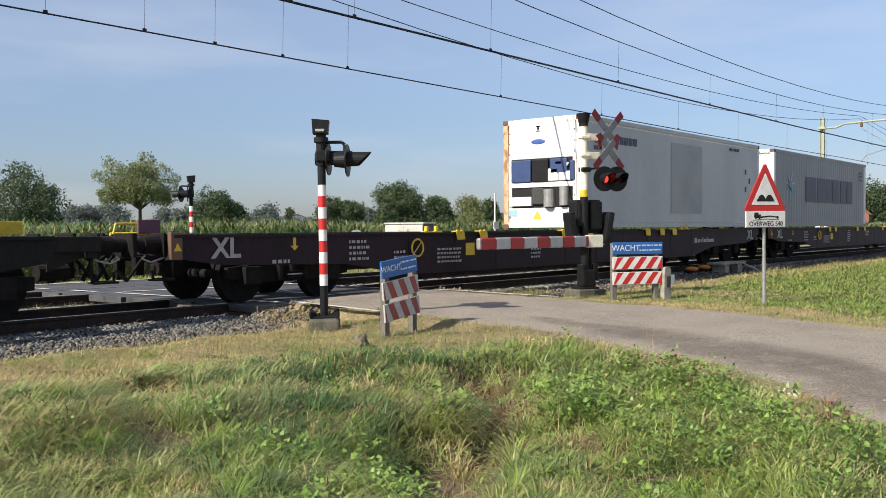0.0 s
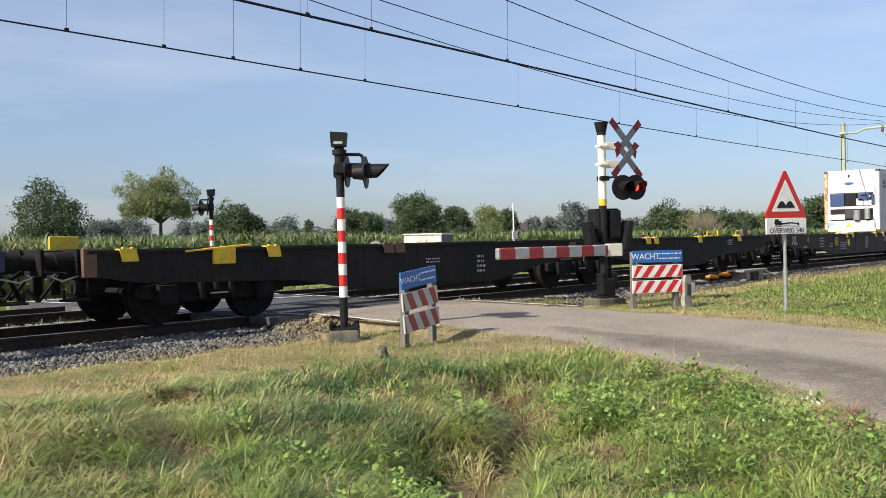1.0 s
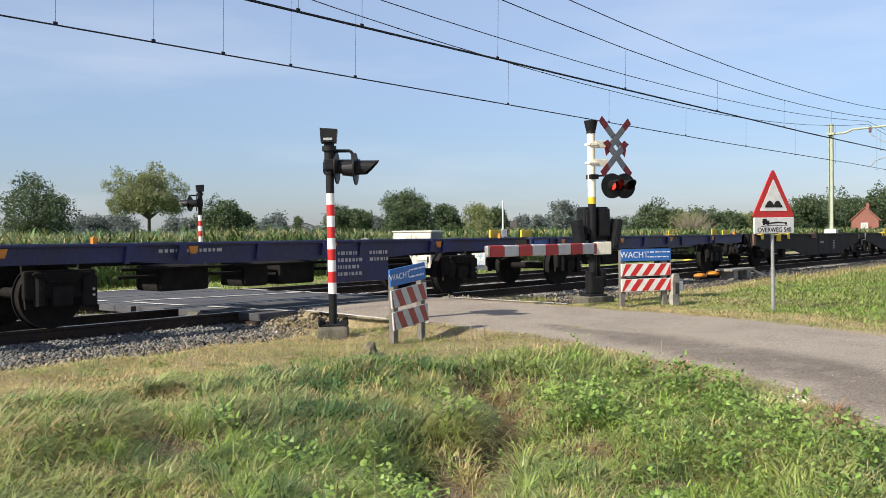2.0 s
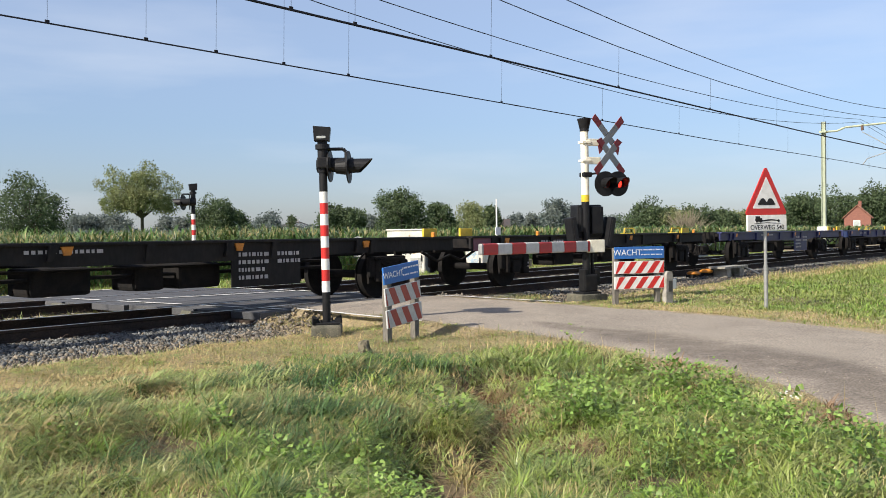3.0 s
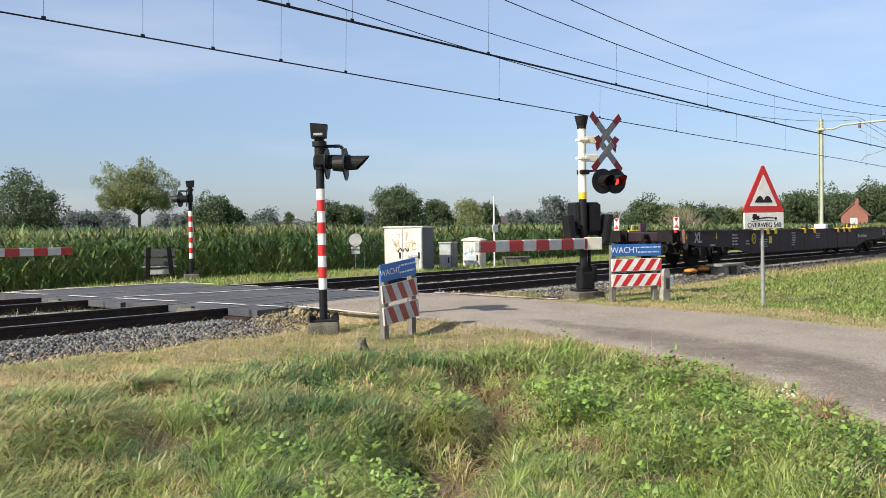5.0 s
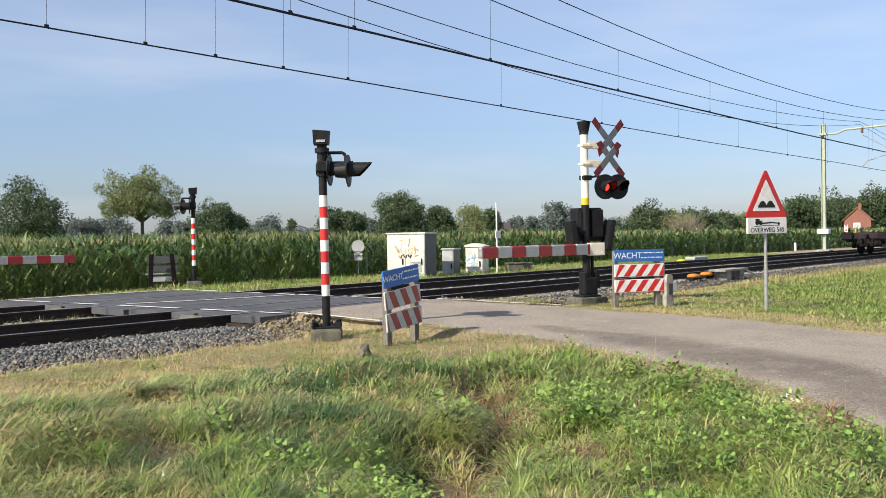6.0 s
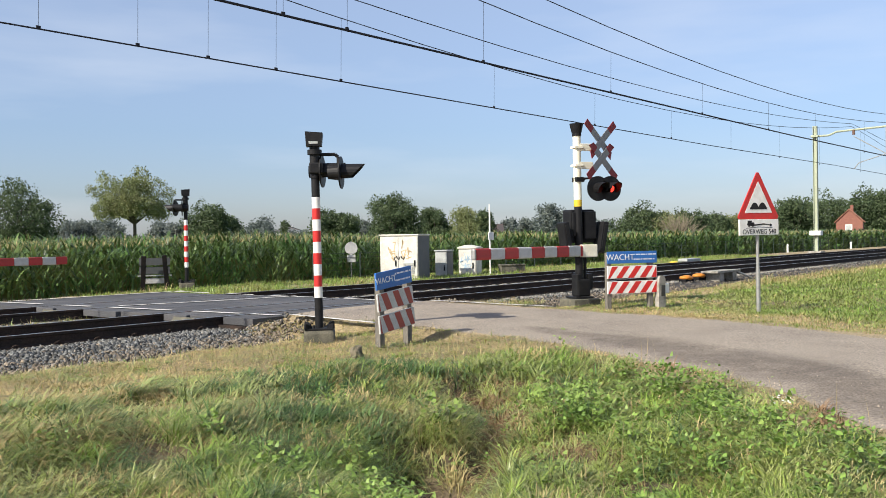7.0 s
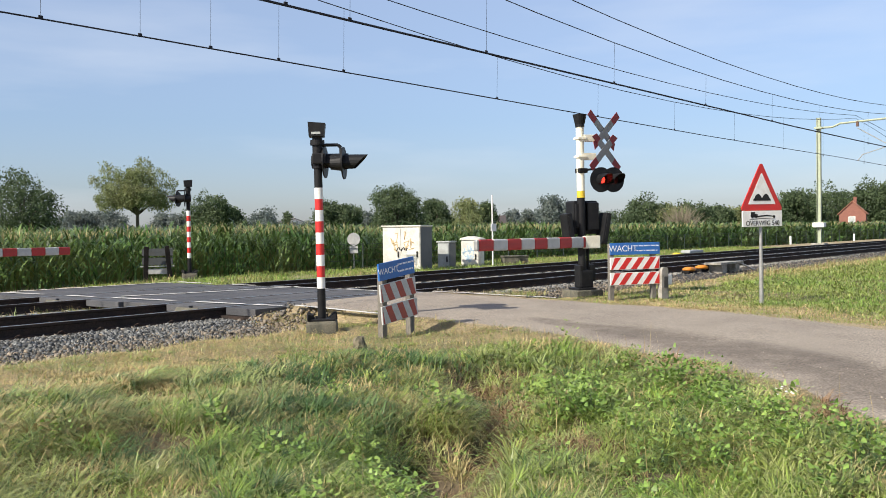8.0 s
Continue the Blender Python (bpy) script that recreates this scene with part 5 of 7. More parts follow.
def low_wagon(name, length, mat, label, bright, pivots):
    """A two-unit skeletal wagon with shallow side sills and hanging equipment."""
    w = thing(name, pose(0, TRACK_NEAR, 0), label, "freight wagon", "container wagons of the train")
    half = (pivots[1] + pivots[2]) / 2
    for (a, b), near_pivots in (((0.0, half - 0.3), pivots[:2]), ((half + 0.3, length), pivots[2:])):
        for s in (-1, 1):
            bm = B()
            prism(bm, [(a, 1.16), (a, 0.90), (a + 3.2, 0.90), (a + 4.0, 0.84), (b - 4.0, 0.84), (b - 3.2, 0.90), (b, 0.90), (b, 1.16)], 0.05, pose(0, s * SIDE - (0 if s < 0 else 0.05), 0))
            box(bm, ((a + b) / 2, s * (SIDE - 0.04), 1.15), (b - a, 0.18, 0.04), 0.01)
            beam = part("side_sill", bm, mat, w)
            if s < 0:
                for x in np.arange(a + 0.7, b - 0.3, 2.35):
                    bm = B()
                    prism(bm, [(-0.02, 0.88), (0.06, 0.88), (0.16, 1.14), (0.02, 1.14)], 0.05, pose(float(x), -SIDE - 0.05, 0))
                    part("stanchion_pocket", bm, mat, beam)
                for x in np.arange(a + 1.3, b - 0.3, 2.9):
                    bm = B()
                    prism(bm, [(-0.09, 0.06), (0.09, 0.06), (0.05, -0.06), (-0.05, -0.06)], 0.05)
                    part("lashing_ring", bm, "orange", w, m=pose(float(x), -SIDE - 0.03, 1.06))
                    bm = B()
                    prism(bm, [(-0.05, -0.12), (0.02, -0.12), (0.14, 0.10), (0.0, 0.10)], 0.07)
                    part("stanchion_bracket", bm, mat, w, m=pose(float(x) - 0.26, -SIDE - 0.07, 1.04))
                for x in (a + 2.6, b - 0.6):
                    clip_flap(w, float(x), False, "orange")
        bm = B()
        box(bm, ((a + b) / 2, 0, 0.98), (b - a, 0.5, 0.32), 0.02)
        for x in np.arange(a + 0.3, b, 1.6):
            box(bm, (x, 0, 1.02), (0.25, 2.4, 0.2), 0.01)
        part("underframe", bm, "grime", w)
        for x, q in ((a + 4.3, 0.9), (a + 5.7, 0.5), (a + 6.6, 0.8)):
            bm = B()
            box(bm, (x, -0.55, 0.62), (q, 0.7, 0.40), 0.06)
            part("equipment_box", bm, "grime", w)
        for y, z, r in ((-0.8, 0.66, 0.03), (-0.9, 0.78, 0.025)):
            bm = B()
            tube(bm, [(a + 3.2, y, z), (b - 3.2, y, z)], r, 6)
            part("brake_pipe", bm, "grime", w)
        for u in near_pivots:
            axle_unit(w, u)
    bm = B()
    tube(bm, [(half - 0.9, -0.9, 0.86), (half - 0.4, -0.9, 0.66), (half, -0.9, 0.78), (half + 0.4, -0.9, 0.66), (half + 0.9, -0.9, 0.86)], 0.03, 6)
    box(bm, (half, 0, 0.95), (0.9, 0.3, 0.25), 0.03)
    part("unit_link", bm, "grime", w)
    for u in (half - 0.75, half + 0.45):
        bm = B()
        box(bm, (0, 0, 0), (0.42, 0.05, 0.17), 0.01)
        part("end_board", bm, "yellow", w, m=pose(u, -1.0, 1.26))
    bm = B()
    box(bm, (0, 0, 0), (0.72, 0.01, 0.30))
    part("data_panel", bm, bright, w, m=pose(half + 0.75, -SIDE - 0.006, 1.01))
    bm = B()
    box(bm, (0, 0, 0), (1.45, 0.03, 0.62), 0.01)
    panel = part("document_panel", bm, mat, w, m=pose(half - 5.2, -SIDE + 0.02, 0.72))
    marks(w, half - 5.8, 0.5, 0.55, 0.5, 4, 8), marks(w, half - 5.0, 0.75, 0.5, 0.25, 2, 9), marks(w, 3.6, 1.0, 1.1, 0.1, 1, 10), marks(w, half + 3, 0.98, 0.9, 0.1, 1, 11)
    buffers(w, 0.0, -1), buffers(w, length, 1)
    end_gear(w, 0.05, -1), end_gear(w, length - 0.05, 1)
    bm = B()
    box(bm, (length - 0.5, -0.9, 1.24), (0.5, 0.05, 0.17), 0.01)
    part("end_board", bm, "yellow", w)
    grab_rail(w, length - 1.3), grab_rail(w, 0.6)
    return w


def tail_board(w):
    for y in (-1.02, 1.02):
        bm = B()
        box(bm, (0, 0, 0.16), (0.03, 0.18, 0.38), 0.01)
        plate = part("tail_plate", bm, "white", w, "white and red tail marker plate", m=pose(-0.06, y, 1.22, 0, 0, 0))
        for z in (0.02, 0.20):
            bm = B()
            prism(bm, [(-0.08, 0 if z < 0.1 else 0.14), (0.08, 0 if z < 0.1 else 0.14), (0, 0.13 if z < 0.1 else 0.02)], 0.004)
            part("red_mark", bm, "red", plate, m=pose(-0.022, 0, z, 0, 0, 90))
        bm = B()
        cyl(bm, (-0.05, 0, -0.12), (-0.05, 0, -0.04), 0.05, n=10)
        part("marker_clip", bm, "red", plate)


def build_train():
    length = 24.2
    for u in (-96.6, 7.92, 33.1):
        w = deep_wagon("container_wagon", length, "maroon", "long grimy maroon fish-bellied container wagon on two bogies", (2.5, 21.35), 0.47)
        xl_marks(w, length)
        if u < -50:
            tail_board(w)
            w["label"] = "empty maroon container wagon with tail plates at the train's end"
        moving(w, u)
    w = deep_wagon("container_wagon", 25.1, "wagon_black", "grimy black articulated container wagon on three bogies", (2.25, 12.9, 22.84), 0.74, 12.9)
    for u in (0.6, 3.2, 16.0, 16.45, 19.2, 22.1):
        clip_flap(w, u, True)
    for u in (5.9, 6.2):
        clip_flap(w, u, True, "brown_plate")
    bm = B()
    box(bm, (0, 0, 0), (0.42, 0.05, 0.26), 0.02)
    for i in range(4):
        box(bm, (-0.15 + 0.1 * i, -0.028, 0), (0.04, 0.006, 0.22))
    tube(bm, [(-0.7, 0, 0.08), (0.5, 0, 0.16)], 0.02, 6)
    part("hinged_step", bm, "yellow", w, m=pose(2.25, -SIDE - 0.03, 1.03))
    bm = B()
    box(bm, (0, 0, 0), (0.20, 0.08, 0.40), 0.01)
    part("end_plate", bm, "brown_plate", w, m=pose(0.05, -SIDE + 0.02, 0.98))
    for u in (24.5, 0.5):
        bm = B()
        box(bm, (0, 0, 0), (0.45, 0.05, 0.2), 0.01)
        part("end_board", bm, "yellow", w, m=pose(u, 0.4, 1.27))
    grab_rail(w, 24.2)
    marks(w, 7.0, 0.75, 0.4, 0.12, 2, 21), marks(w, 8.6, 0.5, 0.25, 0.4, 4, 22), marks(w, 21.3, 0.86, 0.3, 0.2, 3, 23), marks(w, 17.2, 0.62, 0.6, 0.08, 1, 24)
    moving(w, -18.3)
    w = low_wagon("container_wagon", 25.7, "wagon_blue", "deep blue two-unit container wagon with orange lashing points", "bright_blue", (2.18, 10.9, 15.15, 23.87))
    moving(w, -45.1)
    w = low_wagon("container_wagon", 25.0, "wagon_black", "grimy dark two-unit container wagon with yellow end boards", "purple", (2.05, 10.77, 15.0, 23.7))
    moving(w, -71.5)


build_train()


def container(u, side, label, reefer):
    L, W, H = 12.192, 2.438, 2.896
    t = thing("shipping_container", pose(0, TRACK_NEAR, 1.193), label, "shipping container", "containers on the train")
    bm = B()
    box(bm, (L / 2, 0, H / 2), (L - 0.1, W - 0.06, H - 0.1))
    part("body", bm, "container_white", t)
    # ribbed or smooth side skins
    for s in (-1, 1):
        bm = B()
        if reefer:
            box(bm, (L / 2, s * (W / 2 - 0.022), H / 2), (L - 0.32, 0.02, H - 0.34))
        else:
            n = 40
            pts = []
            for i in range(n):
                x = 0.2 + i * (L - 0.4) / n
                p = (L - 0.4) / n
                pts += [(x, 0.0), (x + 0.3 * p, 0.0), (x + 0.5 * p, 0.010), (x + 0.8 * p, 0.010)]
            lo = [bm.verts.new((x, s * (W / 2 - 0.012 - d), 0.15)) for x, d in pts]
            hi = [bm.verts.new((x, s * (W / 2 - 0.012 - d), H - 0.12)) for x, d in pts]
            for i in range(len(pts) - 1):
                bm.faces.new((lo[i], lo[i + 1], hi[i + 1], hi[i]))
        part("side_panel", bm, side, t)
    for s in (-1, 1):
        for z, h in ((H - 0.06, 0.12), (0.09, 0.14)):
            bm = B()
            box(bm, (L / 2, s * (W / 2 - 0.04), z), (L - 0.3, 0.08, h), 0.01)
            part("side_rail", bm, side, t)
    for x in (0.08, L - 0.08):
        for s in (-1, 1):
            bm = B()
            box(bm, (x, s * (W / 2 - 0.08), H / 2), (0.16, 0.16, H - 0.24), 0.012)
            part("corner_post", bm, "rust" if s > 0 and x < 1 else "container_white", t)
            for z in (0.06, H - 0.06):
                bm = B()
                box(bm, (x, s * (W / 2 - 0.085), z), (0.178, 0.17, 0.118), 0.01)
                part("corner_casting", bm, "brown_plate", t)
    for z in (0.1, H - 0.07):
        bm = B()
        box(bm, (0.05, 0, z), (0.1, W - 0.3, 0.14), 0.01)
        part("end_rail", bm, "container_white", t)
    if reefer:
        # refrigeration unit let into the near end
        # flat black sheet painted for the shade inside the recess, none is cut
        bm = B()
        box(bm, (0.045, 0, 1.18), (0.05, 2.0, 1.30), 0.0)
        part("recess_shade_sheet", bm, "ink", t)
        bm = B()
        box(bm, (0.03, 0, 2.3), (0.05, 2.06, 0.92), 0.02)
        box(bm, (0.03, 0, 0.35), (0.05, 2.06, 0.40), 0.02)
        box(bm, (0.02, 0, 1.155), (0.06, 2.04, 0.13), 0.01)
        for y in (-1.0, 1.0):
            box(bm, (0.025, y, 1.2), (0.05, 0.10, 1.5), 0.01)
            prism(bm, [(-0.16, 0), (0.16, 0), (0.0, 0.0001), (-0.16, 0.26)] if y < 0 else [(0.16, 0), (0.16, 0.26), (-0.1, 0)], 0.04, pose(0, y * 0.86, 1.7, 0, 180, 90))
        part("front_frame", bm, "container_white", t)
        for y, z, sy, sz, mat in ((0.62, 1.52, 0.62, 0.58, "dark_blue"), (0.02, 1.52, 0.5, 0.58, "black"), (-0.55, 1.62, 0.5, 0.38, "dark_blue"), (-0.38, 1.40, 0.3, 0.32, "white"), (-0.72, 1.36, 0.34, 0.24, "white"), (-0.95, 1.5, 0.12, 0.5, "dark_blue"), (0.62, 0.72, 0.66, 0.24, "white"), (0.1, 0.85, 0.36, 0.42, "grey_box"), (-0.25, 0.8, 0.42, 0.46, "galv"), (-0.7, 0.85, 0.34, 0.5, "galv"), (-0.55, 1.70, 0.22, 0.1, "white")):
            bm = B()
            if mat == "galv":
                cyl(bm, (0.0, y, z - sz / 2), (0.0, y, z + sz / 2), sy * 0.38, n=16)
            else:
                box(bm, (0.0, y, z), (0.10, sy, sz), 0.02)
            part("cooling_unit_piece", bm, mat, t)
        for k in range(4):
            bm = B()
            cyl(bm, (0.0, -0.25 + 0.12 * k - 0.1, 0.72 + 0.05 * (k % 2)), (-0.03, -0.25 + 0.12 * k - 0.1, 0.72 + 0.05 * (k % 2)), 0.06, n=10)
            part("valve", bm, "mark", t)
        bm = B()
        prism(bm, [(-0.13, 0), (0.13, 0), (0, 0.22)], 0.006, pose(-0.004, 0.13, 0.26, 0, 0, -90))
        part("hazard_triangle", bm, "yellow", t)
        bm = B()
        bmesh.ops.create_uvsphere(bm, u_segments=20, v_segments=10, radius=1.0, matrix=Matrix.LocRotScale((0.0, 0.1, 2.28), None, (0.012, 0.22, 0.07)))
        part("maker_oval", bm, "bright_blue", t)
        bm = B()
        box(bm, (-0.002, 0.10, 2.68), (0.008, 0.13, 0.03)), box(bm, (-0.002, 0.10, 2.64), (0.008, 0.06, 0.09)), box(bm, (-0.002, 0.10, 2.56), (0.008, 0.12, 0.02))
        part("stencilled_text", bm, "ink", t)
        bm = B()
        box(bm, (-0.002, 0.92, 0.42), (0.008, 0.26, 0.16))
        part("sticker", bm, "pale_blue", t)
        bm = B()
        for y in (-1.0, 1.0):
            for k in range(9):
                cyl(bm, (0.0, y, 0.3 + 0.28 * k), (-0.012, y, 0.3 + 0.28 * k), 0.018, n=6)
        tagged(part("bolt_row", bm, "grey_box", t), kind="stuff")
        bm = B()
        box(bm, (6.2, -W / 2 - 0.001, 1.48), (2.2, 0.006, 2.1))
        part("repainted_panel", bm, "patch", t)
        bm = B()
        box(bm, (0.95, -W / 2 - 0.004, 2.27), (0.06, 0.006, 0.40)), box(bm, (0.75, -W / 2 - 0.004, 2.3), (0.22, 0.006, 0.16)), box(bm, (0.8, -W / 2 - 0.004, 2.1), (0.4, 0.006, 0.10))
        part("owner_mark", bm, "navy", t)
        for k in range(6):
            bm = B()
            box(bm, (1.55 + 0.26 * k, -W / 2 - 0.004, 2.36), (0.19, 0.006, 0.20))
            part("owner_name_shape", bm, "navy", t)
        bm = B()
        for k in range(3):
            box(bm, (9.6 + 0.3 * k, -W / 2 - 0.004, 2.6), (0.22, 0.006, 0.09))
        for k in range(4):
            box(bm, (10.9 + (k % 2) * 0.35, -W / 2 - 0.004, 1.9 - 0.3 * k), (0.12, 0.006, 0.18))
        part("stencilled_text", bm, "grey_box", t)
    else:
        # owner's star and name as plain shapes
        bm = B()
        for k in range(7):
            a = 2 * math.pi * k / 7 + 0.22
            q = pose(1.75, -W / 2 - 0.008, 1.60) @ pose(0, 0, 0, 0, -math.degrees(a), 0)
            prism(bm, [(0.1, -0.05), (0.62, 0.0), (0.1, 0.05)], 0.006, q)
        cyl(bm, (1.75, -W / 2 - 0.008, 1.6), (1.75, -W / 2 - 0.002, 1.6), 0.18, n=14)
        part("owner_star", bm, "pale_blue", t)
        x = 3.6
        for wd in (1.25, 1.0, 0.8, 0.9, 0.8, 0.85):
            bm = B()
            box(bm, (x + wd / 2, -W / 2 - 0.004, 1.5), (wd, 0.006, 1.0))
            part("owner_name_shape", bm, "navy", t)
            x += wd + 0.16
        bm = B()
        for k in range(3):
            box(bm, (11.3, -W / 2 - 0.004, 2.45 - 0.16 * k), (0.5, 0.006, 0.08))
        part("stencilled_text", bm, "navy", t)
    moving(t, u)


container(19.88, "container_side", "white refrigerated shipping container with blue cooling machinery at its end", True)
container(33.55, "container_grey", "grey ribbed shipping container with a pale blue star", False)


# ---- distance: houses and trees ----
def house(m, w, d, eave, ridge, wall, roof, label):
    t = thing("house", m, label, "house")
    bm = B()
    prism(bm, [(-w / 2, 0), (w / 2, 0), (w / 2, eave), (0, ridge), (-w / 2, eave)], d)
    part("wall", bm, wall, t)
    for s in (-1, 1):
        bm = B()
        prism(bm, [(0, ridge + 0.02), (0, ridge + 0.2), (s * (w / 2 + 0.35), eave), (s * (w / 2 + 0.35), eave - 0.2)], d + 0.5, pose(0, -0.25, 0))
        part("roof", bm, roof, t)
    bm = B()
    box(bm, (w * 0.08, d * 0.3, ridge + 0.3), (0.6, 0.6, 1.3), 0.03)
    part("chimney", bm, wall, t)
    for x in (-w * 0.02,):
        bm = B()
        box(bm, (x, -0.03, eave * 0.72), (1.3, 0.08, 1.2), 0.02)
        win = part("window", bm, "white", t)
        bm = B()
        box(bm, (x, -0.09, eave * 0.72), (1.05, 0.03, 0.95))
        part("pane", bm, "cabinet_grey", win)
    return t


house(pose(195.4, 52.7, -0.6, 0, 0, -78), 5.0, 6.0, 4.1, 6.6, "brick", "roof_red", "red brick house gable with an orange tiled roof among trees")
house(pose(203, 145, -0.6, 0, 0, 40), 9.0, 12.0, 2.6, 5.6, "brick", "roof", "low brick farmhouse with a dark tiled roof behind maize")
house(pose(214, 140, -0.6, 0, 0, -50), 5.0, 8.0, 2.6, 4.9, "white", "roof", "pale house gable with a dark roof behind maize")
house(pose(197.8, 225.6, -0.6, 0, 0, -20), 9.0, 8.0, 5.0, 6.4, "white", "roof", "small far white building between trees")


def crown(rng, height, width, n, leaf, lean=0.0, base=0.22, lobes=26, swell=1.0):
    """Leaves clustered on twigs round many lobes: a bumpy crown, open in places."""
    rx, cz = width / 2, height * (0.42 + 0.5 * base)
    up, down = height * 0.97 - cz, cz - height * base
    c = rng.normal(size=(lobes, 3))
    c /= np.linalg.norm(c, axis=1, keepdims=True)
    c *= rng.uniform(0.45, 0.82, (lobes, 1))
    r = rng.uniform(0.24, 0.40, lobes) * min(rx, up) * swell
    c = c * [rx, rx, 1] * np.stack([np.ones(lobes), np.ones(lobes), np.where(c[:, 2] > 0, up, down)], -1) + [0, 0, cz]
    # twigs first, then leaves in a small cloud round each twig
    twigs = max(n // 7, 40)
    weight = r ** 2
    k = rng.choice(lobes, twigs, p=weight / weight.sum())
    d = rng.normal(size=(twigs, 3))
    d /= np.linalg.norm(d, axis=1, keepdims=True)
    tw = c[k] + d * (r[k] * rng.uniform(0.55, 1.06, twigs))[:, None] * [1.12, 1.12, 0.9]
    j = rng.integers(0, twigs, n)
    p = tw[j] + rng.normal(size=(n, 3)) * leaf * 1.5
    p[:, 0] += lean * (p[:, 2] - height * 0.4)
    a, b = rng.normal(size=(n, 3)), rng.normal(size=(n, 3))
    a /= np.linalg.norm(a, axis=1, keepdims=True)
    b -= a * (a * b).sum(1, keepdims=True)
    b /= np.linalg.norm(b, axis=1, keepdims=True)
    s = rng.uniform(0.6, 1.3, (n, 1)) * leaf
    v = np.stack([p - a * s, p + b * s * 0.6, p + a * s, p - b * s * 0.6], 1)
    fc = (np.arange(4)[None] + 4 * np.arange(n)[:, None])
    return v, fc, c


def tree(x, y, height, width, seed, mat="leaf", n=3200, leaf=None, lean=0.0, base=0.12, label="", lobes=26, trunk=0.03, swell=1.0):
    rng = np.random.default_rng(seed)
    t = thing("tree", pose(x, y, -0.6), label or "round-crowned dark green tree behind the maize field", "tree", "trees beyond the field")
    leaf = leaf or max(0.12, 0.00115 * math.hypot(x, y))
    v, fc, c = crown(rng, height, width, n, leaf, lean, base, lobes, swell)
    bm = B()
    fork = Vector((0, 0, height * max(base, 0.2)))
    cyl(bm, (0, 0, -0.2), fork, height * trunk, height * trunk * 0.75, n=9)
    for q in c[: max(7, lobes // 3)]:
        q = Vector(q) + Vector((lean * (q[2] - height * 0.4), 0, 0))
        mid = fork.lerp(q, 0.5) + Vector((0, 0, height * 0.05))
        cyl(bm, fork, mid, height * trunk * 0.5, height * trunk * 0.3, n=6)
        cyl(bm, mid, q, height * trunk * 0.3, height * trunk * 0.1, n=5)
    part("trunk", bm, "bark", t)
    soup("crown", v, fc, mat, "", "", "", t)
    return t


# x, y, height, width of the crown
TREES_NEAR = [
    (48.5, 101.0, 9.1, 9.8), (66.1, 90.4, 7.2, 5.5), (91.4, 119.0, 6.1, 4.7), (113.0, 120.2, 8.2, 5.8), (115.7, 117.6, 6.8, 5.8),
    (94.5, 86.3, 9.1, 8.0), (114.9, 96.4, 7.4, 5.6), (132.3, 98.5, 7.0, 4.1),
]
TREES_OLIVE = [(126.0, 98.6, 7.9, 8.0), (171.6, 81.6, 7.3, 8.3), (214.1, 84.1, 7.7, 11.5)]
TREES_RIGHT = [
    (168.3, 88.1, 6.7, 7.1), (169.9, 85.1, 8.4, 8.3), (178.3, 79.0, 7.7, 9.8), (203.1, 84.5, 6.7, 8.3),
    (190.1, 62.2, 9.9, 8.8), (215.9, 63.3, 12.9, 12.7), (232.7, 58.8, 14.0, 10.5), (231.5, 55.4, 11.5, 8.9), (212.0, 75.2, 6.9, 8.4), (195.7, 61.1, 8.6, 10.3),
]
TREES_FAR = [
    (133.4, 246.2, 9.6, 12.3), (140.5, 248.0, 10.2, 12.5), (142.6, 240.9, 9.7, 10.5), (153.9, 233.9, 8.7, 8.8), (152.9, 222.5, 8.8, 8.4), (104.8, 127.4, 7.0, 6.8),
    (192.7, 216.7, 5.7, 10.9), (186.1, 181.6, 7.8, 6.5), (213.0, 149.1, 7.9, 6.5), (211.1, 143.0, 8.3, 6.4), (224.6, 130.9, 6.5, 11.4), (227.0, 126.8, 6.8, 8.1), (168.7, 107.5, 9.6, 8.3),
]
for i, (x, y, h, w) in enumerate(TREES_NEAR):
    tree(x, y, h * 1.06, w * 1.04, 10 + i, "leaf", 20000 if w > 7 else 12000, base=0.04, lobes=40)
for i, (x, y, h, w) in enumerate(TREES_OLIVE):
    tree(x, y, h, w, 30 + i, "leaf_light", 9000, base=0.04, lobes=34, label="olive-green bushy tree behind the maize field")
for i, (x, y, h, w) in enumerate(TREES_RIGHT):
    tree(x, y, h * 1.07, w * 1.1, 40 + i, "leaf", 9000, base=0.02, lobes=32, label="bushy green tree at the far field edge")
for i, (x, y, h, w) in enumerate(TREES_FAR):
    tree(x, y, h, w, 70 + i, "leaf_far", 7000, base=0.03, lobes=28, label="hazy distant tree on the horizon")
tree(63.4, 101.9, 12.1, 12.4, 5, "leaf_light", 24000, leaf=0.115, swell=0.72, lean=-0.10, base=0.36, label="open-crowned olive tree leaning over the maize", lobes=62, trunk=0.022)
tree(130.7, 151.4, 7.6, 1.8, 6, "leaf", 1800, base=0.05, label="slim dark conifer on the horizon", lobes=14)


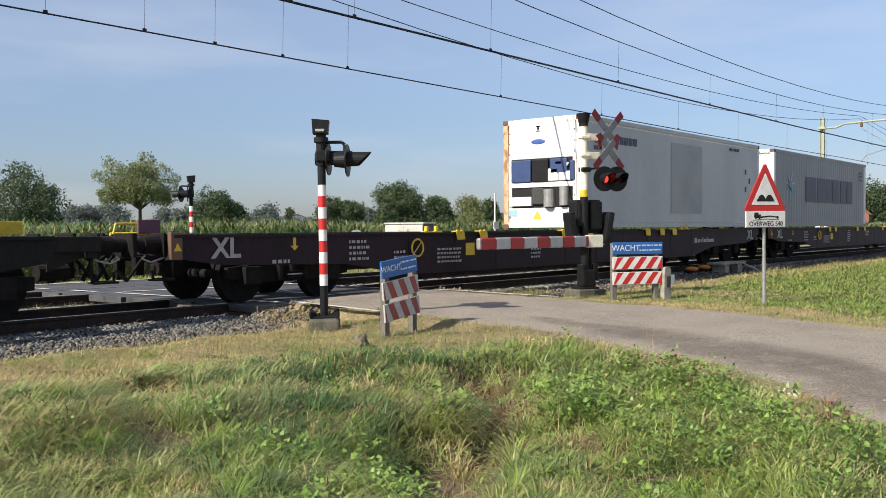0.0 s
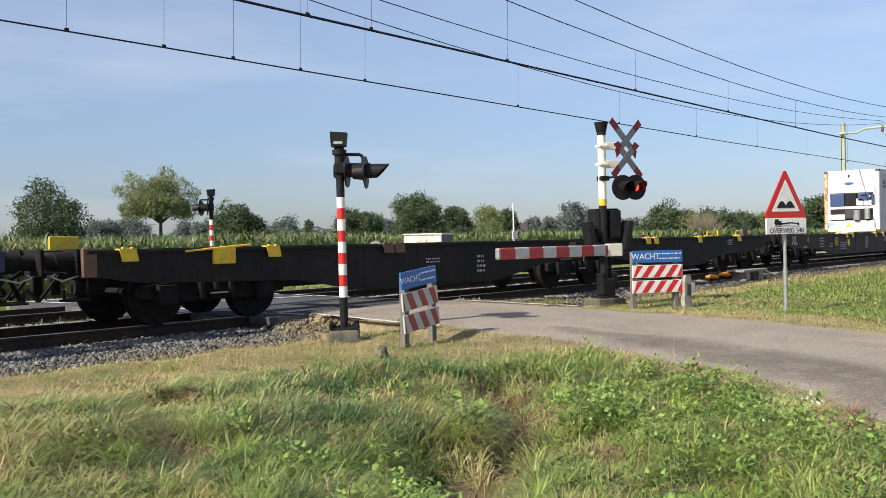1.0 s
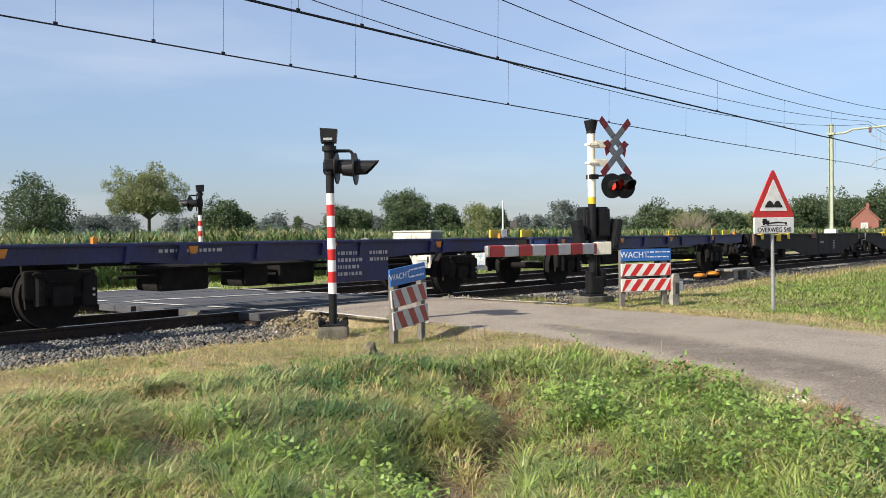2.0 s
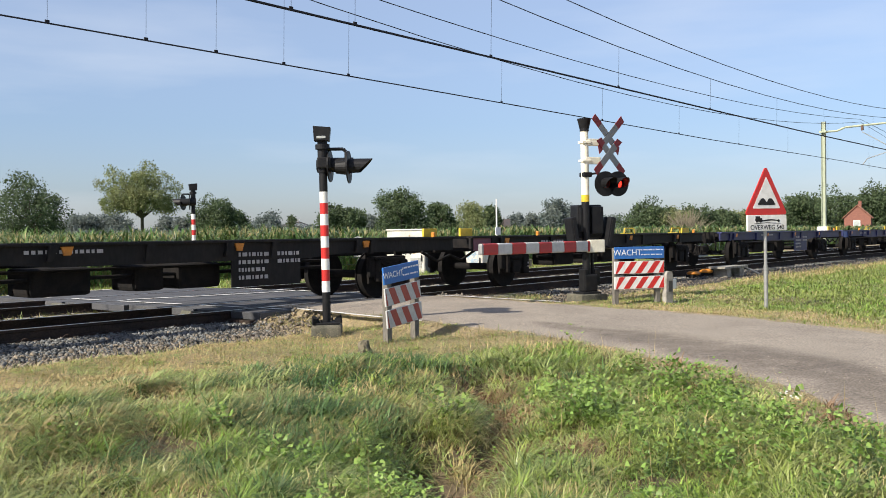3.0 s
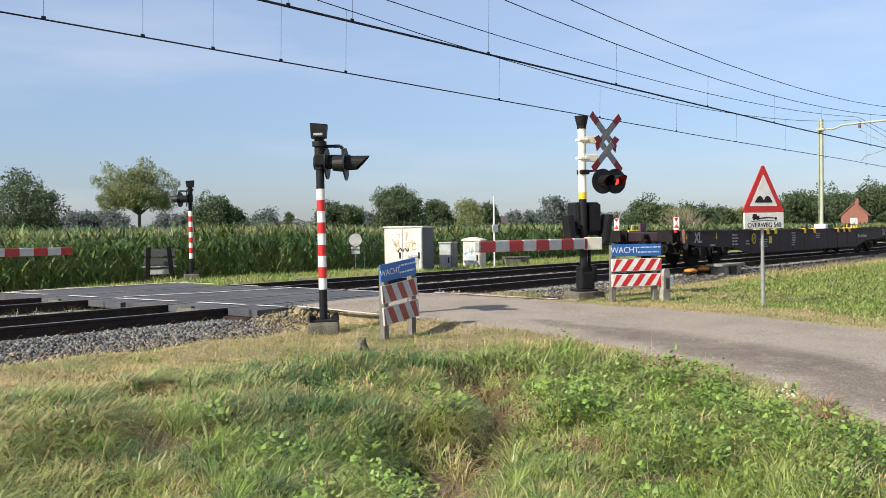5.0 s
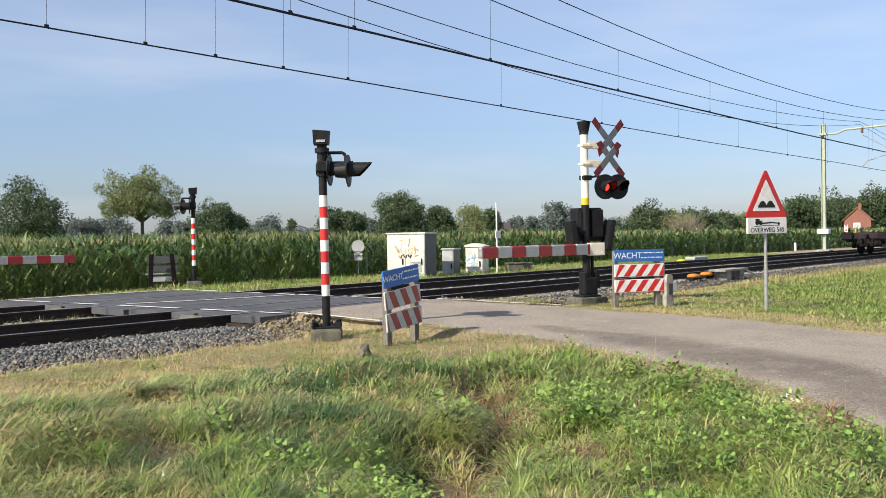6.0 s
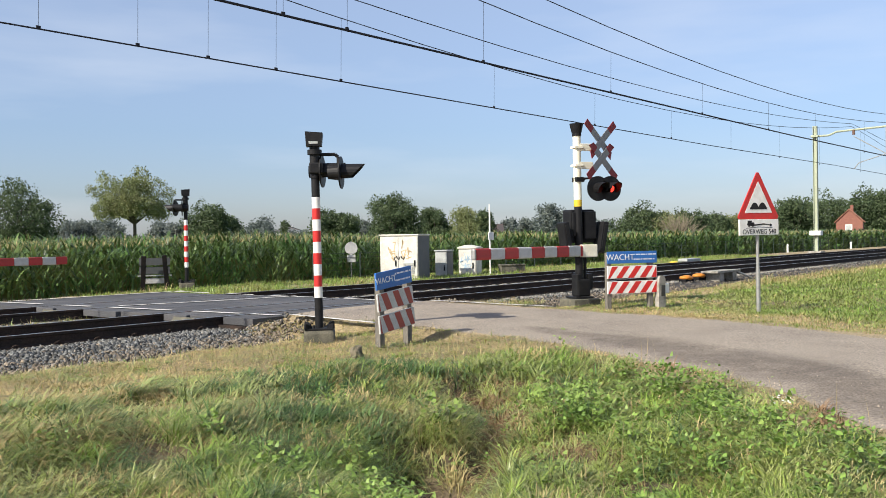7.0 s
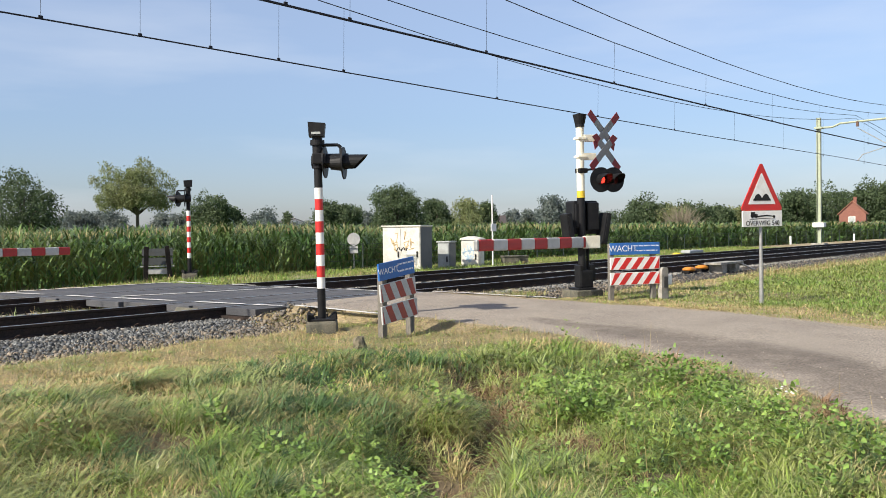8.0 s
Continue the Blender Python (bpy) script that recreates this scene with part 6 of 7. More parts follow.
def bare_bush():
    t = thing("bare_bush", pose(163.6, 75.1, -0.6), "leafless pale brown bush before green trees", "bush")
    rng = random.Random(4)
    bm = B()
    for i in range(90):
        a, e = rng.uniform(0, 6.28), rng.uniform(0.5, 1.45)
        l = rng.uniform(4, 6.6)
        d = Vector((math.cos(a) * math.cos(e), math.sin(a) * math.cos(e), math.sin(e)))
        mid = d * l * 0.5
        cyl(bm, (0, 0, 0), mid, 0.07, 0.05, n=4)
        for _ in range(3):
            e2 = mid + (d + Vector((rng.uniform(-0.5, 0.5), rng.uniform(-0.5, 0.5), rng.uniform(-0.1, 0.4)))) * l * 0.42
            cyl(bm, mid, e2, 0.05, 0.02, n=4)
    part("twig_crown", bm, "twig", t)


bare_bush()


def hedge():
    rng = np.random.default_rng(99)
    n = 16000
    u = rng.random(n)
    x = np.where(u < 0.5, 60 + 160 * u * 2, 220 + 0 * u)
    y = np.where(u < 0.5, 262 - 60 * u * 2, 200 - 150 * (u - 0.5) * 2)
    x = x + np.where(u < 0.5, 0, 60 * (u - 0.5) * 2)
    h = 3.2 + 1.6 * np.sin(x * 0.21) * np.sin(y * 0.13 + 1) + rng.normal(0, 0.5, n)
    p = np.stack([x + rng.normal(0, 2, n), y + rng.normal(0, 2, n), rng.random(n) ** 0.6 * h - 0.6], -1)
    a, b = rng.normal(size=(n, 3)), rng.normal(size=(n, 3))
    a /= np.linalg.norm(a, axis=1, keepdims=True)
    b /= np.linalg.norm(b, axis=1, keepdims=True)
    v = np.stack([p - a * 0.6, p + b * 0.45, p + a * 0.6, p - b * 0.45], 1)
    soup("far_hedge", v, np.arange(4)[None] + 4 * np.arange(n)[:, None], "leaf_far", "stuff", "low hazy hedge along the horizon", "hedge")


hedge()


# ---- maize ----
def blades(root, length, width, heading, lean, droop, seg, rng, twist=0.0):
    """Curved tapering blades as quads: root (n,3), the rest (n,)."""
    n = len(root)
    d = np.stack([np.cos(heading), np.sin(heading)], -1)
    side = np.stack([-np.sin(heading + twist), np.cos(heading + twist), np.zeros(n)], -1)
    rows = []
    for i in range(seg + 1):
        s = i / seg
        out = length * (np.sin(lean) * s + droop * s * s * 0.6)
        up = length * (np.cos(lean) * s - droop * s * s * s * 0.75)
        c = root + np.stack([d[:, 0] * out, d[:, 1] * out, up], -1)
        w = (width * (1 - 0.92 * s ** 1.6))[:, None] * 0.5
        rows.append(np.stack([c - side * w, c + side * w], 1))
    v = np.concatenate(rows, 1)
    k = 2 * (seg + 1)
    q = np.array([(2 * i, 2 * i + 1, 2 * i + 3, 2 * i + 2) for i in range(seg)])
    return v.reshape(-1, 3), (q[None] + k * np.arange(n)[:, None, None]).reshape(-1, 4)


def joined(pieces):
    v, f, o = [], [], 0
    for a, b in pieces:
        v.append(a), f.append(b + o)
        o += len(a)
    return np.concatenate(v), np.concatenate(f)


CORN_TOP = 1.45


def build_maize():
    rng = np.random.default_rng(8)
    leaves, tassels = [], []
    for r in range(46):
        y = 26.6 + 0.75 * r + (0.0 if r < 16 else 2.2 * (r - 16) ** 1.25)
        gap = 0.17 if r < 3 else 0.24 + 0.012 * r if r < 16 else 0.6 + 0.05 * (r - 16)
        x0, x1 = 5 + 0.35 * (y - 26), 150 + 0.5 * (y - 26)
        # thin out with distance along the row
        x = np.arange(x0, x1, gap)
        x = x[rng.random(len(x)) < np.clip(38 / np.hypot(x, y), 0.22, 1.0)]
        n = len(x)
        wide = np.clip(np.hypot(x, y) / 38, 1, 3.2)
        px, py = x + rng.normal(0, 0.06, n), y + rng.normal(0, 0.10, n)
        g = np.full(n, -0.6)
        top = CORN_TOP - 0.12 + rng.normal(0, 0.07, n) + 0.10 * np.sin(px * 0.35) * np.sin(py * 0.5)
        count = 9 if r < 2 else 5 if r < 16 else 4
        low = 0.08 if r < 2 else 0.55
        for j in range(count):
            f = low + (0.98 - low) * (j + rng.random(n) * 0.6) / count
            root = np.stack([px, py, g + (top - g) * f], -1)
            ln = rng.uniform(0.55, 0.95, n) * (1.0 - 0.45 * np.maximum(0, f - 0.6))
            leaves.append(blades(root, ln, rng.uniform(0.06, 0.10, n) * wide, rng.uniform(0, 6.28, n), rng.uniform(0.35, 0.8, n), rng.uniform(0.2, 0.75, n), 4 if r < 3 else 3, rng))
        if r < 2:
            root = np.stack([px, py, g], -1)
            leaves.append(blades(root, (top - g), np.full(n, 0.035), rng.uniform(0, 6.28, n), np.full(n, 0.02), np.zeros(n), 2, rng))
        for j in range(4 if r < 16 else 3):
            root = np.stack([px, py, top - 0.14], -1)
            tassels.append(blades(root, rng.uniform(0.18, 0.36, n), rng.uniform(0.019, 0.030, n) * wide, rng.uniform(0, 6.28, n), rng.uniform(0.05, 0.5, n), rng.uniform(0, 0.3, n), 2, rng))
    v, f = joined(leaves)
    soup("maize_leaves", v, f, "corn", "stuff", "dense field of tall green maize plants", "maize")
    v, f = joined(tassels)
    soup("maize_tassels", v, f, "tassel", "stuff", "straw-coloured tassels over the maize field", "maize")


build_maize()


def build_field_top():
    # the far part of the field as an uneven leafy sheet under the tassels
    xs = np.r_[np.arange(-20, 150, 4.0), np.arange(150, 420, 15.0)]
    ys = np.r_[np.arange(30, 90, 3.0), np.arange(90, 150, 12.0)]
    gx, gy = np.meshgrid(xs, ys)
    gz = 0.75 + 0.12 * np.sin(gx * 1.3) * np.sin(gy * 1.7) + 0.08 * np.sin(gx * 0.4 + gy)
    v = np.stack([gx, gy, gz], -1).reshape(-1, 3)
    nx, ny = len(xs), len(ys)
    i = (np.arange(ny - 1)[:, None] * nx + np.arange(nx - 1)).ravel()
    soup("maize_canopy", v, np.stack([i, i + 1, i + nx + 1, i + nx], -1), "corn", "stuff", "closed leafy canopy of the maize field", "maize", smooth=True)


build_field_top()


# ---- grass and weeds ----
def off_road(x, y, margin=0.0):
    a, b = road_edges(y)
    w = 0.12 * np.sin(2.1 * y) + 0.08 * np.sin(5.3 * y + 1)
    return (x < a + margin + w) | (x > b - margin + w)


def in_view(x, y):
    ang = np.degrees(np.arctan2(y, x))
    return (ang > 11) & (ang < 68)


def scatter(rng, n, x0, x1, y0, y1):
    x, y = rng.uniform(x0, x1, n), rng.uniform(y0, y1, n)
    k = in_view(x, y) & off_road(x, y) & (np.hypot(x, y) > 3.4)
    return x[k], y[k]


def tufts(rng, cx, cy, height, radius, count, wind, width):
    """Blades that spring from tufts, bent over by the wind."""
    k = np.repeat(np.arange(len(cx)), count)
    n = len(k)
    a = rng.uniform(0, 6.28, n)
    r = radius[k] * np.sqrt(rng.random(n))
    x, y = cx[k] + r * np.cos(a), cy[k] + r * np.sin(a)
    out = np.where(rng.random(n) < 0.6, wind[k] + rng.normal(0, 0.55, n), a + rng.normal(0, 0.5, n))
    ln = height[k] * rng.uniform(0.55, 1.25, n)
    lean = 0.12 + 0.75 * (r / radius[k]) * rng.uniform(0.4, 1.0, n)
    dist = np.hypot(x, y)
    w = width[k] * rng.uniform(0.7, 1.4, n) * np.clip(dist / 6, 1, 1.6)
    root = np.stack([x, y, ground_z(x, y) - 0.01], -1)
    return root, ln, w, out, lean, rng.uniform(0.5, 1.6, n)


def build_grass():
    rng = np.random.default_rng(21)
    kinds = {"green": [], "deep": [], "pale": [], "straw": [], "dead": []}

    def add(kind, args, seg, sel=None):
        if sel is not None:
            args = tuple(q[sel] for q in args)
        kinds[kind].append(blades(*args, seg, rng))

    # rough bank: tufts of long grass
    cx, cy = scatter(rng, 7400, 1.0, 10.6, 0.7, 10.7)
    rough = mown_edge(cx, cy)
    gully = 0.75 * np.exp(-((cx - gully_x(cy)) / 0.30) ** 2) * step(6.6, 5.6, cy) + 1.2 * pits(cx, cy) + 0.8 * browned(cx, cy)
    thin = 0.75 * step(0.22, 0.42, fbm(cx + 3.0, cy + 8.0, 1.5))
    shaggy = 0.12 + 0.42 * step(8.6, 7.2, cx) * step(0.25, -0.25, fbm(cx, cy, 1.9))
    keep = (rng.random(len(cx)) < shaggy + (1 - shaggy) * rough) & (rng.random(len(cx)) > np.maximum(0.92 * gully, thin))
    cx, cy, rough = cx[keep], cy[keep], rough[keep]
    n = len(cx)
    h = (0.08 + 0.20 * rough * rng.uniform(0.4, 1.4, n)) * (0.85 + 0.45 * fbm(cx, cy, 1.3))
    rad = rng.uniform(0.06, 0.17, n)
    cnt = rng.integers(20, 52, n)
    wind = 0.35 + 0.9 * fbm(cx, cy, 0.8) + rng.normal(0, 0.25, n)
    tone = fbm(cx + 2.0, cy - 1.0, 1.0) + rng.normal(0, 0.42, n)
    # the part of the bank towards the rails is drier, the part by the road lush
    lush = step(-0.9, 1.1, cx - gully_x(cy) + 0.6 * fbm(cx, cy, 0.9))
    dry = (rng.random(n) < np.clip(0.40 - 0.36 * lush + 0.25 * (1 - rough) + 0.30 * fbm(cx + 5, cy, 0.8), 0.02, 0.9))
    deep = 0.7 * np.exp(-((cx - 4.8) / 0.7) ** 2 - ((cy - 5.3) / 0.6) ** 2) + 0.8 * np.exp(-((cx - 6.6) / 0.9) ** 2 - ((cy - 6.7) / 0.8) ** 2) + 0.6 * np.exp(-((cx - 5.2) / 0.6) ** 2 - ((cy - 5.6) / 0.6) ** 2) + 0.06
    kind = np.where(dry, 2, np.where(rng.random(n) < deep, 3, np.where(tone > -0.30 + 0.50 * lush, 1, 0)))
    h = h * np.where(kind == 3, 1.25, 1.0)
    wd = np.where((kind == 0) | (kind == 3), 0.0085, 0.0066) * rng.uniform(0.8, 1.3, n)
    bx, by = scatter(rng, 1500, 1.6, 9.6, 1.2, 8.2)
    q = (mown_edge(bx, by) > 0.75) & (np.abs(bx - gully_x(by)) > 0.30) & (pits(bx, by) < 0.35) & (browned(bx, by) < 0.5) & (rng.random(len(bx)) < 0.42 + 0.5 * fbm(bx, by, 1.3))
    bx, by = bx[q], by[q]
    m = len(bx)
    big = rng.uniform(0, 1, m)
    side = rng.random(m)
    cool = 0.08 + 0.6 * np.exp(-((bx - 4.8) / 0.7) ** 2 - ((by - 5.3) / 0.6) ** 2) + 0.6 * np.exp(-((bx - 6.5) / 0.9) ** 2 - ((by - 6.6) / 0.9) ** 2)
    for name, q in (("deep", side < cool), ("green", (side >= cool) & (side < cool + 0.4)), ("pale", side >= cool + 0.4)):
        add(name, tufts(rng, bx[q], by[q], (0.24 + 0.17 * big)[q], rng.uniform(0.10, 0.20, m)[q], rng.integers(50, 90, m)[q], (-0.35 + rng.normal(0, 0.35, m))[q], np.full(m, 0.0075)[q]), 3)
    for i, name in enumerate(("green", "pale", "straw", "deep")):
        q = kind == i
        add(name, tufts(rng, cx[q], cy[q], h[q], rad[q], cnt[q], wind[q], wd[q]), 3)
    # short undergrowth between the tufts, and the mown verge with cut straw lying flat
    x, y = scatter(rng, 190000, 1.0, 11.0, 0.8, 11.5)
    rough = mown_edge(x, y)
    q = rng.random(len(x)) > 0.90 * rough
    x, y, rough = x[q], y[q], rough[q]
    n = len(x)
    dist = np.hypot(x, y)
    flat = 1 - rough
    root = np.stack([x, y, ground_z(x, y) - 0.004 + 0.02 * flat * rng.random(n)], -1)
    ln = (0.11 - 0.01 * rough) * rng.uniform(0.4, 1.5, n)
    args = (root, ln, np.where(flat > 0.5, rng.uniform(0.002, 0.0045, n), rng.uniform(0.004, 0.007, n)) * np.clip(dist / 7, 1, 1.6), rng.uniform(0, 6.28, n), np.where(rng.random(n) < 0.88 * flat, rng.uniform(1.2, 1.54, n), rng.uniform(0.3, 1.0, n)), rng.uniform(0, 0.5, n))
    c = rng.random(n) + 0.35 * fbm(x, y, 1.2)
    isdry = c < 0.20 + 0.42 * flat + 0.25 * flat * fbm(x, y, 2.3)
    add("straw", args, 2, isdry), add("green", args, 2, ~isdry & (c < 0.9)), add("pale", args, 2, ~isdry & (c >= 0.9))
    # verges farther off, along road and track
    for x0, x1, y0, y1, n, hh, dryness in ((13.0, 30, 2.0, 11.2, 16000, 0.075, 0.10), (4, 9.2, 9.0, 10.9, 14000, 0.07, 0.75), (8, 60, 20.3, 26.8, 80000, 0.24, 0.02), (26, 90, 5, 11.0, 40000, 0.13, 0.16)):
        x, y = scatter(rng, n, x0, x1, y0, y1)
        dist = np.hypot(x, y)
        n = len(x)
        bank = step(15.2, 17.6, x - 0.25 * (9 - y)) * (y < 12) * step(2.0, 3.2, x - road_edges(y)[1] + 2.0)
        root = np.stack([x, y, ground_z(x, y) - 0.01], -1)
        ln = hh * rng.uniform(0.4, 1.4, n) * (0.45 + 1.55 * bank if y1 < 12 else 1.0) * (0.8 + 0.5 * fbm(x, y, 0.8))
        wd = rng.uniform(0.004, 0.008, n) * np.clip(dist / 8, 1, 2.6)
        args = (root, ln, wd, rng.uniform(0, 6.28, n), rng.uniform(0.05, 0.8, n), rng.uniform(0.1, 0.9, n))
        c = rng.random(n)
        isdry = c < np.clip(dryness + (0.40 - 0.66 * bank + 0.75 * step(8.4, 9.3, y + 0.4 * fbm(x, y, 0.7)) * (x > 18) if y1 < 12 else 0) + (0.4 - 0.3 * bank) * fbm(x, y, 0.6), 0.03, 0.95)
        pale = rng.random(n) < (0.35 - 0.22 * bank if y1 < 12 else 0.08)
        add("straw", args, 2, isdry), add("green", args, 2, ~isdry & ~pale), add("pale", args, 2, ~isdry & pale)
    for x0, x1, y0, y1, n, hh, dryness in ((13.6, 18, 2.0, 9.6, 30000, 0.06, 0.62), (5.5, 9.3, 14.2, 16.0, 2600, 0.16, 0.75), (13.7, 17, 10.9, 12.0, 2600, 0.14, 0.6)):
        x, y = scatter(rng, n, x0, x1, y0, y1)
        n = len(x)
        z = ground_z(x, y) if y1 < 10 else np.full(n, -0.22)
        args = (np.stack([x, y, z - 0.005], -1), hh * rng.uniform(0.4, 1.5, n), rng.uniform(0.004, 0.008, n) * 1.3, rng.uniform(0, 6.28, n), rng.uniform(0.3, 1.3, n), rng.uniform(0, 0.6, n))
        if y1 < 10:
            dryness = 0.05 + 0.60 * step(2.4, 1.2, x - road_edges(y)[1])
        isdry = rng.random(n) < dryness + 0.25 * fbm(x, y, 0.9)
        add("straw", args, 2, isdry), add("green", args, 2, ~isdry)
    # low lush grass on the verge beyond the sign, straw where it was mown
    x, y = scatter(rng, 210000, 14.5, 46, 2.0, 10.6)
    q = x > road_edges(y)[1] + 0.25
    x, y = x[q], y[q]
    n = len(x)
    dist = np.hypot(x, y)
    mown = np.maximum(step(1.9, 0.9, x - road_edges(y)[1] + 0.5 * fbm(x, y, 1.1)), step(20.0, 18.0, x + 0.8 * fbm(x, y, 0.8)) * step(6.3, 7.3, y + 0.4 * fbm(x, y, 1.4)))
    mown = np.maximum(mown, step(8.7, 9.5, y + 0.5 * fbm(x, y, 0.6)) * (x > 18))
    root = np.stack([x, y, ground_z(x, y) - 0.005], -1)
    args = (root, rng.uniform(0.05, 0.16, n) * (1 - 0.45 * mown) * (0.8 + 0.5 * fbm(x, y, 0.9)), rng.uniform(0.008, 0.014, n) * np.clip(dist / 11, 1, 2.2), rng.uniform(0, 6.28, n), rng.uniform(0.4, 1.3, n), rng.uniform(0.1, 0.7, n))
    c = rng.random(n)
    isdry = c < 0.05 + 0.62 * mown
    pale = rng.random(n) < 0.14 + 0.4 * mown
    add("straw", args, 2, isdry), add("green", args, 2, ~isdry & ~pale), add("pale", args, 2, ~isdry & pale)
    # brown dead stems in the gully and in scattered gaps
    cx, cy = scatter(rng, 4200, 3.0, 9.0, 1.5, 6.6)
    near = 0.25 * np.exp(-((cx - gully_x(cy)) / 0.33) ** 2) + 0.02 + 0.15 * step(0.22, 0.42, fbm(cx + 3.0, cy + 8.0, 1.5)) + 0.9 * browned(cx, cy) + 0.25 * np.exp(-((cx - gully_x(cy) - 0.9) / 0.3) ** 2) * (fbm(cx, cy, 2.0) > 0.1)
    q = rng.random(len(cx)) < near
    cx, cy = cx[q], cy[q]
    n = len(cx)
    add("dead", tufts(rng, cx, cy, rng.uniform(0.10, 0.26, n), rng.uniform(0.05, 0.12, n), rng.integers(14, 34, n), rng.uniform(0, 6.28, n), np.full(n, 0.005)), 3)
    # seed stalks
    x, y = scatter(rng, 260, 1.5, 9.5, 1.2, 6.8)
    n = len(x)
    add("straw", (np.stack([x, y, ground_z(x, y)], -1), rng.uniform(0.2, 0.5, n), np.full(n, 0.005), rng.uniform(0, 6.28, n), rng.uniform(0.05, 0.5, n), rng.uniform(0, 0.4, n)), 3)
    for key, name, mat, label in (("green", "green_grass", "grass", "wind-combed green grass on the bank and verges"), ("deep", "dark_grass", "deep_grass", "tall dark green grass tufts on the bank"), ("pale", "pale_grass", "grass_pale", "pale yellowish-green grass tufts on the bank"), ("straw", "dry_grass", "straw", "dry straw-coloured mown grass and seed stalks"), ("dead", "dead_stems", "dead", "brown dead stems in a gully of the bank")):
        v, f = joined(kinds[key])
        soup(name, v, f, mat, "stuff", label, "grass")


build_grass()


def build_weeds():
    rng = np.random.default_rng(33)
    leaves = []
    cx, cy = scatter(rng, 4200, 2.2, 9.8, 1.0, 6.4)
    want = 0.85 * np.exp(-((cx - 4.9) / 0.6) ** 2 - ((cy - 4.55) / 0.42) ** 2) + 0.5 * np.exp(-((cx - gully_x(cy) + 0.75) / 0.4) ** 2) * step(5.2, 4.4, cy) + 0.38 * step(5.4, 6.6, cx + 0.4 * fbm(cx, cy, 2)) * step(5.4, 4.4, cy) + 0.012 + 0.5 * np.exp(-((cx - 4.15) / 0.2) ** 2 - ((cy - 6.05) / 0.2) ** 2)
    want = want * np.clip(1.0 - 1.3 * pits(cx, cy) - 0.8 * browned(cx, cy), 0, 1)
    k = (rng.random(len(cx)) < want * np.clip(0.65 + fbm(cx, cy, 1.6), 0.1, 1)) & (mown_edge(cx, cy) > 0.5)
    cx, cy = cx[k], cy[k]
    for x, y in zip(cx, cy):
        n = int(rng.integers(16, 40))
        r = rng.uniform(0.02, 0.16, n)
        a = rng.uniform(0, 6.28, n)
        top = rng.uniform(0.14, 0.34)
        px, py = x + r * np.cos(a), y + r * np.sin(a)
        root = np.stack([px, py, ground_z(px, py) + top * rng.uniform(0.3, 1.0, n)], -1)
        big = rng.uniform(0.55, 1.1)
        leaves.append(blades(root, big * rng.uniform(0.035, 0.068, n), big * rng.uniform(0.024, 0.042, n), a + rng.normal(0, 0.9, n), rng.uniform(0.35, 1.45, n), rng.uniform(0.1, 0.6, n), 3, rng))
    v, f = joined(leaves)
    soup("broad_leaf_weeds", v, f, "weed", "stuff", "low broad-leaved weeds among the grass", "weeds")
    n = 26
    x, y = 7.15 + rng.normal(0, 0.05, n), 2.42 + rng.normal(0, 0.05, n)
    v, f = blades(np.stack([x, y, ground_z(x, y) + 0.26 + rng.normal(0, 0.02, n)], -1), np.full(n, 0.02), np.full(n, 0.022), rng.uniform(0, 6.28, n), np.full(n, 1.2), np.zeros(n), 2, rng)
    soup("white_flowers", v, f, "flower", "stuff", "small white flower head in the grass", "flowers")


build_weeds()


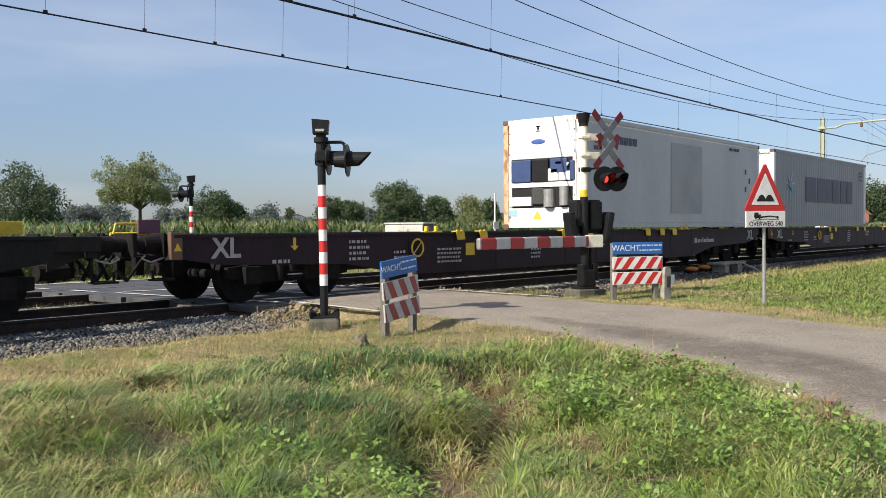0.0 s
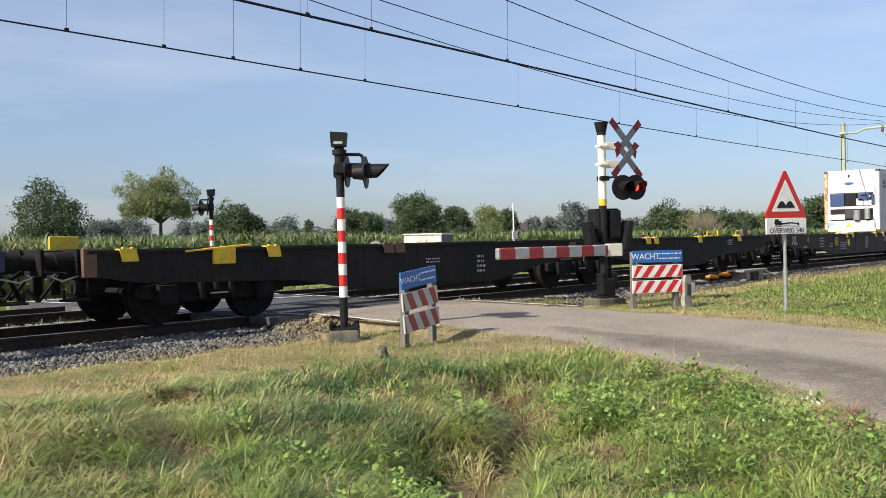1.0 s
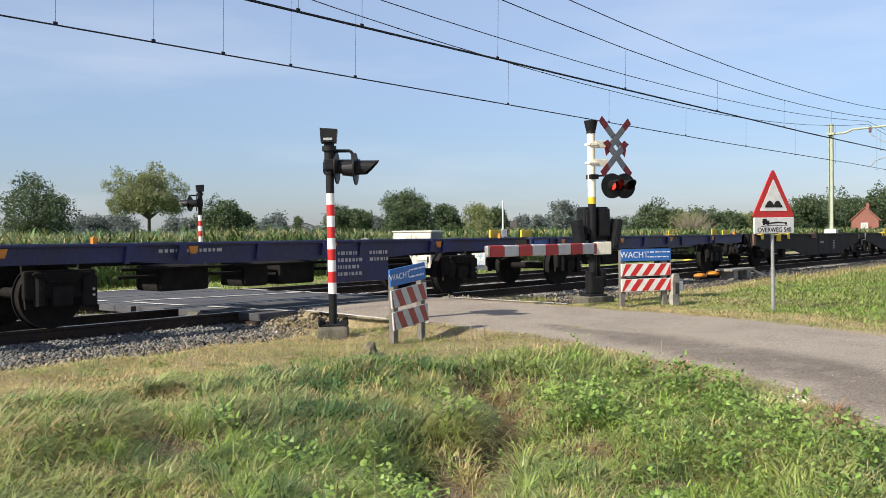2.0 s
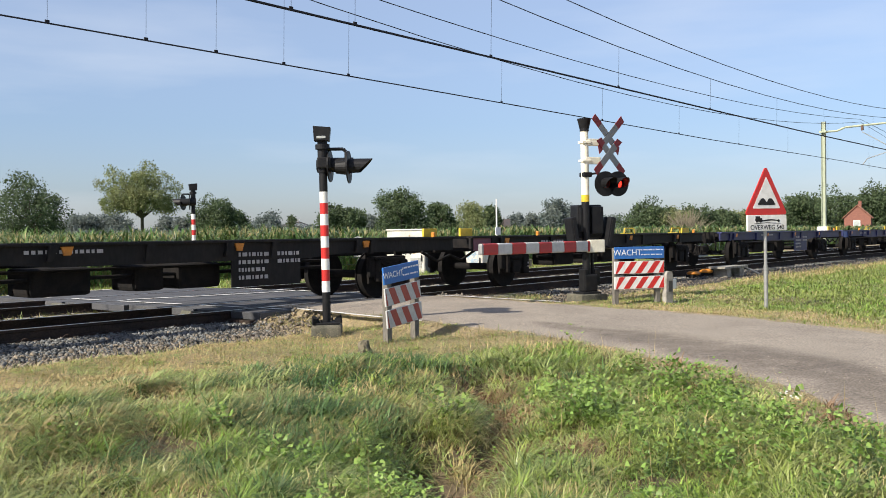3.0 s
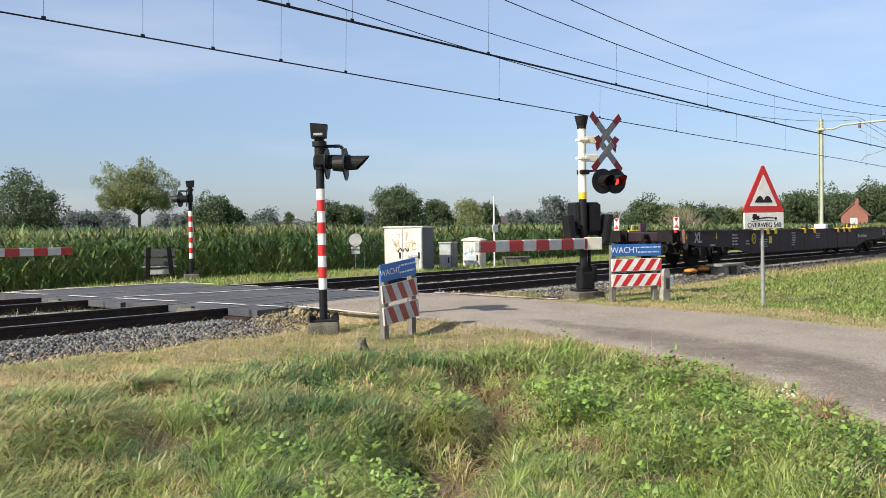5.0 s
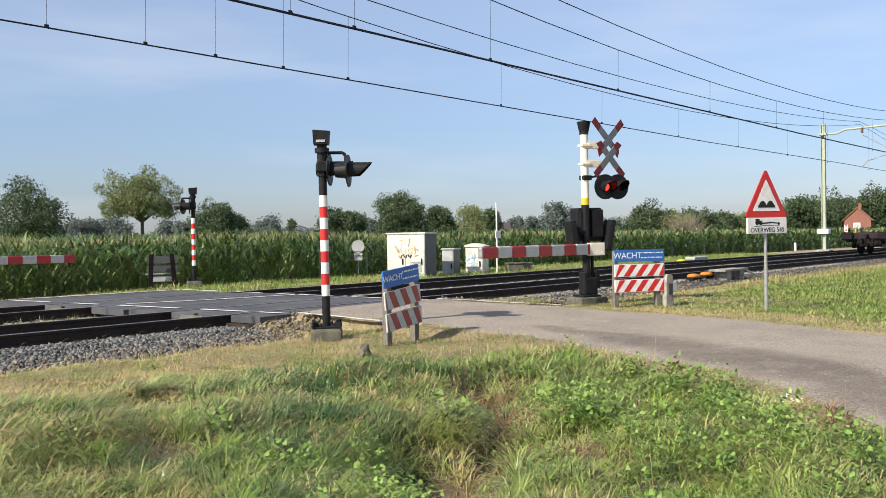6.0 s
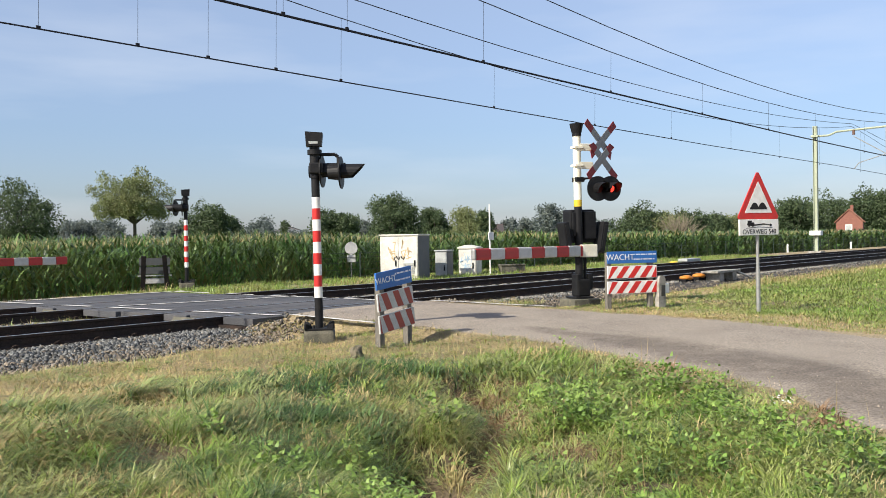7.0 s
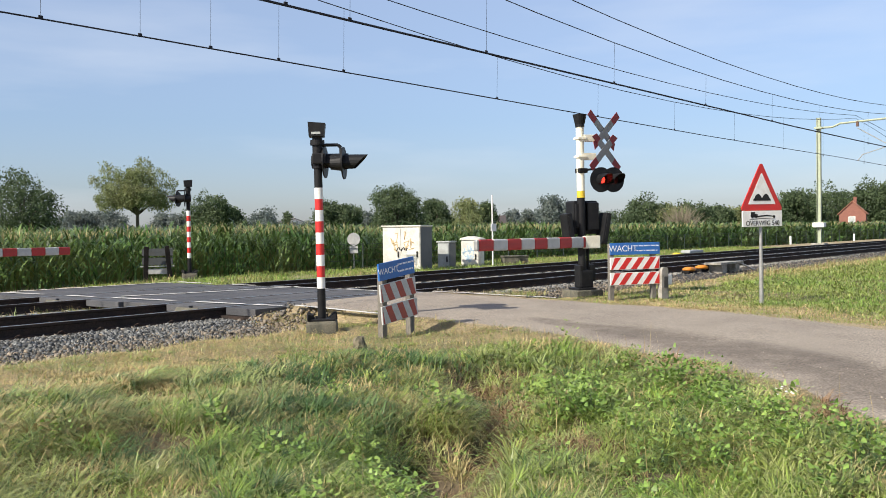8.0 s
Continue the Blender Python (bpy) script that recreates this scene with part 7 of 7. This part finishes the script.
def build_gravel():
    # loose chippings on the approach beside the crossing
    rng = np.random.default_rng(44)
    n = 16000
    x, y = rng.uniform(5.5, 15.2, n), rng.uniform(-1.5, 11.5, n)
    a, b = road_edges(y)
    edge = np.minimum(np.abs(x - a), np.abs(x - b)) < 0.22 + 0.12 * np.sin(3 * y)
    k = (x > a - 0.35 - 0.9 * step(9.8, 10.6, y)) & (x < b + 0.5) & (rng.random(n) < np.where(edge, 0.8, 0.04 + 0.75 * step(8.4, 10.4, y)))
    x, y = x[k], y[k]
    n = len(x)
    tet = np.array([(1, 0, -0.4), (-0.6, 0.8, -0.4), (-0.5, -0.9, -0.4), (0.1, 0.1, 0.9)])
    s = rng.uniform(0.005, 0.013, n)
    t = rng.uniform(0, 6.28, n)
    base = tet[None] * s[:, None, None] * rng.uniform(0.7, 1.3, (n, 4, 3))
    v = np.stack([base[..., 0] * np.cos(t)[:, None] - base[..., 1] * np.sin(t)[:, None], base[..., 0] * np.sin(t)[:, None] + base[..., 1] * np.cos(t)[:, None], base[..., 2]], -1)
    u = np.clip((x - road_edges(y)[0]) / (road_edges(y)[1] - road_edges(y)[0]), 0, 1)
    v = v + np.stack([x, y, np.where(u > 0, road_z(y) + 0.026 + 0.03 * np.sin(np.pi * u), ground_z(x, y) + 0.012)], -1)[:, None]
    fc = (np.array([(0, 1, 3), (1, 2, 3), (2, 0, 3)])[None] + 4 * np.arange(n)[:, None, None]).reshape(-1, 3)
    soup("loose_chippings", v, fc, "chippings", "stuff", "tan loose chippings on the worn approach", "gravel")


build_gravel()


# ---- what moves ----
def motions():
    for ob, u in MOVERS:
        y, z = ob.matrix_basis.translation.y, ob.matrix_basis.translation.z
        walk(ob, [(t, pose(u + SPEED * t, y, z)) for t in (0.0, 2.0, 4.0, 6.0, 8.0)])
    # the lit lens changes sides about every third of a second
    left, right = pose(0.44, -0.113, 2.36), pose(0.74, -0.113, 2.36)
    rows = [(0.0, left)]
    for centre in (0.42, 1.10, 1.80, 2.45, 3.10, 3.73, 4.45, 5.10, 5.78, 6.42, 7.10, 7.80):
        a, b = centre - 0.14, centre + 0.14
        rows += [(a - 0.034, left), (a, right), (b, right), (b + 0.034, left)]
    rows.append((8.0, left))
    walk(LIT_LENS, rows)


motions()
